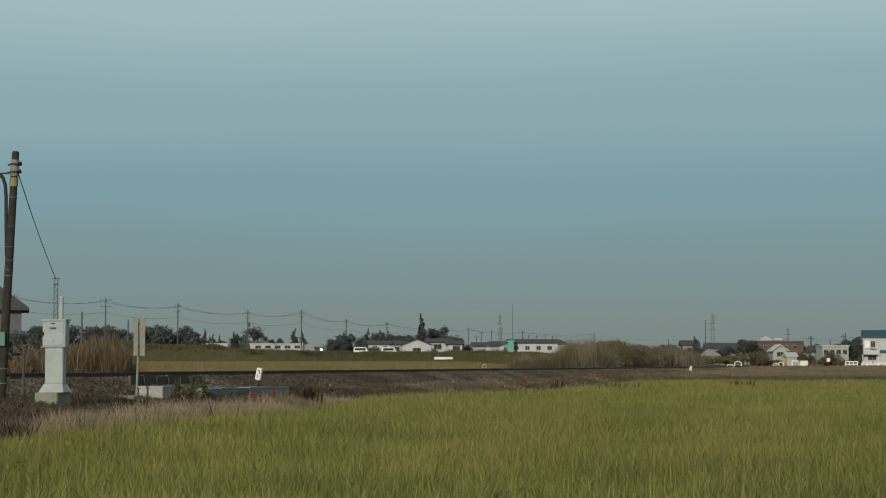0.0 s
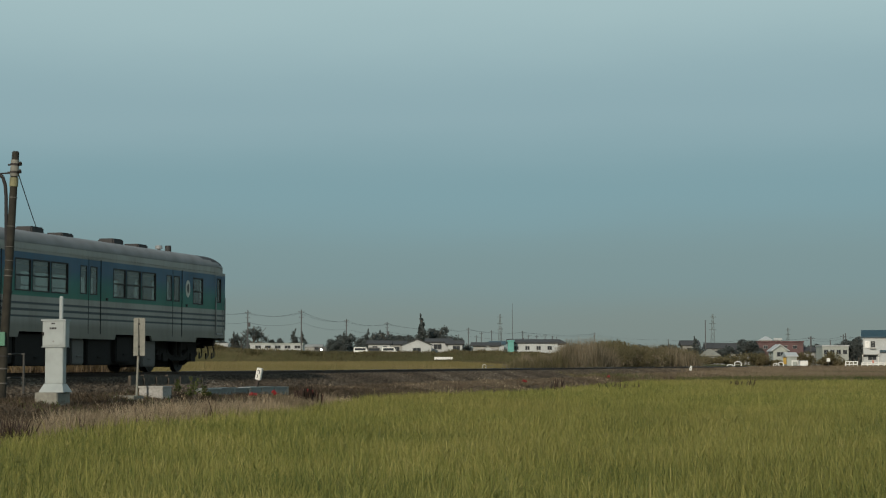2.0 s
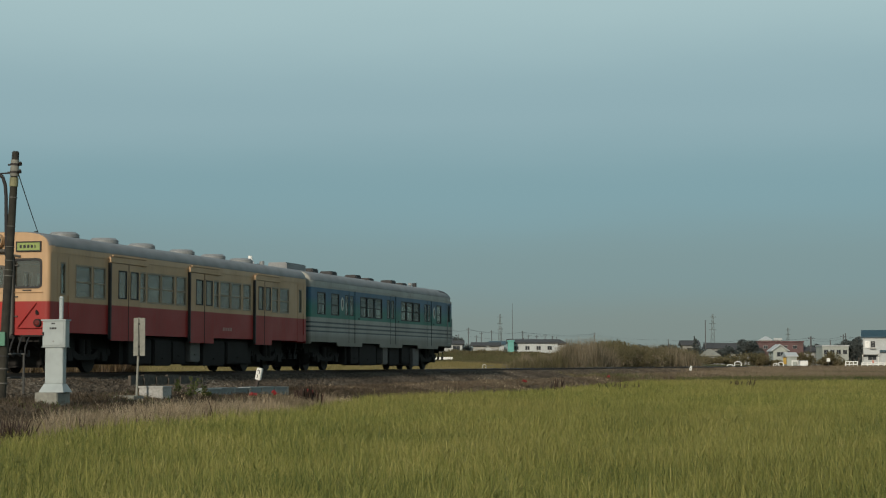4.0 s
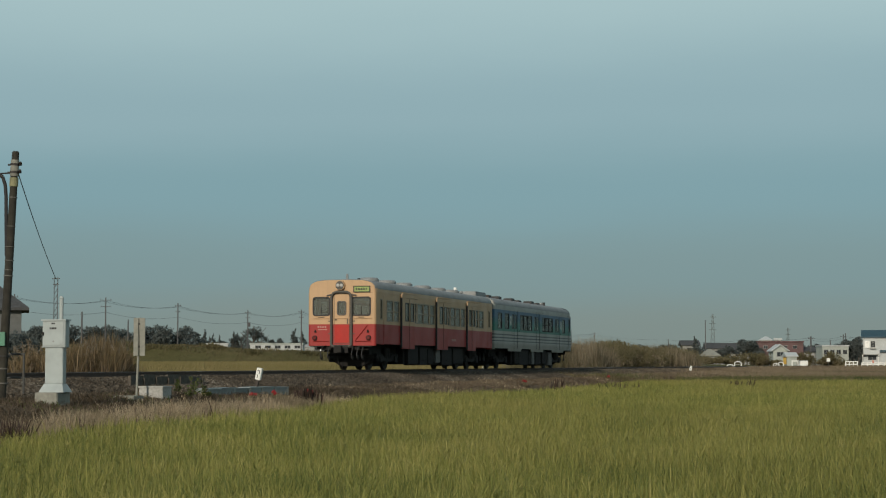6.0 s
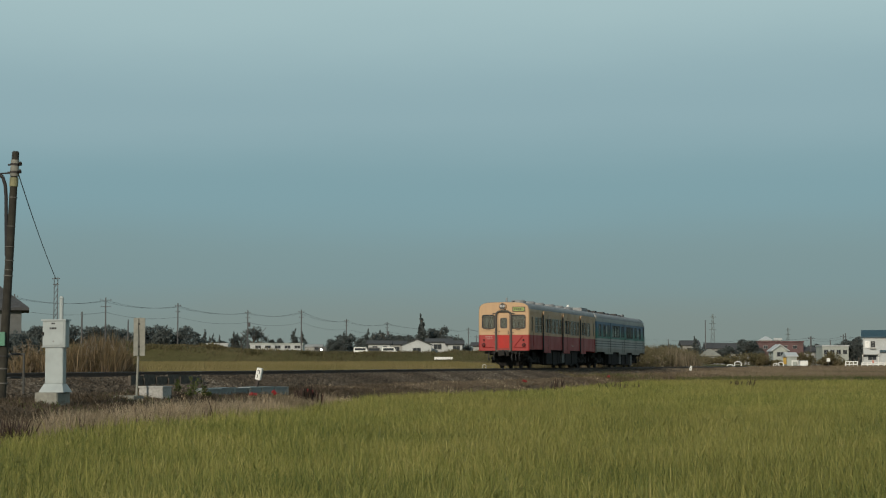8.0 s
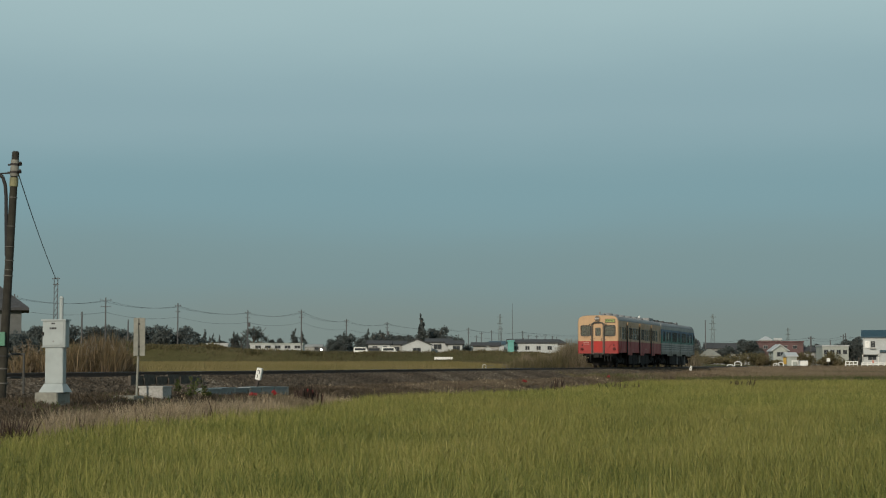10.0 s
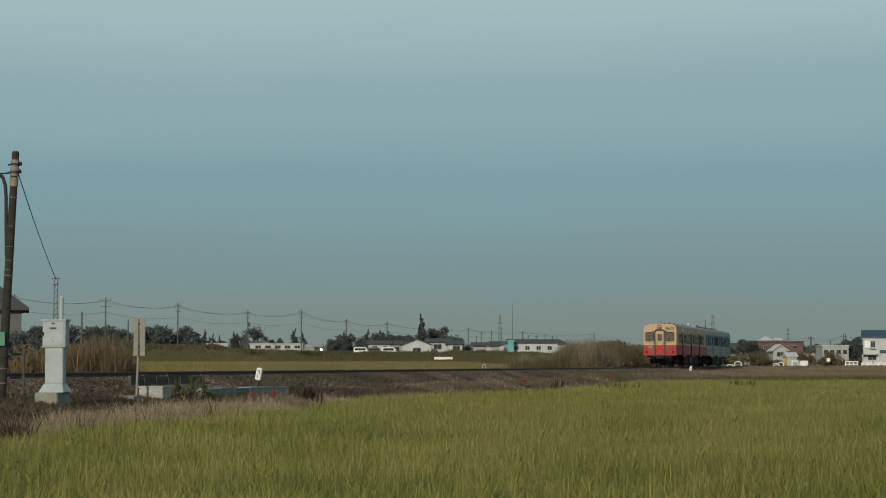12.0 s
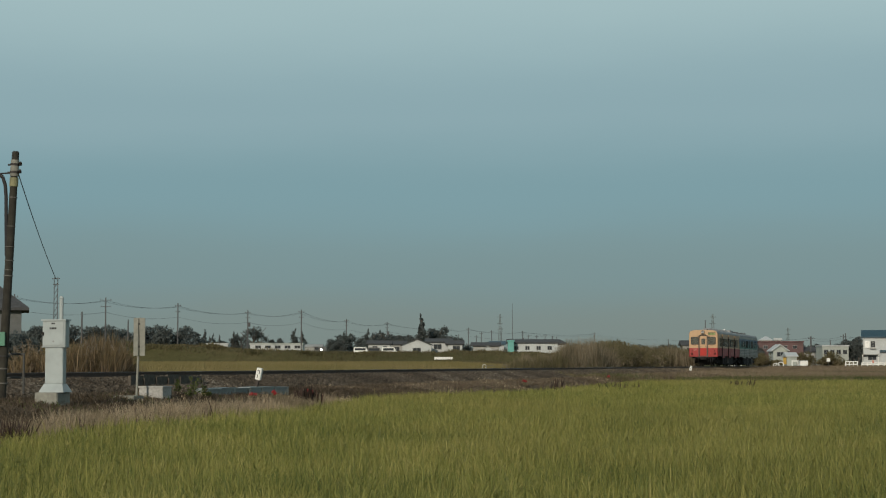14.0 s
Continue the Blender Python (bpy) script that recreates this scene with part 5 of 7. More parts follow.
M_CREEPER = leafy("dark_reddish_creepers", ((0.1, (0.032, 0.025, 0.016)), (0.5, (0.075, 0.056, 0.036)), (0.9, (0.13, 0.095, 0.062))), patch=0.5)
dark_creepers()


def straw_mats():
    s, l, rng = scatter(58, 150, 18.2, 22.2, 260, 43, lambda s, l, x, y, r: (l > field_edge(s) + 0.3) & (patchy(s, l * 4, 4.5, 1.5) > r.uniform(-0.25, 0.8, len(s))))
    ob = blades("straw_mats", to_world(s, l, 0.0), np.clip(0.05 + np.abs(rng.normal(0, 0.03, len(s))), 0.03, 0.16), 0.055 * rng.uniform(0.5, 1.4, len(s)), rng.uniform(0.8, 2.2, len(s)), M_STRAW, 44, True)
    tagged(ob, "flattened tan straw over the ballast edge", "grass", kind="stuff")


def edge_weeds():
    s, l, rng = scatter(24, 110, 12, 19.6, 26, 37, lambda s, l, x, y, r: (l > field_edge(s) - 0.2) & (l < field_edge(s) + 1.3) & (patchy(s, l, 1.3, 5.0) > r.uniform(-0.2, 1.0, len(s))))
    s, l = np.repeat(s, 4), np.repeat(l, 4)
    s, l = s + rng.normal(0, 0.06, len(s)), l + rng.normal(0, 0.06, len(l))
    ob = blades("edge_weeds", to_world(s, l, -0.02), np.clip(0.5 + rng.normal(0, 0.16, len(s)), 0.15, 0.95), 0.018 * np.clip(s / 45, 0.7, 2.2) * rng.uniform(0.6, 1.4, len(s)), rng.uniform(0.05, 0.6, len(s)), M_BROWN, 38)
    tagged(ob, "straggling brown weeds along the paddy's edge", "weeds", kind="stuff")
    # dark dead stalks standing in and beside the rice
    rng = np.random.default_rng(39)
    pts = []
    for x, y, n, r in ((-5.68, 24, 90, 0.10), (-5.70, 24.5, 90, 0.10), (-5.71, 25, 50, 0.08), (-5.11, 26.5, 14, 0.10), (-4.46, 28.5, 16, 0.14), (-4.18, 34, 16, 0.16), (7.12, 74, 22, 0.3), (6.73, 76, 14, 0.3), (13.40, 84, 22, 0.3), (13.33, 82, 18, 0.25), (-0.84, 56, 10, 0.2), (4.77, 80, 12, 0.3), (-3.86, 53.6, 60, 0.13), (-4.1, 53.2, 30, 0.15)):
        g = ground_at(x, y)
        pts.append(np.stack([x + rng.normal(0, r, n), y + rng.normal(0, r, n), np.full(n, g)], 1))
    base = np.concatenate(pts)
    h = np.where(base[:, 2] < 0.2, 0.92, 0.45) + rng.normal(0, 0.07, len(base))
    ob = blades("dead_stalks", base, h, 0.0010 * base[:, 1] * rng.uniform(0.7, 1.5, len(base)), rng.uniform(0.05, 0.3, len(base)), M_DEAD, 40)
    tagged(ob, "dark reddish dead stalks standing in the rice", "weeds", kind="stuff")


M_STRAW = leafy("dull_straw", ((0.1, (0.13, 0.098, 0.064)), (0.5, (0.21, 0.162, 0.108)), (0.9, (0.30, 0.235, 0.16))), patch=0.1, each=0.4)
M_DEAD = leafy("dead_red_brown_stalks", ((0.1, (0.02, 0.014, 0.01)), (0.5, (0.05, 0.032, 0.024)), (0.9, (0.10, 0.065, 0.05))), patch=0.5)
edge_weeds()
straw_mats()


def rough_meadow():
    """Rough dry grass past the end of the paddy."""
    rng = np.random.default_rng(41)
    n = 170000
    y = PADDY_END + 1 + 260 * rng.uniform(0, 1, n) ** 1.6
    x = rng.uniform(0.02, 0.29, n) * y
    s, l = from_world(x, y)
    ok = l < 21.5
    s, l, y = s[ok], l[ok], y[ok]
    k = y / 110
    h = 0.22 + 0.12 * patchy(s, l, 5.0) + rng.normal(0, 0.06, len(s)) + 0.12 * (y < PADDY_END + 8)
    a = patchy(s, l, 9.0, 3.0) > rng.uniform(-2.0, 0.4, len(s))
    g = (y < PADDY_END + 22) & (patchy(s, l, 12.0, 1.0) > rng.uniform(-1.4, 0.6, len(s)))
    for name, sel, mat, label in (("dry_meadow_grass", a & ~g, M_STRAW, "dry straw-coloured grass past the paddy"), ("brown_meadow_weeds", ~a & ~g, M_BUSH, "olive-brown weeds past the paddy"), ("green_meadow_weeds", g, M_BUSH, "olive-green weeds at the paddy's end")):
        ob = blades(name, to_world(s[sel], l[sel], -0.02), np.clip(h[sel], 0.1, 0.9), 0.034 * k[sel] * rng.uniform(0.5, 1.4, int(sel.sum())), rng.uniform(0.1, 1.0, int(sel.sum())), mat, 42, True)
        tagged(ob, label, "grass", kind="stuff")

    # rank green weeds past the paddy's end, their dark colour standing in for shade
    n = 26000
    y = rng.uniform(PADDY_END + 4, PADDY_END + 15, n)
    x = rng.uniform(0.08, 0.29, n) * y
    keep = patchy(x, y, 3.0, 0.5) + 2.2 * ease(0.10, 0.22, x / y) > rng.uniform(-0.2, 1.8, n)
    s, l = from_world(x[keep], y[keep])
    k = len(s)
    ob = blades("shade_strip_weeds", to_world(s, l, -0.02), np.clip(rng.normal(0.30, 0.08, k), 0.1, 0.55), 0.03 * rng.uniform(0.5, 1.4, k), rng.uniform(0.1, 1.0, k), M_GREENWEED, 49, True)
    tagged(ob, "dark green weeds standing in for the shaded strip past the paddy", "weeds", kind="stuff")


rough_meadow()


def far_verge():
    """Taller withered grass between the meadow and the far track."""
    rng = np.random.default_rng(45)
    n = 90000
    s = 95 + 420 * rng.uniform(0, 1, n) ** 1.5
    l = rng.uniform(18.0, 22.4, n)
    h = np.clip(0.22 + 0.20 * ease(150, 220, s) + 0.10 * patchy(s, l, 4.0) + rng.normal(0, 0.07, n), 0.08, 0.8) * ease(88, 125, s) * (1 - 0.45 * ease(21.2, 22.2, l))
    a = patchy(s, l * 5, 9.0, 2.0) > rng.uniform(-1.1, 0.3, n)
    for name, sel, mat, label in (("withered_verge_grass", a, M_STRAW, "withered straw grass beside the far track"), ("withered_verge_weeds", ~a, M_BROWN, "withered brown weeds beside the far track")):
        k = int(sel.sum())
        ob = blades(name, to_world(s[sel], l[sel], -0.02), h[sel], 0.03 * s[sel] / 110 * rng.uniform(0.5, 1.4, k), rng.uniform(0.1, 1.0, k), mat, 46, True)
        tagged(ob, label, "grass", kind="stuff")


far_verge()


def far_field():
    """The ripe field and the bank beyond the line."""
    rng = np.random.default_rng(51)
    n = 130000
    y = rng.uniform(70, 153, n)
    x = rng.uniform(-0.2, 0.09, n) * y
    s, l = from_world(x, y)
    ok = l > 33
    s, l = s[ok], l[ok]
    ob = blades("ripe_rice", to_world(s, l, -0.02), np.clip(0.26 + rng.normal(0, 0.02, len(s)), 0.1, 0.5), 0.055 * rng.uniform(0.5, 1.3, len(s)), rng.uniform(0.1, 0.6, len(s)),
                leafy("ripe_yellow_rice", ((0.1, (0.16, 0.14, 0.045)), (0.5, (0.195, 0.163, 0.068)), (0.9, (0.245, 0.195, 0.092))), patch=0.05), 52, True)
    tagged(ob, "short ripe yellow rice in the field beyond", "rice", kind="stuff")
    n = 90000
    y = rng.uniform(152, 182, n)
    x = rng.uniform(-0.27, 0.10, n) * y
    s, l = from_world(x, y)
    ob = blades("bank_grass", to_world(s, l, -0.02), np.clip(0.15 + 0.07 * patchy(x, y, 3.0) + rng.normal(0, 0.05, n), 0.05, 0.6), 0.07 * rng.uniform(0.5, 1.3, n), rng.uniform(0.1, 0.8, n),
                leafy("bank_grass_blades", ((0.1, (0.064, 0.058, 0.026)), (0.5, (0.096, 0.083, 0.040)), (0.9, (0.142, 0.112, 0.06))), patch=0.1), 53, True)
    tagged(ob, "olive and brown grass on the low bank", "grass", kind="stuff")


far_field()


M_SCRUB = leafy("dull_olive_scrub", ((0.1, (0.08, 0.074, 0.035)), (0.5, (0.158, 0.135, 0.07)), (0.9, (0.245, 0.197, 0.115))), patch=0.4, each=0.3, through_light=0.4)
M_REDWALL = worn("red_brown_wall", (0.12, 0.07, 0.068), 0.85, vary=0.12, fine=2, coarse=0.4)
M_PALEWALL = worn("pale_grey_green_render", (0.34, 0.365, 0.33), 0.85, vary=0.08, fine=3, coarse=0.4, dirty=0.2)


def reed_bed(name, spots, per, height, width, label, seed, mat=None, lean=0.25):
    """Tall reeds in clumps at the given (x, y, half width, half depth, height factor)."""
    rng = np.random.default_rng(seed)
    base, hs = [], []
    for x, y, hx, hy, k in spots:
        n = int(per * hx * hy * 4)
        gx, gy = x + rng.normal(0, 0.55, n) * hx, y + rng.normal(0, 0.55, n) * hy
        s, l = from_world(gx, gy)
        base.append(to_world(s, l, -0.03))
        hs.append(height * k * np.clip(1 - 0.22 * ((gx - x) / hx) ** 2 + 0.10 * np.sin(gx * 5.3 + 2 * np.sin(gy * 1.9)) + rng.normal(0, 0.2, n), 0.2, 1.35))
    base, hs = np.concatenate(base), np.concatenate(hs)
    ob = blades(name, base, hs, width * rng.uniform(0.5, 1.4, len(hs)), np.abs(rng.normal(0, lean, len(hs))), mat or M_REED, seed + 1, base[:, 1].min() > 100)
    tagged(ob, label, "reeds", kind="stuff")
    return base, hs, rng


M_REEDBROWN = leafy("rusty_brown_reeds", ((0.1, (0.075, 0.06, 0.028)), (0.4, (0.155, 0.112, 0.058)), (0.7, (0.24, 0.172, 0.098)), (0.95, (0.38, 0.30, 0.20))), patch=0.7, through_light=0.35)
LEFT_REEDS = [(-14.57, 63, 0.5, 1.4, 0.55), (-14.42, 64, 0.4, 1.2, 0.7), (-13.70, 62, 0.4, 1.2, 0.8), (-14.05, 65, 0.4, 1.2, 0.75), (-13.27, 63, 0.4, 1.4, 0.85), (-13.34, 65, 0.4, 1.4, 0.8), (-12.42, 62, 0.35, 1.4, 0.88), (-12.55, 64, 0.35, 1.4, 0.82),
              (-11.91, 62, 0.35, 1.5, 0.95), (-12.23, 65, 0.35, 1.5, 1.06), (-11.62, 63, 0.35, 1.5, 1.0), (-11.57, 64, 0.35, 1.5, 1.08), (-10.96, 62, 0.35, 1.4, 0.92), (-11.07, 64, 0.3, 1.2, 0.78), (-10.66, 63, 0.3, 1.2, 0.5)]
b, h, rng = reed_bed("tall_reeds", LEFT_REEDS, 330, 1.42, 0.026, "tall dry brown reeds beyond the track", 61, M_REEDBROWN, 0.42)
reed_bed("reed_undergrowth", LEFT_REEDS, 260, 0.95, 0.045, "brown withered undergrowth among the reeds", 73, M_BROWN, 0.5)


def plume_grass(x, y, top, seed):
    """A tuft of silver grass: bowed stalks with drooping feathery plumes."""
    rng = random.Random(seed)
    g = ground_at(x, y)
    root = tagged(new("plume_grass"), "silver grass tuft with pale drooping plumes", "grass", "silver grass among the reeds")
    root.location = (x, y, g)
    stalks, heads = bmesh.new(), []
    for _ in range(4):
        way, bow = rng.uniform(0, math.tau), rng.uniform(0.14, 0.30)
        h = (top - g) * rng.uniform(0.86, 1.02)
        off = Vector((rng.uniform(-0.12, 0.12), rng.uniform(-0.1, 0.1), 0))
        arc = [off + Vector((math.cos(way) * bow * (k / 10) ** 3 * 1.4, math.sin(way) * bow * (k / 10) ** 3 * 1.4, h * (k / 10) - 0.35 * bow * (k / 10) ** 6)) for k in range(11)]
        for p, q in zip(arc, arc[1:]):
            rod(stalks, p, q, 0.008, 0.007, 5, caps=False)
        for p, q in zip(arc[7:], arc[8:]):
            for _ in range(14):
                heads.append(p.lerp(q, rng.random()) + Vector((rng.gauss(0, 0.012), rng.gauss(0, 0.012), rng.gauss(0, 0.012))))
    part("stalks", stalks, M_REEDBROWN, root)
    n = len(heads)
    hr = np.random.default_rng(seed)
    ob = blades("plumes", np.array(heads), hr.uniform(0.05, 0.13, n), hr.uniform(0.008, 0.016, n), hr.uniform(0.6, 1.6, n), M_PLUME, seed)
    ob.parent = root


M_PLUME = leafy("pale_silver_plumes", ((0.1, (0.15, 0.12, 0.085)), (0.5, (0.25, 0.215, 0.165)), (0.9, (0.40, 0.36, 0.30))), patch=0.5)
for i, (x, top) in enumerate(((-13.96, 2.39), (-13.72, 2.48), (-14.3, 2.3), (-11.97, 2.36), (-11.84, 2.28), (-12.45, 2.4), (-11.79, 2.66), (-10.75, 2.56), (-10.9, 2.62), (-11.5, 2.55))):
    plume_grass(x, 61.6 + 0.35 * (i % 4), top, 400 + i)
reed_bed("tall_reed_bed", [
    (5.67, 139, 0.4, 3, 0.40), (6.31, 140, 0.3, 3, 0.60), (6.86, 140, 0.5, 3, 0.46), (7.47, 141, 0.4, 3, 0.60), (8.07, 141, 0.5, 3, 0.52), (8.64, 142, 0.4, 3, 0.62), (9.16, 142, 0.4, 3, 0.74), (9.51, 142, 0.3, 4, 1.02), (9.85, 142, 0.3, 4, 0.94), (10.29, 142, 0.35, 4, 1.08), (10.79, 143, 0.35, 4, 0.98), (11.23, 143, 0.3, 4, 1.10), (11.62, 143, 0.3, 4, 1.12), (12.27, 146, 0.4, 3, 0.84), (12.89, 146, 0.6, 3, 0.7)],
    420, 2.05, 0.04, "dense bed of tall straw-brown reeds beyond the track", 65, None, 0.3)
reed_bed("weedy_scrub", [(5.13, 136, 0.4, 2, 0.7), (5.71, 136, 0.5, 2, 1.0), (6.42, 137, 0.4, 2, 0.9), (7.09, 137, 0.3, 2, 1.55), (7.81, 138, 0.5, 2, 0.95), (8.49, 138, 0.25, 2, 1.7), (9.31, 139, 0.4, 2, 1.3), (11.09, 139, 0.5, 2, 0.8)],
         160, 0.95, 0.07, "olive-brown leafy weeds before the reeds", 76, M_SCRUB, 0.6)
reed_bed("olive_scrub", [(14.22, 168, 0.9, 3, 0.88), (15.68, 174, 1.0, 3, 0.95), (16.90, 178, 1.0, 3, 0.98), (18.17, 182, 1.0, 3, 1.02), (19.27, 184, 1.0, 3, 0.98), (20.38, 186, 1.0, 3, 1.05), (21.52, 188, 1.0, 3, 1.05), (22.79, 191, 1.0, 3, 1.15), (24.09, 194, 1.0, 3, 1.12), (25.55, 198, 1.0, 3, 1.12), (26.81, 202, 0.8, 3, 1.0)],
         330, 1.95, 0.045, "olive-brown tangled scrub beyond the track", 75, M_SCRUB, 0.55)
reed_bed("reed_thicket", [
    (20.09, 188, 1.4, 4, 0.8), (21.75, 190, 1.4, 4, 0.95), (23.19, 190, 1.2, 4, 0.95), (24.90, 192, 1.0, 4, 0.8)],
    240, 2.2, 0.05, "brown reeds among the scrub", 67, None, 0.3)

rng_b = random.Random(77)
reed_bed("bank_weeds", [(-46 + 1.9 * i + rng_b.uniform(-0.8, 0.8), 172 + rng_b.uniform(-1, 6), rng_b.uniform(0.5, 1.3), 0.6, rng_b.uniform(0.5, 1.25)) for i in range(31)],
         90, 0.42, 0.06, "uneven tufts of weeds along the bank", 78, M_BUSH, 0.5)


# ---- shrubs and trees ----
def leaf_cloud(name, blobs, count, size, mat, seed):
    """Leaves scattered through the outer parts of several rounded masses (x, y, z, rx, ry, rz)."""
    rng = np.random.default_rng(seed)
    vol = np.array([bl[3] * bl[5] for bl in blobs], float)
    pick = rng.choice(len(blobs), count, p=vol / vol.sum())
    bl = np.array(blobs, float)[pick]
    d = rng.normal(0, 1, (count, 3))
    d /= np.linalg.norm(d, axis=1)[:, None]
    rad = rng.uniform(0.25, 1.0, count) ** 0.5 * (1 + rng.normal(0, 0.10, count))
    c = bl[:, :3] + d * rad[:, None] * bl[:, 3:]
    u, v = rng.normal(0, 1, (count, 3)), rng.normal(0, 1, (count, 3))
    u /= np.linalg.norm(u, axis=1)[:, None]
    v /= np.linalg.norm(v, axis=1)[:, None]
    sz = size * rng.uniform(0.5, 1.5, count)[:, None]
    co = np.stack([c - u * sz, c + v * sz * 0.6, c + u * sz, c - v * sz * 0.6], 1).reshape(-1, 3)
    i = np.arange(count)[:, None] * 4
    me = bpy.data.meshes.new(name)
    me.from_pydata(co.tolist(), [], (i + [0, 1, 2, 3]).tolist())
    me.materials.append(mat)
    return new(name, me)



def scrub_foliage():
    """Low leafy growth tangled through the scrub and reeds beyond the track."""
    rng = random.Random(93)
    blobs = []
    for _ in range(150):
        k = rng.random()
        x, y = 11.8 + 14.6 * k + rng.uniform(-0.4, 0.4), 158 + 38 * k + rng.uniform(-2.0, 1.5)
        g, tall = ground_at(x, y), (1.95 - 0.25 * k) * rng.uniform(0.7, 1.08)
        rad = rng.uniform(0.22, 0.5)
        blobs.append((x, y, g + rng.uniform(0.15, 1.0) * (tall - rad * 0.6), rad * 1.2, rad, rad * rng.uniform(0.6, 1.2)))
    for mat, lot, n, seed, label in ((M_SCRUB, blobs[:90], 11000, 94, "olive-brown leaves tangled through the scrub"), (M_REED, blobs[90:], 4500, 95, "straw-brown withered leaves among the scrub")):
        tagged(leaf_cloud("scrub_leaves", lot, n, 0.07, mat, seed), label, "scrub", kind="stuff")


scrub_foliage()


def shrubs():
    rng = random.Random(71)
    for x, y, w, h in ((46.50, 335, 3.0, 1.6), (49.18, 338, 3.0, 1.4), (52.37, 340, 2.6, 1.2), (54.97, 342, 3.0, 2.1), (57.69, 344, 3.2, 2.3), (60.28, 345, 3.0, 2.2), (64.03, 350, 2.6, 1.4), (67.86, 355, 2.6, 1.8), (70.40, 358, 2.2, 2.4), (72.14, 358, 2.4, 2.1), (74.51, 360, 2.4, 1.9), (76.05, 360, 2.0, 2.5), (78.23, 362, 2.2, 2.2),
                         (-24.79, 108, 1.0, 2.2), (-24.75, 112, 0.9, 1.9), (-25.04, 106, 1.0, 2.3), (-24.78, 110, 0.8, 1.9), (14.45, 172, 1.6, 1.9), (16.95, 182, 2.0, 2.1), (18.57, 186, 2.0, 1.9), (20.14, 188, 2.0, 1.8), (22.21, 192, 2.0, 1.9), (24.22, 196, 2.0, 1.9), (15.93, 178, 1.6, 1.8), (17.31, 180, 1.6, 1.9), (18.93, 184, 1.5, 1.7), (20.61, 186, 1.6, 1.6), (22.61, 190, 1.4, 1.7), (24.31, 192, 1.4, 1.7), (25.89, 196, 1.2, 1.5)):
        scrub = 160 < y < 200
        if scrub:
            x, y = x * 0.99, y * 0.99
        z = ground_at(x, y)
        h *= rng.uniform(0.6, 1.25) if y > 300 else 1.0
        root = tagged(new("shrub"), "olive-green scrubby bush beyond the track", "bush", "bushes beyond the track")
        root.location = (x, y, z)
        blobs = [(rng.uniform(-w, w) * 0.8, rng.uniform(-1, 1), h * rng.uniform(0.3, 0.75), w * 0.45, 0.9, h * 0.35) for _ in range(7)]
        lc = leaf_cloud("foliage", blobs, 2600 if scrub else 2000, 0.075 + 0.0002 * y, M_SCRUB if y > 150 else M_HAZELEAF, rng.randrange(9999))
        lc.parent = root
        bm = bmesh.new()
        for _ in range(6):
            rod(bm, (rng.uniform(-0.3, 0.3), 0, -0.1), (rng.uniform(-w, w) * 0.7, rng.uniform(-0.5, 0.5), h * 0.8), 0.04, 0.015, 5)
        part("stems", bm, M_TWIG, root)


shrubs()


def leafy_weed(x, y, w, h, seed):
    z = ground_at(x, y)
    rng = random.Random(seed)
    root = tagged(new("leafy_weed"), "green leafy weed standing beside the trough", "weed")
    root.location = (x, y, z)
    bm = bmesh.new()
    for _ in range(7):
        rod(bm, (rng.uniform(-0.04, 0.04), rng.uniform(-0.04, 0.04), -0.05), (rng.uniform(-w, w) * 0.8, rng.uniform(-w, w) * 0.6, h * rng.uniform(0.7, 1.0)), 0.008, 0.003, 5)
    part("stems", bm, M_TWIG, root)
    lc = leaf_cloud("foliage", [(rng.uniform(-w, w) * 0.5, rng.uniform(-w, w) * 0.4, h * (0.25 + 0.12 * i), w * (0.75 - 0.09 * i), w * 0.5, h * 0.14) for i in range(6)], 260, 0.03, M_GREENWEED, seed)
    lc.parent = root


leafy_weed(-6.21, 46.5, 0.24, 0.62, 301)
leafy_weed(-6.10, 47.5, 0.16, 0.34, 302)
leafy_weed(-6.82, 47.5, 0.12, 0.42, 303)


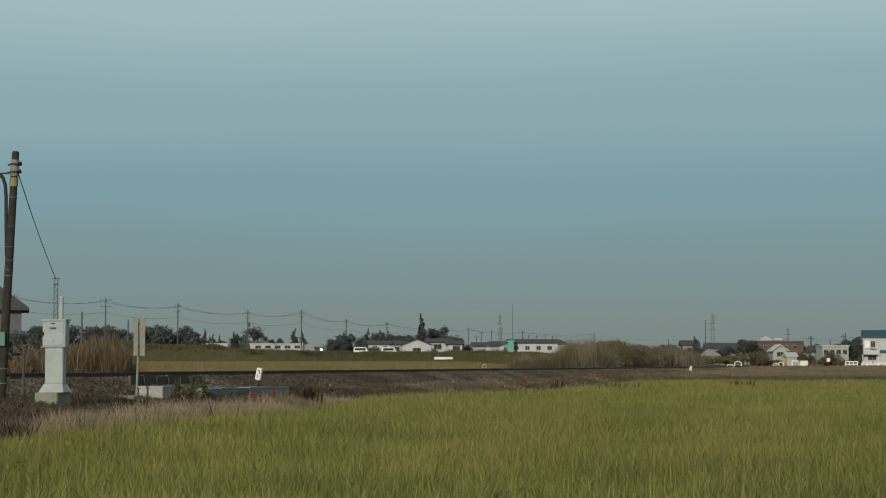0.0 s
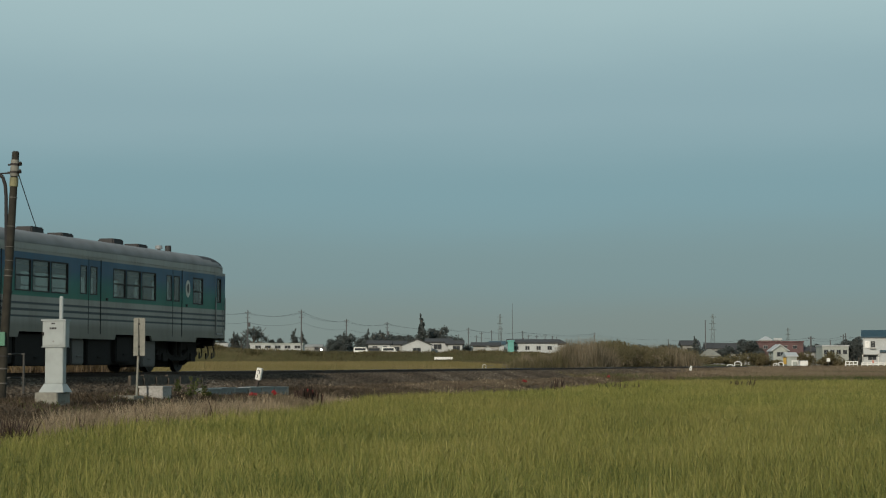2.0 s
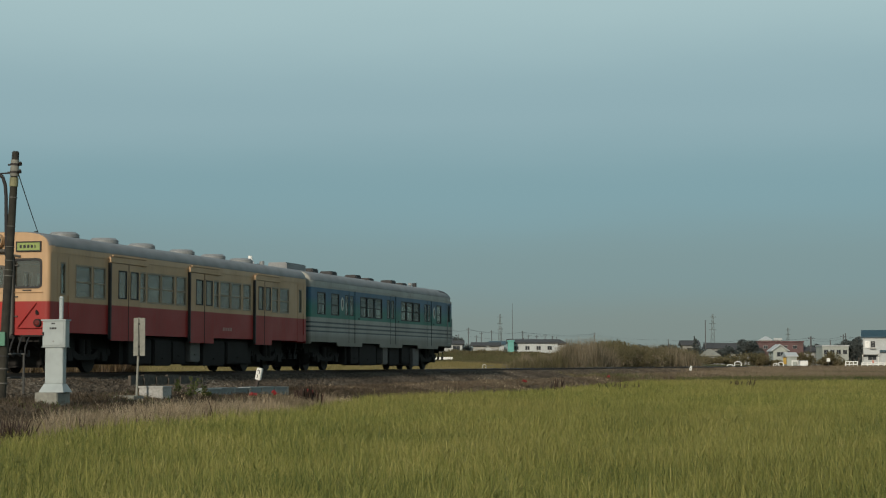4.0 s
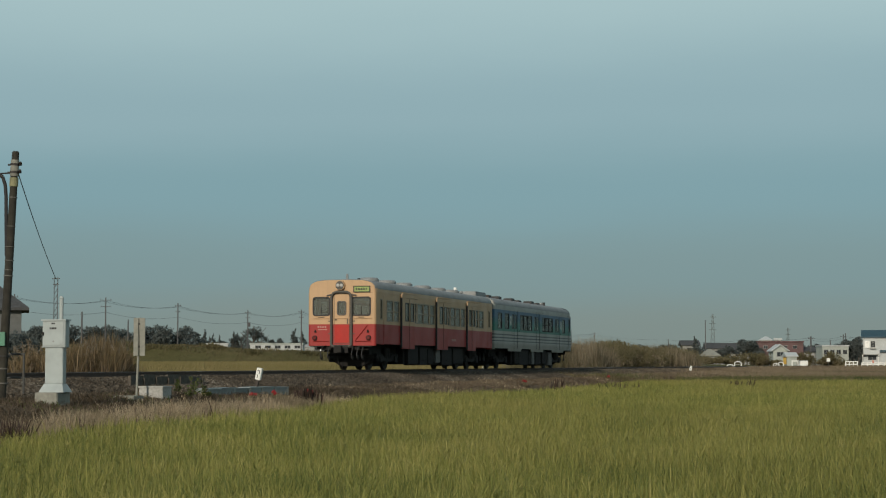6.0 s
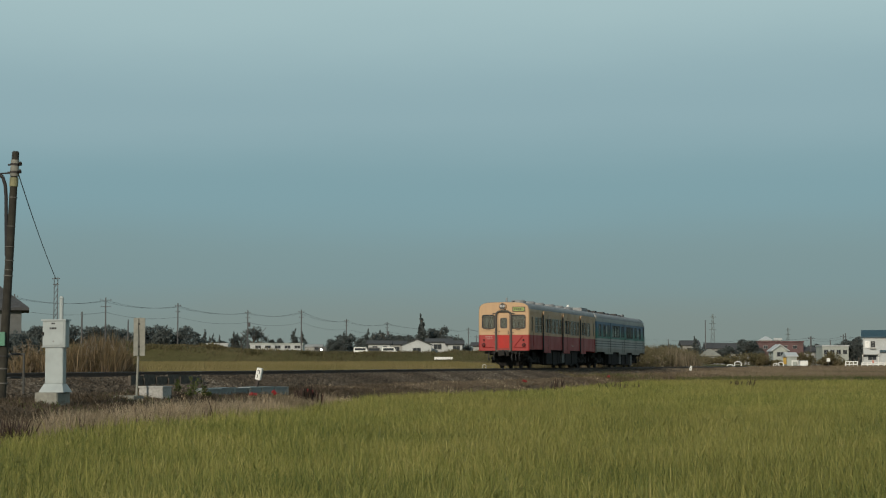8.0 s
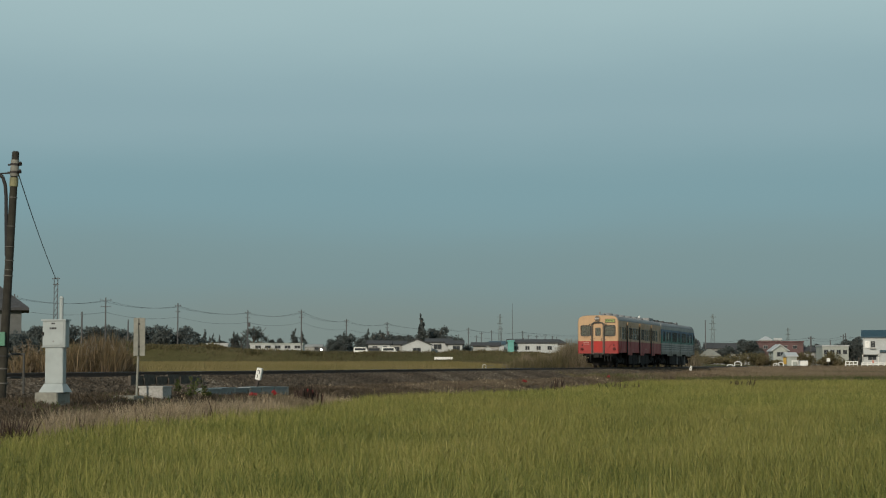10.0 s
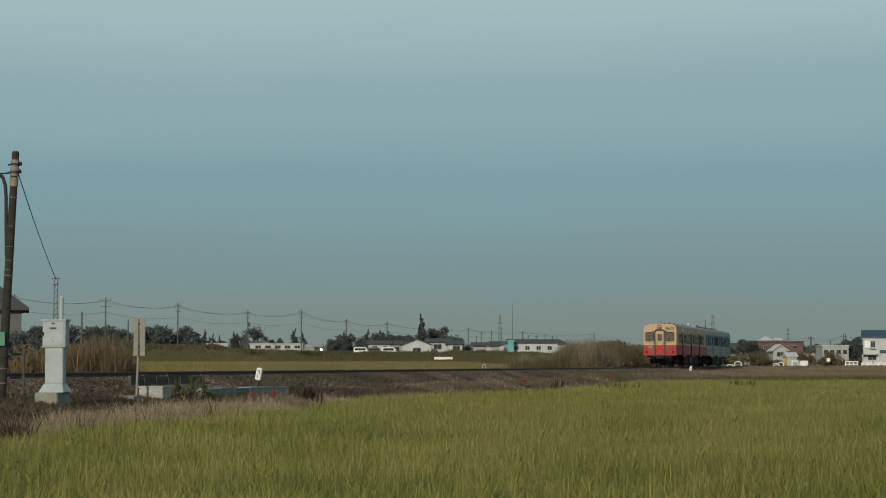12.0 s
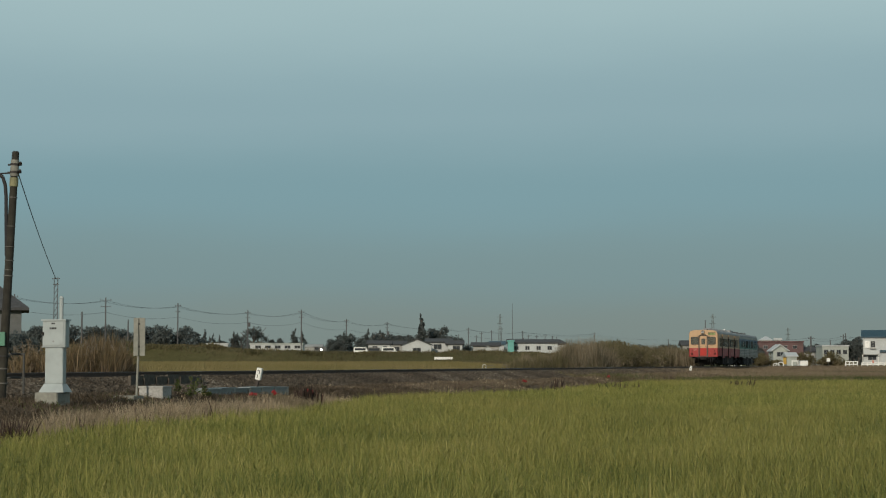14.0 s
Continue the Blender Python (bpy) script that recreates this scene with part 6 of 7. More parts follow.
def tree(x, y, z, h, w, kind, seed, mat=None, label=""):
    rng = random.Random(seed)
    root = tagged(new("tree"), label or {"broad": "dark round-crowned broadleaf tree far off", "conifer": "dark narrow conifer far off", "bare": "thin-leaved tree with visible branches far off"}[kind], "tree", "far trees")
    root.location = (x, y, z)
    bm = bmesh.new()
    rod(bm, (0, 0, -0.5), (0, 0, h * (0.5 if kind == "broad" else 0.92)), h * 0.025, h * 0.010, 7)
    for _ in range(9 if kind == "bare" else 5):
        t = rng.uniform(0.3, 0.6)
        a = rng.uniform(0, math.tau)
        if kind != "conifer":
            rod(bm, (0, 0, h * t), (w * 0.8 * math.cos(a), w * 0.8 * math.sin(a), h * rng.uniform(0.7, 0.95)), h * 0.012, h * 0.004, 5)
    part("trunk", bm, M_TWIG, root)
    blobs = []
    if kind == "conifer":
        for i in range(9):
            t = 0.18 + 0.8 * i / 8
            r = w * (1.05 - t) * rng.uniform(0.7, 1.2)
            blobs.append((rng.uniform(-0.15, 0.15) * w, rng.uniform(-0.2, 0.2) * w, h * t, r, r, h * 0.07))
        n = 1900
    else:
        for _ in range(11 if kind == "broad" else 8):
            a, r = rng.uniform(0, math.tau), rng.uniform(0.2, 0.75) * w
            blobs.append((r * math.cos(a), r * math.sin(a), h * (rng.uniform(0.42, 0.86) if kind == "broad" else rng.uniform(0.62, 0.90)), w * rng.uniform(0.25, 0.42), w * 0.35, h * rng.uniform(0.09, 0.15) * (1 if kind == "broad" else 0.7)))
        n = 3600 if kind == "broad" else 1300
    lc = leaf_cloud("crown", blobs, n, h * (0.03 if kind != "bare" else 0.021), mat or M_HAZELEAF, rng.randrange(9999))
    lc.parent = root


TREES = (
    (-56.43, 450, 3.6, 1.1, "conifer"), (-55.95, 455, 3.4, 1.0, "conifer"), (-54.01, 455, 3.2, 1.6, "broad"), (-48.95, 430, 3.0, 1.2, "conifer"), (-47.90, 430, 3.6, 1.6, "bare"), (-46.73, 430, 4.2, 1.8, "bare"),
    (-43.98, 430, 6.6, 2.9, "bare"), (-42.15, 430, 4.8, 1.8, "bare"), (-40.31, 440, 2.6, 1.4, "broad"), (-34.55, 430, 5.2, 1.6, "conifer"), (-32.59, 430, 4.4, 1.5, "conifer"),
    (-25.18, 440, 3.4, 2.0, "broad"), (-23.57, 440, 5.0, 1.9, "conifer"), (-19.58, 480, 6.0, 1.5, "conifer"), (-18.01, 485, 5.2, 2.0, "conifer"), (-16.41, 490, 5.8, 2.4, "conifer"), (-14.02, 490, 5.6, 2.6, "broad"),
    (-11.63, 490, 5.0, 2.6, "broad"), (-9.15, 485, 4.6, 2.4, "broad"), (-7.60, 480, 4.4, 2.2, "broad"), (-5.44, 470, 9.4, 1.7, "conifer"), (-3.51, 480, 6.4, 2.6, "broad"), (-1.75, 480, 7.0, 2.6, "broad"),
    (-0.15, 480, 5.6, 2.4, "broad"), (2.09, 490, 4.2, 2.2, "broad"), (51.87, 600, 3.6, 2.0, "broad"), (54.42, 600, 4.8, 2.2, "broad"), (56.25, 600, 4.6, 2.0, "broad"), (61.00, 600, 4.8, 2.4, "broad"), (62.83, 600, 4.6, 1.8, "broad"),
    (-57.87, 450, 5.4, 1.0, "conifer"), (-55.80, 450, 4.4, 0.6, "conifer"), (-54.29, 450, 4.1, 0.7, "conifer"), (-56.62, 450, 3.8, 0.6, "conifer"), (-48.48, 430, 4.6, 0.7, "conifer"), (-47.69, 430, 4.2, 0.7, "conifer"), (-38.52, 430, 3.4, 1.6, "broad"), (-66.23, 440, 4.9, 1.2, "conifer"), (-68.91, 440, 4.5, 1.2, "conifer"), (-62.3, 440, 5.2, 1.1, "conifer"),
    (54.42, 400, 4.6, 1.6, "conifer"), (68.78, 420, 5.0, 2.4, "broad"), (70.06, 420, 3.6, 2.0, "broad"), (88.60, 400, 5.0, 2.0, "broad"), (88.71, 402, 4.4, 1.4, "broad"), (88.49, 395, 4.4, 1.2, "broad"), (71.67, 425, 3.0, 1.5, "broad"), (86.79, 440, 2.6, 1.3, "bare"), (88.13, 440, 2.4, 1.3, "bare"), (69.31, 450, 3.4, 2.2, "broad"), (67.25, 450, 3.0, 2.0, "broad"),
)
for i, (x, y, h, w, kind) in enumerate(TREES):
    g = ground_at(x, y)
    tree(x, y, g, h + (4.4 if x < 40 else 2.8) - g, w * 1.3, kind, 100 + i)


def far_wood(name, x0, x1, y, top0, top1, seed):
    rng = random.Random(seed)
    blobs = []
    x = x0
    while x < x1:
        k = (x - x0) / (x1 - x0)
        top = (top0 + (top1 - top0) * k) * rng.uniform(0.72, 1.04)
        r = rng.uniform(1.2, 2.5)
        blobs.append((x, y + rng.uniform(-6, 6), top - r * 0.8, r, r, r * 0.85))
        blobs.append((x + rng.uniform(-1, 1), y, (top - r) * 0.5, r * 1.1, r, max(0.5, (top - r) * 0.5)))
        x += r * rng.uniform(0.4, 0.75)
    # woods take the grey-blue leaf colour with haze painted in
    ob = leaf_cloud(name, blobs, int(len(blobs) * (640 if x1 - x0 < 60 else 240)), 0.31 if x1 - x0 < 60 else 0.45, M_HAZELEAF, seed)
    tagged(ob, "dark line of woodland on the horizon", "woods", kind="stuff")


far_wood("far_woods", -96.39, -90.00, 420, 10.8, 10.2, 81)
far_wood("far_woods", -92.41, -70.42, 430, 10.3, 10.0, 82)
far_wood("far_woods", -72.32, -64.82, 440, 10.2, 10.9, 83)
far_wood("far_woods", -65.09, -55.98, 440, 10.8, 10.2, 84)
far_wood("far_woods", -30.29, -24.66, 500, 9.4, 9.4, 87)
far_wood("far_woods", -22.98, -8.69, 510, 9.9, 9.6, 88)
far_wood("far_woods", -5.28, 0.31, 510, 11.0, 10.8, 89)
far_wood("far_woods", 0.00, 6.52, 510, 9.6, 8.2, 90)
far_wood("far_woods", -66.16, -48.12, 520, 7.6, 7.8, 91)
far_wood("far_woods", -81.82, 24.72, 700, 8.0, 7.5, 85)
far_wood("far_woods", 26.30, 212.58, 900, 10.5, 11.5, 86)


# ---- poles and wires ----
def line_pole(x, y, top, arms, plain=False, half=0.6):
    root = tagged(new("power_pole"), "slim grey concrete power pole with crossarms" if arms else "slim bare grey concrete pole", "pole", "poles beyond the fields")
    root.location = (x, y, 0)
    bm = bmesh.new()
    rod(bm, (0, 0, 0.5), (0, 0, top), 0.15, 0.10, 10)
    part("shaft", bm, M_FARPOLE, root)
    for k in range(arms):
        bm = bmesh.new()
        z = top - 0.5 - 1.1 * k
        box(bm, -half + 0.15 * k, half - 0.15 * k, -0.04, 0.04, z, z + 0.08)
        for a in (-half + 0.1 + 0.15 * k, 0.0, half - 0.1 - 0.15 * k):
            rod(bm, (a, 0, z + 0.08), (a, 0, z + 0.3), 0.04, 0.03, 6)
        part("crossarm", bm, M_FARPOLE, root)
    if arms and not plain:
        bm = bmesh.new()
        rod(bm, (0.3, -0.1, top - 3.4), (0.3, -0.1, top - 2.5), 0.26, 0.26, 10)
        part("transformer", bm, M_FARPOLE, root)


LINE = ((-77.07, 300, 12.82), (-70.56, 305, 12.82), (-58.07, 319, 12.75), (-48.64, 340, 12.45), (-40.44, 384, 12.44), (-28.12, 368, 12.10), (-23.84, 458, 12.44), (-14.77, 490, 12.45), (0.97, 533, 12.27), (7.77, 567, 12.43), (27.47, 640, 12.85), (57.10, 700, 13.26))
for i, (x, y, top) in enumerate(LINE):
    line_pole(x, y, top + 0.3, 2, i % 3 != 1, 1.0 if i == 2 else 0.6)
for i, ((x0, y0, t0), (x1, y1, t1)) in enumerate(zip(LINE, LINE[1:])):
    for k, (off, drop) in enumerate(((-0.5, 0.3), (0.5, 0.3), (0.0, 2.2))):
        cable("overhead_wire", (x0 + off, y0, t0 - drop), (x1 + off, y1, t1 - drop), 0.7, 0.02, "thin dark overhead wire between power poles", 10)
for x, y, top, arms in ((-46.75, 240, 8.38, 0), (-50.95, 300, 8.79, 0), (15.71, 600, 12.51, 1), (11.59, 560, 11.27, 1), (66.52, 470, 12.72, 0), (86.32, 400, 8.02, 1), (87.25, 402, 8.30, 0), (28.50, 620, 11.37, 1),
                        (35.26, 640, 11.88, 1), (39.16, 640, 11.10, 0), (83.23, 420, 7.83, 1), (87.70, 420, 7.06, 0), (60.73, 500, 8.41, 0), (5.11, 600, 11.23, 0), (19.12, 610, 13.81, 2), (10.60, 590, 10.71, 1), (85.34, 430, 8.11, 1), (33.35, 660, 11.79, 1), (38.97, 660, 11.59, 1)):
    line_pole(x, y, top, arms, True)


for pts in (((70.68, 450, 7.46), (83.23, 420, 7.58), (86.32, 400, 7.66), (99.24, 390, 6.67)), ((70.68, 450, 6.91), (83.23, 420, 7.06), (87.25, 402, 7.32), (99.75, 392, 6.22)),
            ((27.47, 640, 12.26), (35.26, 640, 11.29), (57.10, 700, 12.63), (60.73, 500, 8.11), (70.68, 450, 7.18))):
    for p, q in zip(pts, pts[1:]):
        cable("overhead_wire", p, q, 0.5, 0.02, "thin dark overhead wire between power poles", 8)


def steel_tower(x, y, top, wide):
    root = tagged(new("transmission_tower"), "hazy lattice steel transmission tower on the horizon", "tower", "towers on the horizon")
    root.location = (x, y, 0)
    for sx in (-1, 1):
        bm = bmesh.new()
        rod(bm, (sx * wide, 0, 0), (sx * wide * 0.15, 0, top), 0.28, 0.18, 5)
        part("leg", bm, M_FARMAST, root)
    bm = bmesh.new()
    for i in range(9):
        z0, z1 = top * i / 9, top * (i + 1) / 9
        w0, w1 = wide * (1 - 0.85 * i / 9), wide * (1 - 0.85 * (i + 1) / 9)
        rod(bm, (-w0, 0, z0), (w1, 0, z1), 0.14, 0.14, 4)
        rod(bm, (w0, 0, z0), (-w1, 0, z1), 0.14, 0.14, 4)
    part("bracing", bm, M_FARMAST, root)
    for k in (0.7, 0.82, 0.94):
        bm = bmesh.new()
        rod(bm, (-wide * 1.1, 0, top * k), (wide * 1.1, 0, top * k), 0.18, 0.18, 4)
        part("crossarm", bm, M_FARMAST, root)


steel_tower(46.11, 1500, 42.13, 2.2)
steel_tower(218.25, 1500, 42.13, 2.6)
steel_tower(297.57, 1600, 33.13, 2.0)
bm = bmesh.new()
rod(bm, (26.21, 700, 0), (26.21, 700, 24.57), 0.16, 0.05, 6)
tagged(part("radio_mast", bm, M_FARPOLE), "very thin tall grey radio mast", "mast")


# ---- houses ----
def house(x, y, base, w, d, wall, rise, yaw=0.0, roof="gable", wall_mat=None, roof_mat=None, windows=(), label="", eave=0.5, ridge="x"):
    """A house with its front to -y. windows are (left, right, bottom, top) on the front wall."""
    root = tagged(new("house"), label or "white house with a dark tiled roof", "house")
    lift = ground_at(x, y) - 0.15 - base
    base, wall = base + lift, wall - lift
    windows = [(a0, a1, max(z0 - lift, 0.15), z1 - lift) for a0, a1, z0, z1 in windows if z1 - lift > 0.9]
    root.matrix_basis = pose(x, y, base, 0, 0, yaw)
    bm = bmesh.new()

    def front(a, z, dd):
        return (a, -d / 2 + dd, z)
    holed(bm, front, -w / 2, w / 2, 0, wall, list(windows), 0.15)
    box(bm, -w / 2, -w / 2 + 0.15, -d / 2 + 0.15, d / 2, 0, wall)
    box(bm, w / 2 - 0.15, w / 2, -d / 2 + 0.15, d / 2, 0, wall)
    box(bm, -w / 2 + 0.15, w / 2 - 0.15, d / 2 - 0.15, d / 2, 0, wall)
    if roof == "gable" and ridge == "y":
        for yy in (-d / 2, d / 2 - 0.15):
            loft(bm, [[(-w / 2, q, wall), (w / 2, q, wall), (0, q, wall + rise)] for q in (yy, yy + 0.15)])
    part("wall", bm, wall_mat or M_HOUSEWALL, root)
    bm = bmesh.new()
    W, D, t = w / 2 + eave, d / 2 + eave, 0.18
    if roof == "flat":
        box(bm, -w / 2 - 0.15, w / 2 + 0.15, -d / 2 - 0.15, d / 2 + 0.15, wall, wall + rise)
    elif ridge == "y":
        for sx in (-1, 1):
            loft(bm, [[(sx * W, q, wall - eave * rise / (w / 2)), (0, q, wall + rise), (0, q, wall + rise + t), (sx * W, q, wall - eave * rise / (w / 2) + t)] for q in (-D, D)])
    else:
        k = W - D * 0.95 if roof == "hip" else W
        k = max(k, 0.3)
        lo, hi = wall - 0.05, wall + rise
        v = [bm.verts.new(p) for p in ((-W, -D, lo), (W, -D, lo), (W, D, lo), (-W, D, lo), (-W, -D, lo + t), (W, -D, lo + t), (W, D, lo + t), (-W, D, lo + t), (-k, 0, hi + t), (k, 0, hi + t))]
        for f in ((3, 2, 1, 0), (0, 1, 5, 4), (1, 2, 6, 5), (2, 3, 7, 6), (3, 0, 4, 7), (4, 5, 9, 8), (6, 7, 8, 9), (5, 6, 9), (7, 4, 8)):
            bm.faces.new([v[i] for i in f])
    part("roof", bm, roof_mat or M_DARKROOF, root)
    for a0, a1, z0, z1 in windows:
        bm = bmesh.new()
        frame_ring(bm, front, a0, a1, z0, z1, 0.07, -0.03, 0.1)
        slab(bm, front, (a0 + a1) / 2 - 0.03, (a0 + a1) / 2 + 0.03, z0 + 0.07, z1 - 0.07, 0.0, 0.08)
        win = part("window", bm, M_WINFRAME, root)
        bm = bmesh.new()
        slab(bm, front, a0 + 0.07, a1 - 0.07, z0 + 0.07, z1 - 0.07, 0.05, 0.06)
        part("pane", bm, M_DARKPANE, win)
    return root


def windows_row(n, w, z0, z1, wide, shift=0.0):
    return [(-w / 2 + w * (i + 0.5) / n - wide / 2 + shift, -w / 2 + w * (i + 0.5) / n + wide / 2 + shift, z0, z1) for i in range(n)]


HB = 1.2
M_FARMWALL = worn("weathered_grey_mortar", (0.105, 0.11, 0.107), 0.9, vary=0.12, fine=3, coarse=0.5)
# farm house behind the pole, hip roof
farm = house(-31.2, 125, 1.0, 5.4, 6.0, 4.2, 2.2, 12.7, "hip", M_FARMWALL, M_DARKROOF, [(-0.5, 0.6, 2.0, 3.3)], "grey two-storey farmhouse with a dark hipped tile roof", 0.5)
bm = bmesh.new()
loft(bm, [[(a, -3.75, 1.95), (a, -3.75, 2.03), (a, -3.0, 2.35), (a, -3.0, 2.2)] for a in (-2.9, 2.8)])
part("pent_roof", bm, M_DARKROOF, farm, "dark tiled pent roof over the ground floor")
# long low white buildings behind the bank
house(-48.46, 400, HB, 4.7, 5, 4.6, 0.3, 0, "flat", M_HOUSEWALL, M_HOUSEWALL, windows_row(3, 4.4, 2.5, 3.2, 0.7), "low white flat-roofed shed behind the bank", 0.2)
house(-35.67, 400, HB, 11.2, 6, 4.55, 0.35, 0, "flat", M_HOUSEWALL, M_PALEWALL, windows_row(5, 10.5, 3.7, 4.4, 1.3, 0.3), "long low white flat-roofed building with dark windows", 0.2)
house(-29.40, 420, HB, 4.4, 6, 4.2, 0.5, 0, "gable", M_GREYWALL, M_GREYWALL, (), "small grey gabled shed behind the bank", 0.2)
house(-14.66, 430, HB, 5.0, 6, 5.0, 0.7, 0, "gable", M_HOUSEWALL, M_DARKROOF, [(-1.6, -0.4, 3.3, 4.6), (0.8, 1.8, 3.3, 4.6)], "low white house with a grey roof")
house(-11.11, 445, HB, 4.0, 6, 5.1, 0.7, 0, "gable", M_GREYWALL, M_DARKROOF, [(-0.8, 0.8, 3.3, 4.6)], "grey outbuilding with a dark roof")
house(-5.60, 400, HB, 6.2, 7, 4.5, 1.2, 0, "gable", M_HOUSEWALL, M_DARKROOF, [(-0.9, 0.9, 1.9, 3.9)], "white house with a low gable facing the railway", 0.4, "y")
house(-0.87, 410, HB, 5.2, 7, 5.2, 0.7, 0, "gable", M_HOUSEWALL, M_DARKROOF, [(-1.2, 0.6, 3.6, 4.8)], "white two-storey house with a dark roof")
house(2.59, 405, HB, 3.2, 6, 4.7, 0.7, 0, "gable", M_HOUSEWALL, M_DARKROOF, [(-0.5, 1.1, 3.0, 4.4)], "narrow white house with a dark roof")
house(9.95, 430, HB, 6.0, 6, 4.6, 0.7, 0, "gable", M_GREYWALL, M_DARKROOF, [(-1.8, -0.6, 1.8, 2.8)], "low grey house among trees")
house(26.70, 430, HB, 3.4, 6, 5.0, 1.0, 0, "hip", M_GREYWALL, M_DARKROOF, (), "grey house with a dark hipped roof behind the reeds", 0.4)
house(9.62, 400, HB, 2.2, 5, 3.4, 0.8, 0, "gable", M_HOUSEWALL, M_GREYWALL, [(-0.5, 0.5, 2.6, 3.2)], "small white gabled shed behind the bank", 0.25, "y")
house(12.86, 440, HB, 3.0, 6, 5.0, 0.7, 0, "gable", M_HOUSEWALL, M_BLUEROOF, (), "small house with a blue roof")
house(19.24, 400, HB, 10.5, 7, 4.9, 0.7, 0, "gable", M_HOUSEWALL, M_DARKROOF, windows_row(4, 9.5, 3.4, 4.3, 1.0), "long white building with a dark ridge roof", 0.3)
house(14.43, 395, HB, 1.3, 1.3, 5.2, 0.3, 0, "flat", M_TEAL, M_TEAL, (), "small teal sheet-metal hut on the white building", 0.1)
house(51.75, 360, 1.0, 3.4, 4.4, 2.2, 1.15, -8, "hip", M_GREYWALL, M_BOARD, [(-0.6, 0.6, 0.9, 1.9)], "small grey house with a pale hipped roof behind scrub", 0.4)
house(71.74, 480, HB, 7.5, 6, 4.4, 1.3, 0, "gable", M_GREYWALL, M_DARKROOF, windows_row(2, 6, 2.6, 3.8, 1.2), "grey house with a dark roof")
house(69.01, 520, HB, 4.5, 6, 5.6, 1.3, 0, "gable", M_GREYWALL, M_DARKROOF, [(-1, 1, 3.8, 5.0)], "grey two-storey house with a dark roof")
house(75.25, 470, HB, 6.0, 6, 4.0, 1.4, 0, "gable", M_GREYWALL, M_DARKROOF, [(-1.6, -0.4, 2.4, 3.6)], "brown-grey house with a dark roof")
house(77.35, 430, HB, 10.6, 9, 5.4, 0.3, 0, "flat", M_REDWALL, M_REDROOF, windows_row(4, 9.0, 3.9, 4.7, 1.0), "large red-brown hall with a flat roof", 0.2)
house(77.6, 446, HB, 2.9, 5, 6.1, 0.75, -10, "hip", M_PALEWALL, M_HOUSEWALL, (), "white hipped roof rising behind the red-brown hall", 0.2)
house(80.5, 446, HB, 1.7, 4, 6.2, 0.4, -10, "flat", M_GREYWALL, M_HOUSEWALL, [(-0.5, 0.5, 5.6, 6.1)], "small grey rooftop block behind the red-brown hall", 0.2)
house(63.18, 350, 1.1, 2.7, 5, 3.1, 0.95, 0, "gable", M_PALEWALL, M_HOUSEWALL, [(-0.7, 0.7, 1.9, 2.8)], "pale house with a gable to the front", 0.35, "y")
house(63.55, 340, 1.1, 1.8, 4, 1.9, 0.6, 0, "gable", M_PALEWALL, M_HOUSEWALL, (), "low pale lean-to beside the house", 0.25)
house(83.89, 400, HB, 5.6, 7, 4.2, 0.25, 0, "flat", M_PALEWALL, M_HOUSEWALL, windows_row(4, 5.4, 2.5, 3.5, 0.95), "pale two-storey house with a thin flat roof", 0.4)
house(84.81, 430, HB, 4.0, 6, 3.2, 1.0, 0, "gable", M_GREYWALL, M_DARKROOF, [(-0.6, 0.6, 1.4, 2.4)], "low grey house behind bushes")
home = house(90.9, 385, 1.1, 7.2, 6, 6.0, 1.4, -13, "gable", M_HOUSEWALL, M_BLUEROOF, [(-2.1, -1.15, 3.9, 5.3), (1.2, 2.4, 3.9, 5.3), (-2.7, -0.95, 1.3, 2.2), (1.0, 2.6, 0.9, 2.3)], "two-storey white house with a blue tiled roof", 0.4)
low = 1.1 - home.location.z
bm = bmesh.new()
box(bm, -3.3, -2.3, -3.25, -3.003, 3.85 + low, 5.3 + low)
bevelled(bm, 0.03)
part("shutter_box", bm, M_WHITE, home, "white storm-shutter box beside the window")
bm = bmesh.new()
box(bm, -2.25, -1.0, -3.4, -3.003, 3.62 + low, 3.85 + low)
part("window_ledge", bm, M_GREYWALL, home)
bm = bmesh.new()
box(bm, 0.0, 3.6, -4.0, -3.003, 0.0, 2.95 + low)
part("front_bay", bm, M_HOUSEWALL, home, "white projecting ground-floor bay")
bm = bmesh.new()
loft(bm, [[(a, -4.45, 2.9 + low), (a, -4.45, 3.02 + low), (a, -3.003, 3.4 + low), (a, -3.003, 3.2 + low)] for a in (-0.3, 4.0)])
part("bay_roof", bm, M_BLUEROOF, home, "blue tiled roof over the bay")
bm = bmesh.new()
box(bm, -3.85, -0.45, -4.1, -3.003, 2.42 + low, 2.52 + low)
part("porch_roof", bm, M_GREYWALL, home, "thin grey porch roof")
for a in (-3.7, -0.6):
    bm = bmesh.new()
    box(bm, a - 0.06, a + 0.06, -4.05, -3.93, 0.0, 2.42 + low)
    part("porch_post", bm, M_WHITE, home)
bm = bmesh.new()
for a in (-3.62, 3.62):
    rod(bm, (a, -3.06, 0.1), (a, -3.06, 5.9 + low), 0.05, 0.05, 6)
part("downpipe", bm, M_GREYWALL, home)


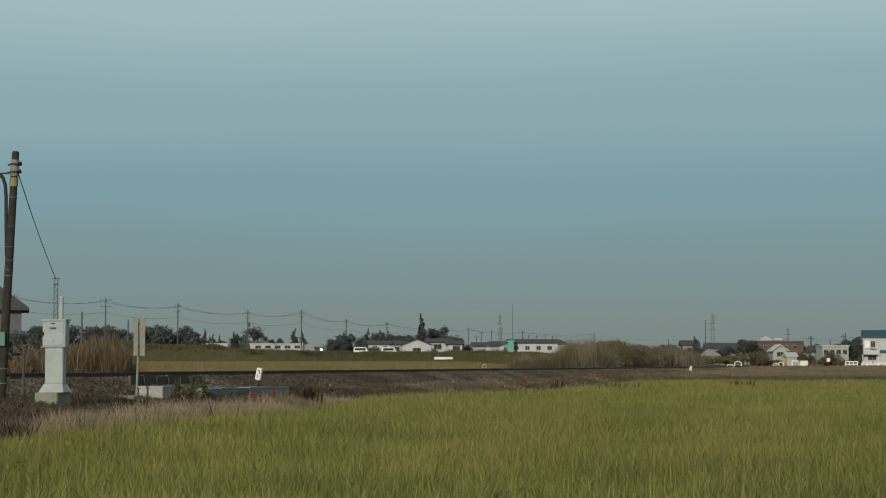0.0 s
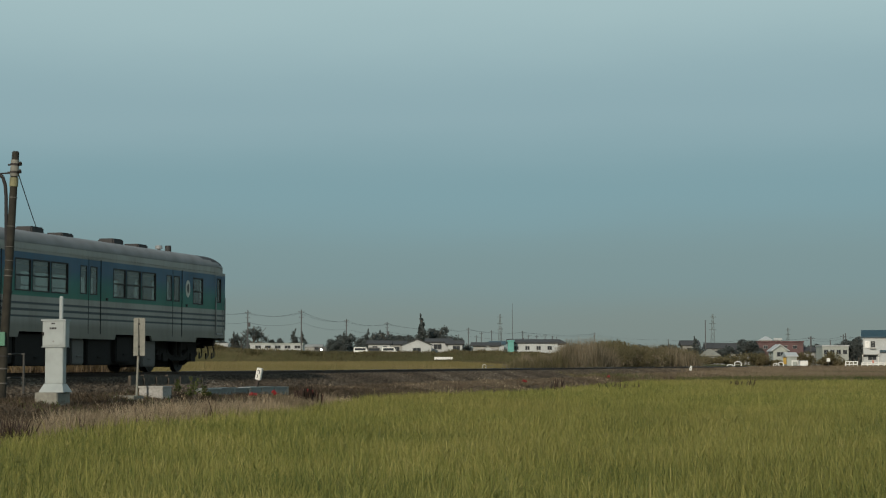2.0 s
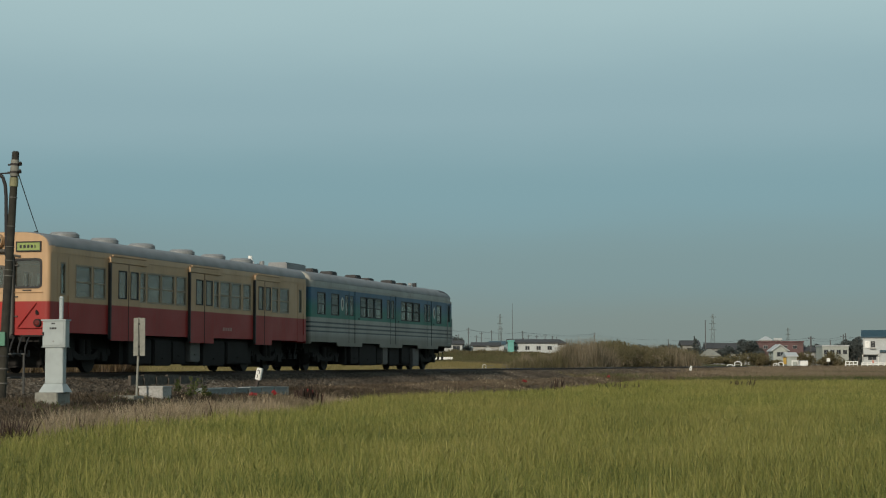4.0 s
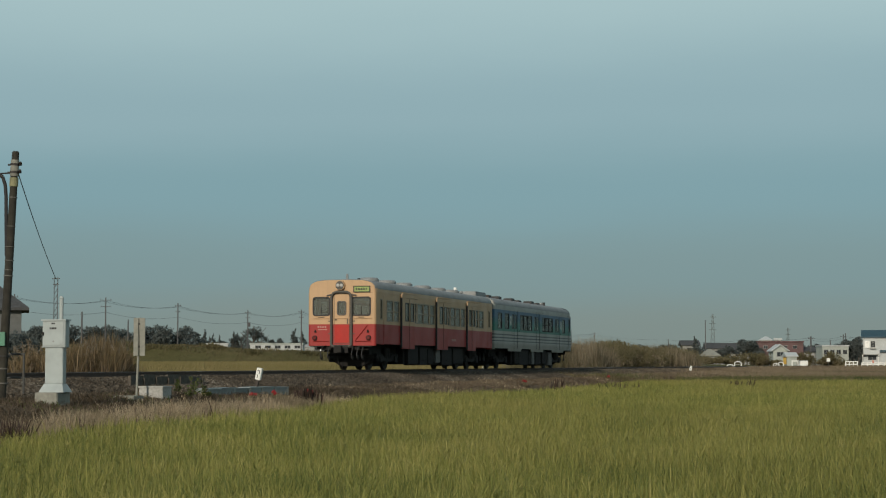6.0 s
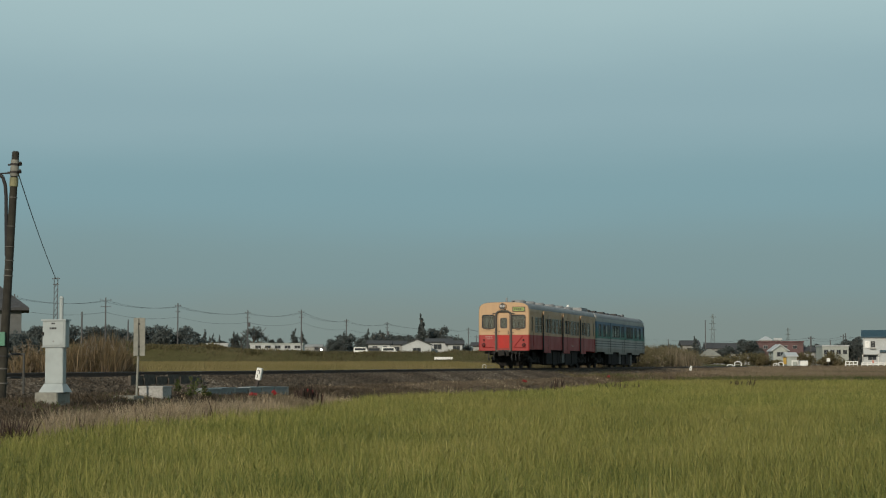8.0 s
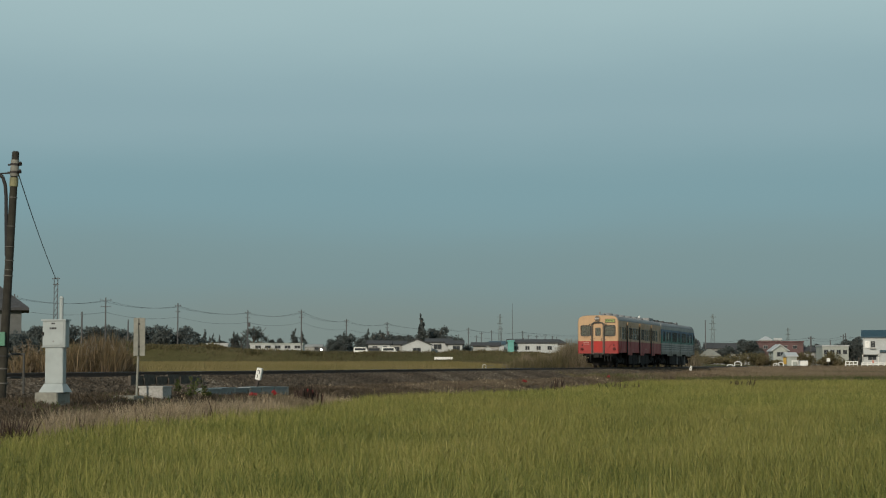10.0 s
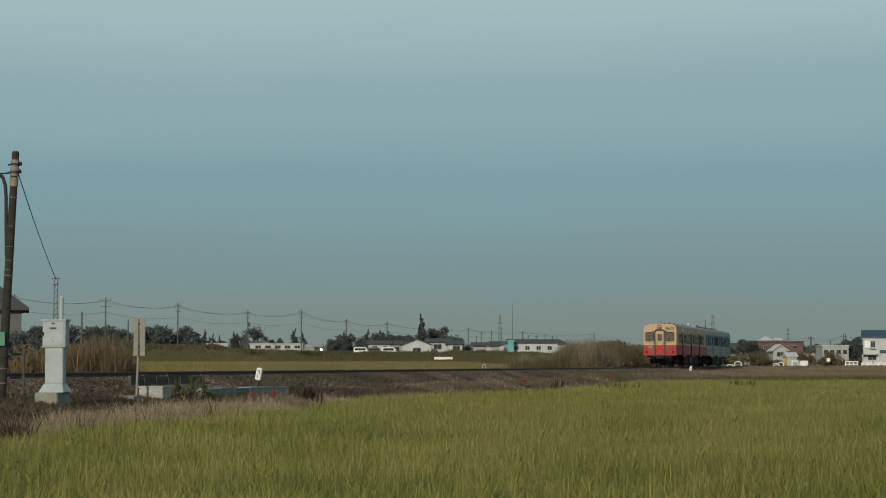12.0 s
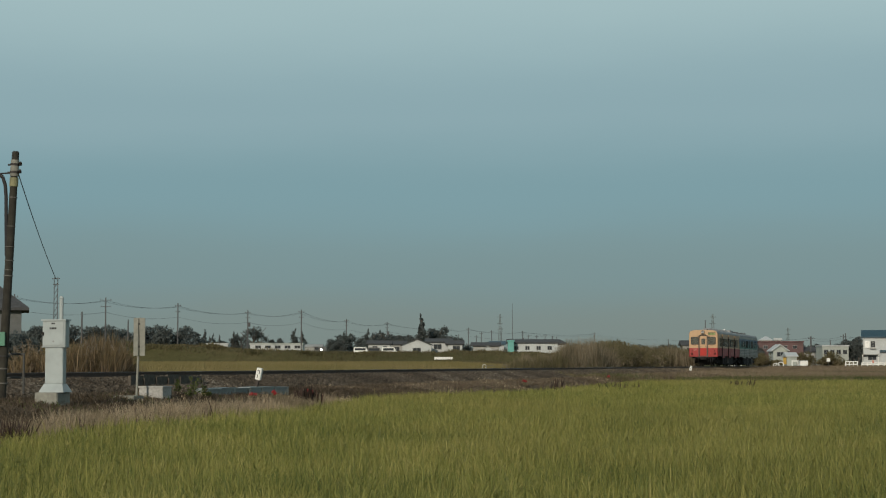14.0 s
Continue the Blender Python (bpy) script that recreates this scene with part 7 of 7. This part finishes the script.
# ---- vehicles and small things far off ----
def far_van(x, y, z, paint, label, lit=False):
    root = tagged(new("van"), label, "van")
    root.location = (x, y, z)
    bm = bmesh.new()
    loft(bm, [[(-1.65, q, 0.35), (1.65, q, 0.35), (1.7, q, 0.95), (1.2, q, 1.05), (0.95, q, 1.75), (-1.6, q, 1.8), (-1.7, q, 1.0)] for q in (-0.72, 0.72)])
    bevelled(bm, 0.04)
    part("body", bm, paint, root)
    bm = bmesh.new()
    slab(bm, lambda a, zz, dd: (a, -0.73 + dd, zz), -1.4, 0.85, 1.1, 1.6, 0, 0.008)
    part("side_window", bm, M_DARKPANE, root)
    bm = bmesh.new()
    up = 1.15 if lit else 0.72
    rod(bm, (1.0 if lit else 1.62, -0.5, up), (1.74, -0.52, up), 0.14, 0.14, 12)
    part("headlamp", bm, M_LIT if lit else M_LAMP, root, "lit white headlamp" if lit else "")
    for a in (-1.05, 1.05):
        bm = bmesh.new()
        rod(bm, (a, -0.75, 0.28), (a, -0.55, 0.28), 0.28, 0.28, 14)
        part("wheel", bm, M_RUBBER, root)
    return root


M_LIT, n, l, b = material("lit_headlamp")
b.inputs["Emission Color"].default_value, b.inputs["Emission Strength"].default_value = (1.0, 0.97, 0.9, 1), 6.0
lit_van = far_van(-25.6, 388, ground_at(-25.6, 388), M_GREYBOX, "dark grey van with its headlamp lit behind the bank", True)
lit_van.matrix_basis = pose(-25.6, 388, ground_at(-25.6, 388) + 0.12, 0, 0, -62)
far_van(-17.09, 390, ground_at(-17.09, 390), M_WHITE, "white van parked behind the bank")
far_van(-14.46, 396, ground_at(-14.46, 396), M_GREYBOX, "grey van parked behind the bank")
far_van(-11.22, 392, ground_at(-11.22, 392), M_WHITE, "white van parked behind the bank")


def utility_box(x, y, z):
    root = tagged(new("utility_box"), "white steel utility box beside the far road", "box")
    root.location = (x, y, z)
    bm = bmesh.new()
    box(bm, -0.65, 0.65, -0.4, 0.4, -0.2, 0.95)
    bevelled(bm, 0.04)
    part("body", bm, M_WHITE, root)
    bm = bmesh.new()
    box(bm, -0.72, 0.72, -0.46, 0.46, 0.952, 1.03)
    part("lid", bm, M_GREYBOX, root)


utility_box(58.26, 300, 1.22)


def board_on_bank():
    root = tagged(new("white_trough"), "long white box lying on the grassy bank", "box")
    x, y = 0.05, 170
    root.location = (x, y, 2.00 - 0.05)
    bm = bmesh.new()
    box(bm, -0.85, 0.85, -0.25, 0.25, 0.06, 0.30)
    bevelled(bm, 0.02)
    part("body", bm, M_WHITE, root)
    for a in (-0.7, 0.7):
        bm = bmesh.new()
        box(bm, a - 0.06, a + 0.06, -0.2, 0.2, -0.2, 0.06)
        part("leg", bm, M_GREYBOX, root)


board_on_bank()


def hoop_barrier(x, y, z, w, h, r=0.075, paint=None, label="white-painted bent pipe barrier"):
    root = tagged(new("hoop_barrier"), label, "barrier", "white pipe barriers")
    root.location = (x, y, z)
    bm = bmesh.new()
    pts = [Vector((-w / 2, 0, -0.3)), Vector((-w / 2, 0, h * 0.7))] + [Vector((-w / 2 * math.cos(a), 0, h * 0.7 + h * 0.3 * math.sin(a))) for a in (0.4, 0.8, 1.2, 1.57, 1.94, 2.34, 2.74)] + [Vector((w / 2, 0, h * 0.7)), Vector((w / 2, 0, -0.3))]
    for p, q in zip(pts, pts[1:]):
        rod(bm, p, q, r, r, 7)
    part("pipe", bm, paint or M_WHITE, root)


for x, y, z, w, h in ((45.28, 285, 1.24, 1.0, 0.75), (43.76, 283, 1.20, 0.9, 0.3), (51.10, 285, 1.15, 0.75, 0.55), (52.42, 288, 1.14, 0.8, 0.75), (52.26, 290, 1.14, 0.5, 0.5),
                      (2.67, 120, 1.37, 0.2, 0.2), (3.12, 122, 1.37, 0.5, 0.14), (4.18, 126, 1.32, 0.3, 0.26)):
    hoop_barrier(x, y, z, w, h, 0.075 if y > 200 else 0.013, None if y > 200 or w < 0.25 else M_GREYBOX)


def panel_fence(x, y, z, w, h, bays, rails, label):
    root = tagged(new("white_fence"), label, "fence")
    root.location = (x, y, z)
    for i in range(bays + 1):
        a = -w / 2 + w * i / bays
        bm = bmesh.new()
        box(bm, a - 0.07, a + 0.07, -0.06, 0.06, -0.3, h)
        part("post", bm, M_WHITE, root)
    for k in rails:
        bm = bmesh.new()
        box(bm, -w / 2, w / 2, -0.04, 0.04, h * k - 0.10, h * k + 0.06)
        part("rail", bm, M_WHITE, root)


panel_fence(66.02, 300, 1.22, 1.9, 0.85, 3, (0.45, 0.95), "white rail fence beside the far road")
panel_fence(71.11, 305, 1.30, 4.6, 0.55, 5, (0.5, 0.95), "long low white guard rail below the house")
panel_fence(55.94, 295, 1.22, 0.95, 1.0, 1, (0.9,), "white gate frame at the far road")


def marker(x, y, z, h, mat, label, w=0.3, top=0.5):
    root = tagged(new("road_marker"), label, "sign")
    root.location = (x, y, z)
    bm = bmesh.new()
    rod(bm, (0, 0, -0.3), (0, 0, h), 0.04, 0.04, 7)
    part("post", bm, M_GREYBOX, root)
    bm = bmesh.new()
    box(bm, -w, w, -0.05, -0.02, h - top, h)
    bevelled(bm, 0.01)
    part("plate", bm, mat, root)


marker(55.25, 300, 1.31, 1.35, M_YELLOW, "yellow road marker board on a post", 0.26, 1.1)
marker(66.43, 320, 1.09, 1.55, M_WHITE, "square white road sign on a post", 0.3, 0.6)
marker(69.49, 300, 1.31, 0.9, M_ORANGE, "small orange marker by the guard rail", 0.1, 0.4)


# ---- what moves ----
def train_s(t):
    """How far along the line the rear of the train stands at t seconds."""
    return -12.33 + 13.679 * t + 0.02366 * t * t


def motions():
    rows = [i * 0.5 for i in range(29)]
    for car, off in CARS:
        walk(car, [(t, track_pose(train_s(t) + off, CENTRE, RAIL_Z)) for t in rows])
    for wheels, x in AXLES:
        walk(wheels, [(i / 30, pose(x, 0, 0.43, 0, math.degrees(train_s(i / 30) / 0.43) % 360, 0)) for i in range(421)])


motions()
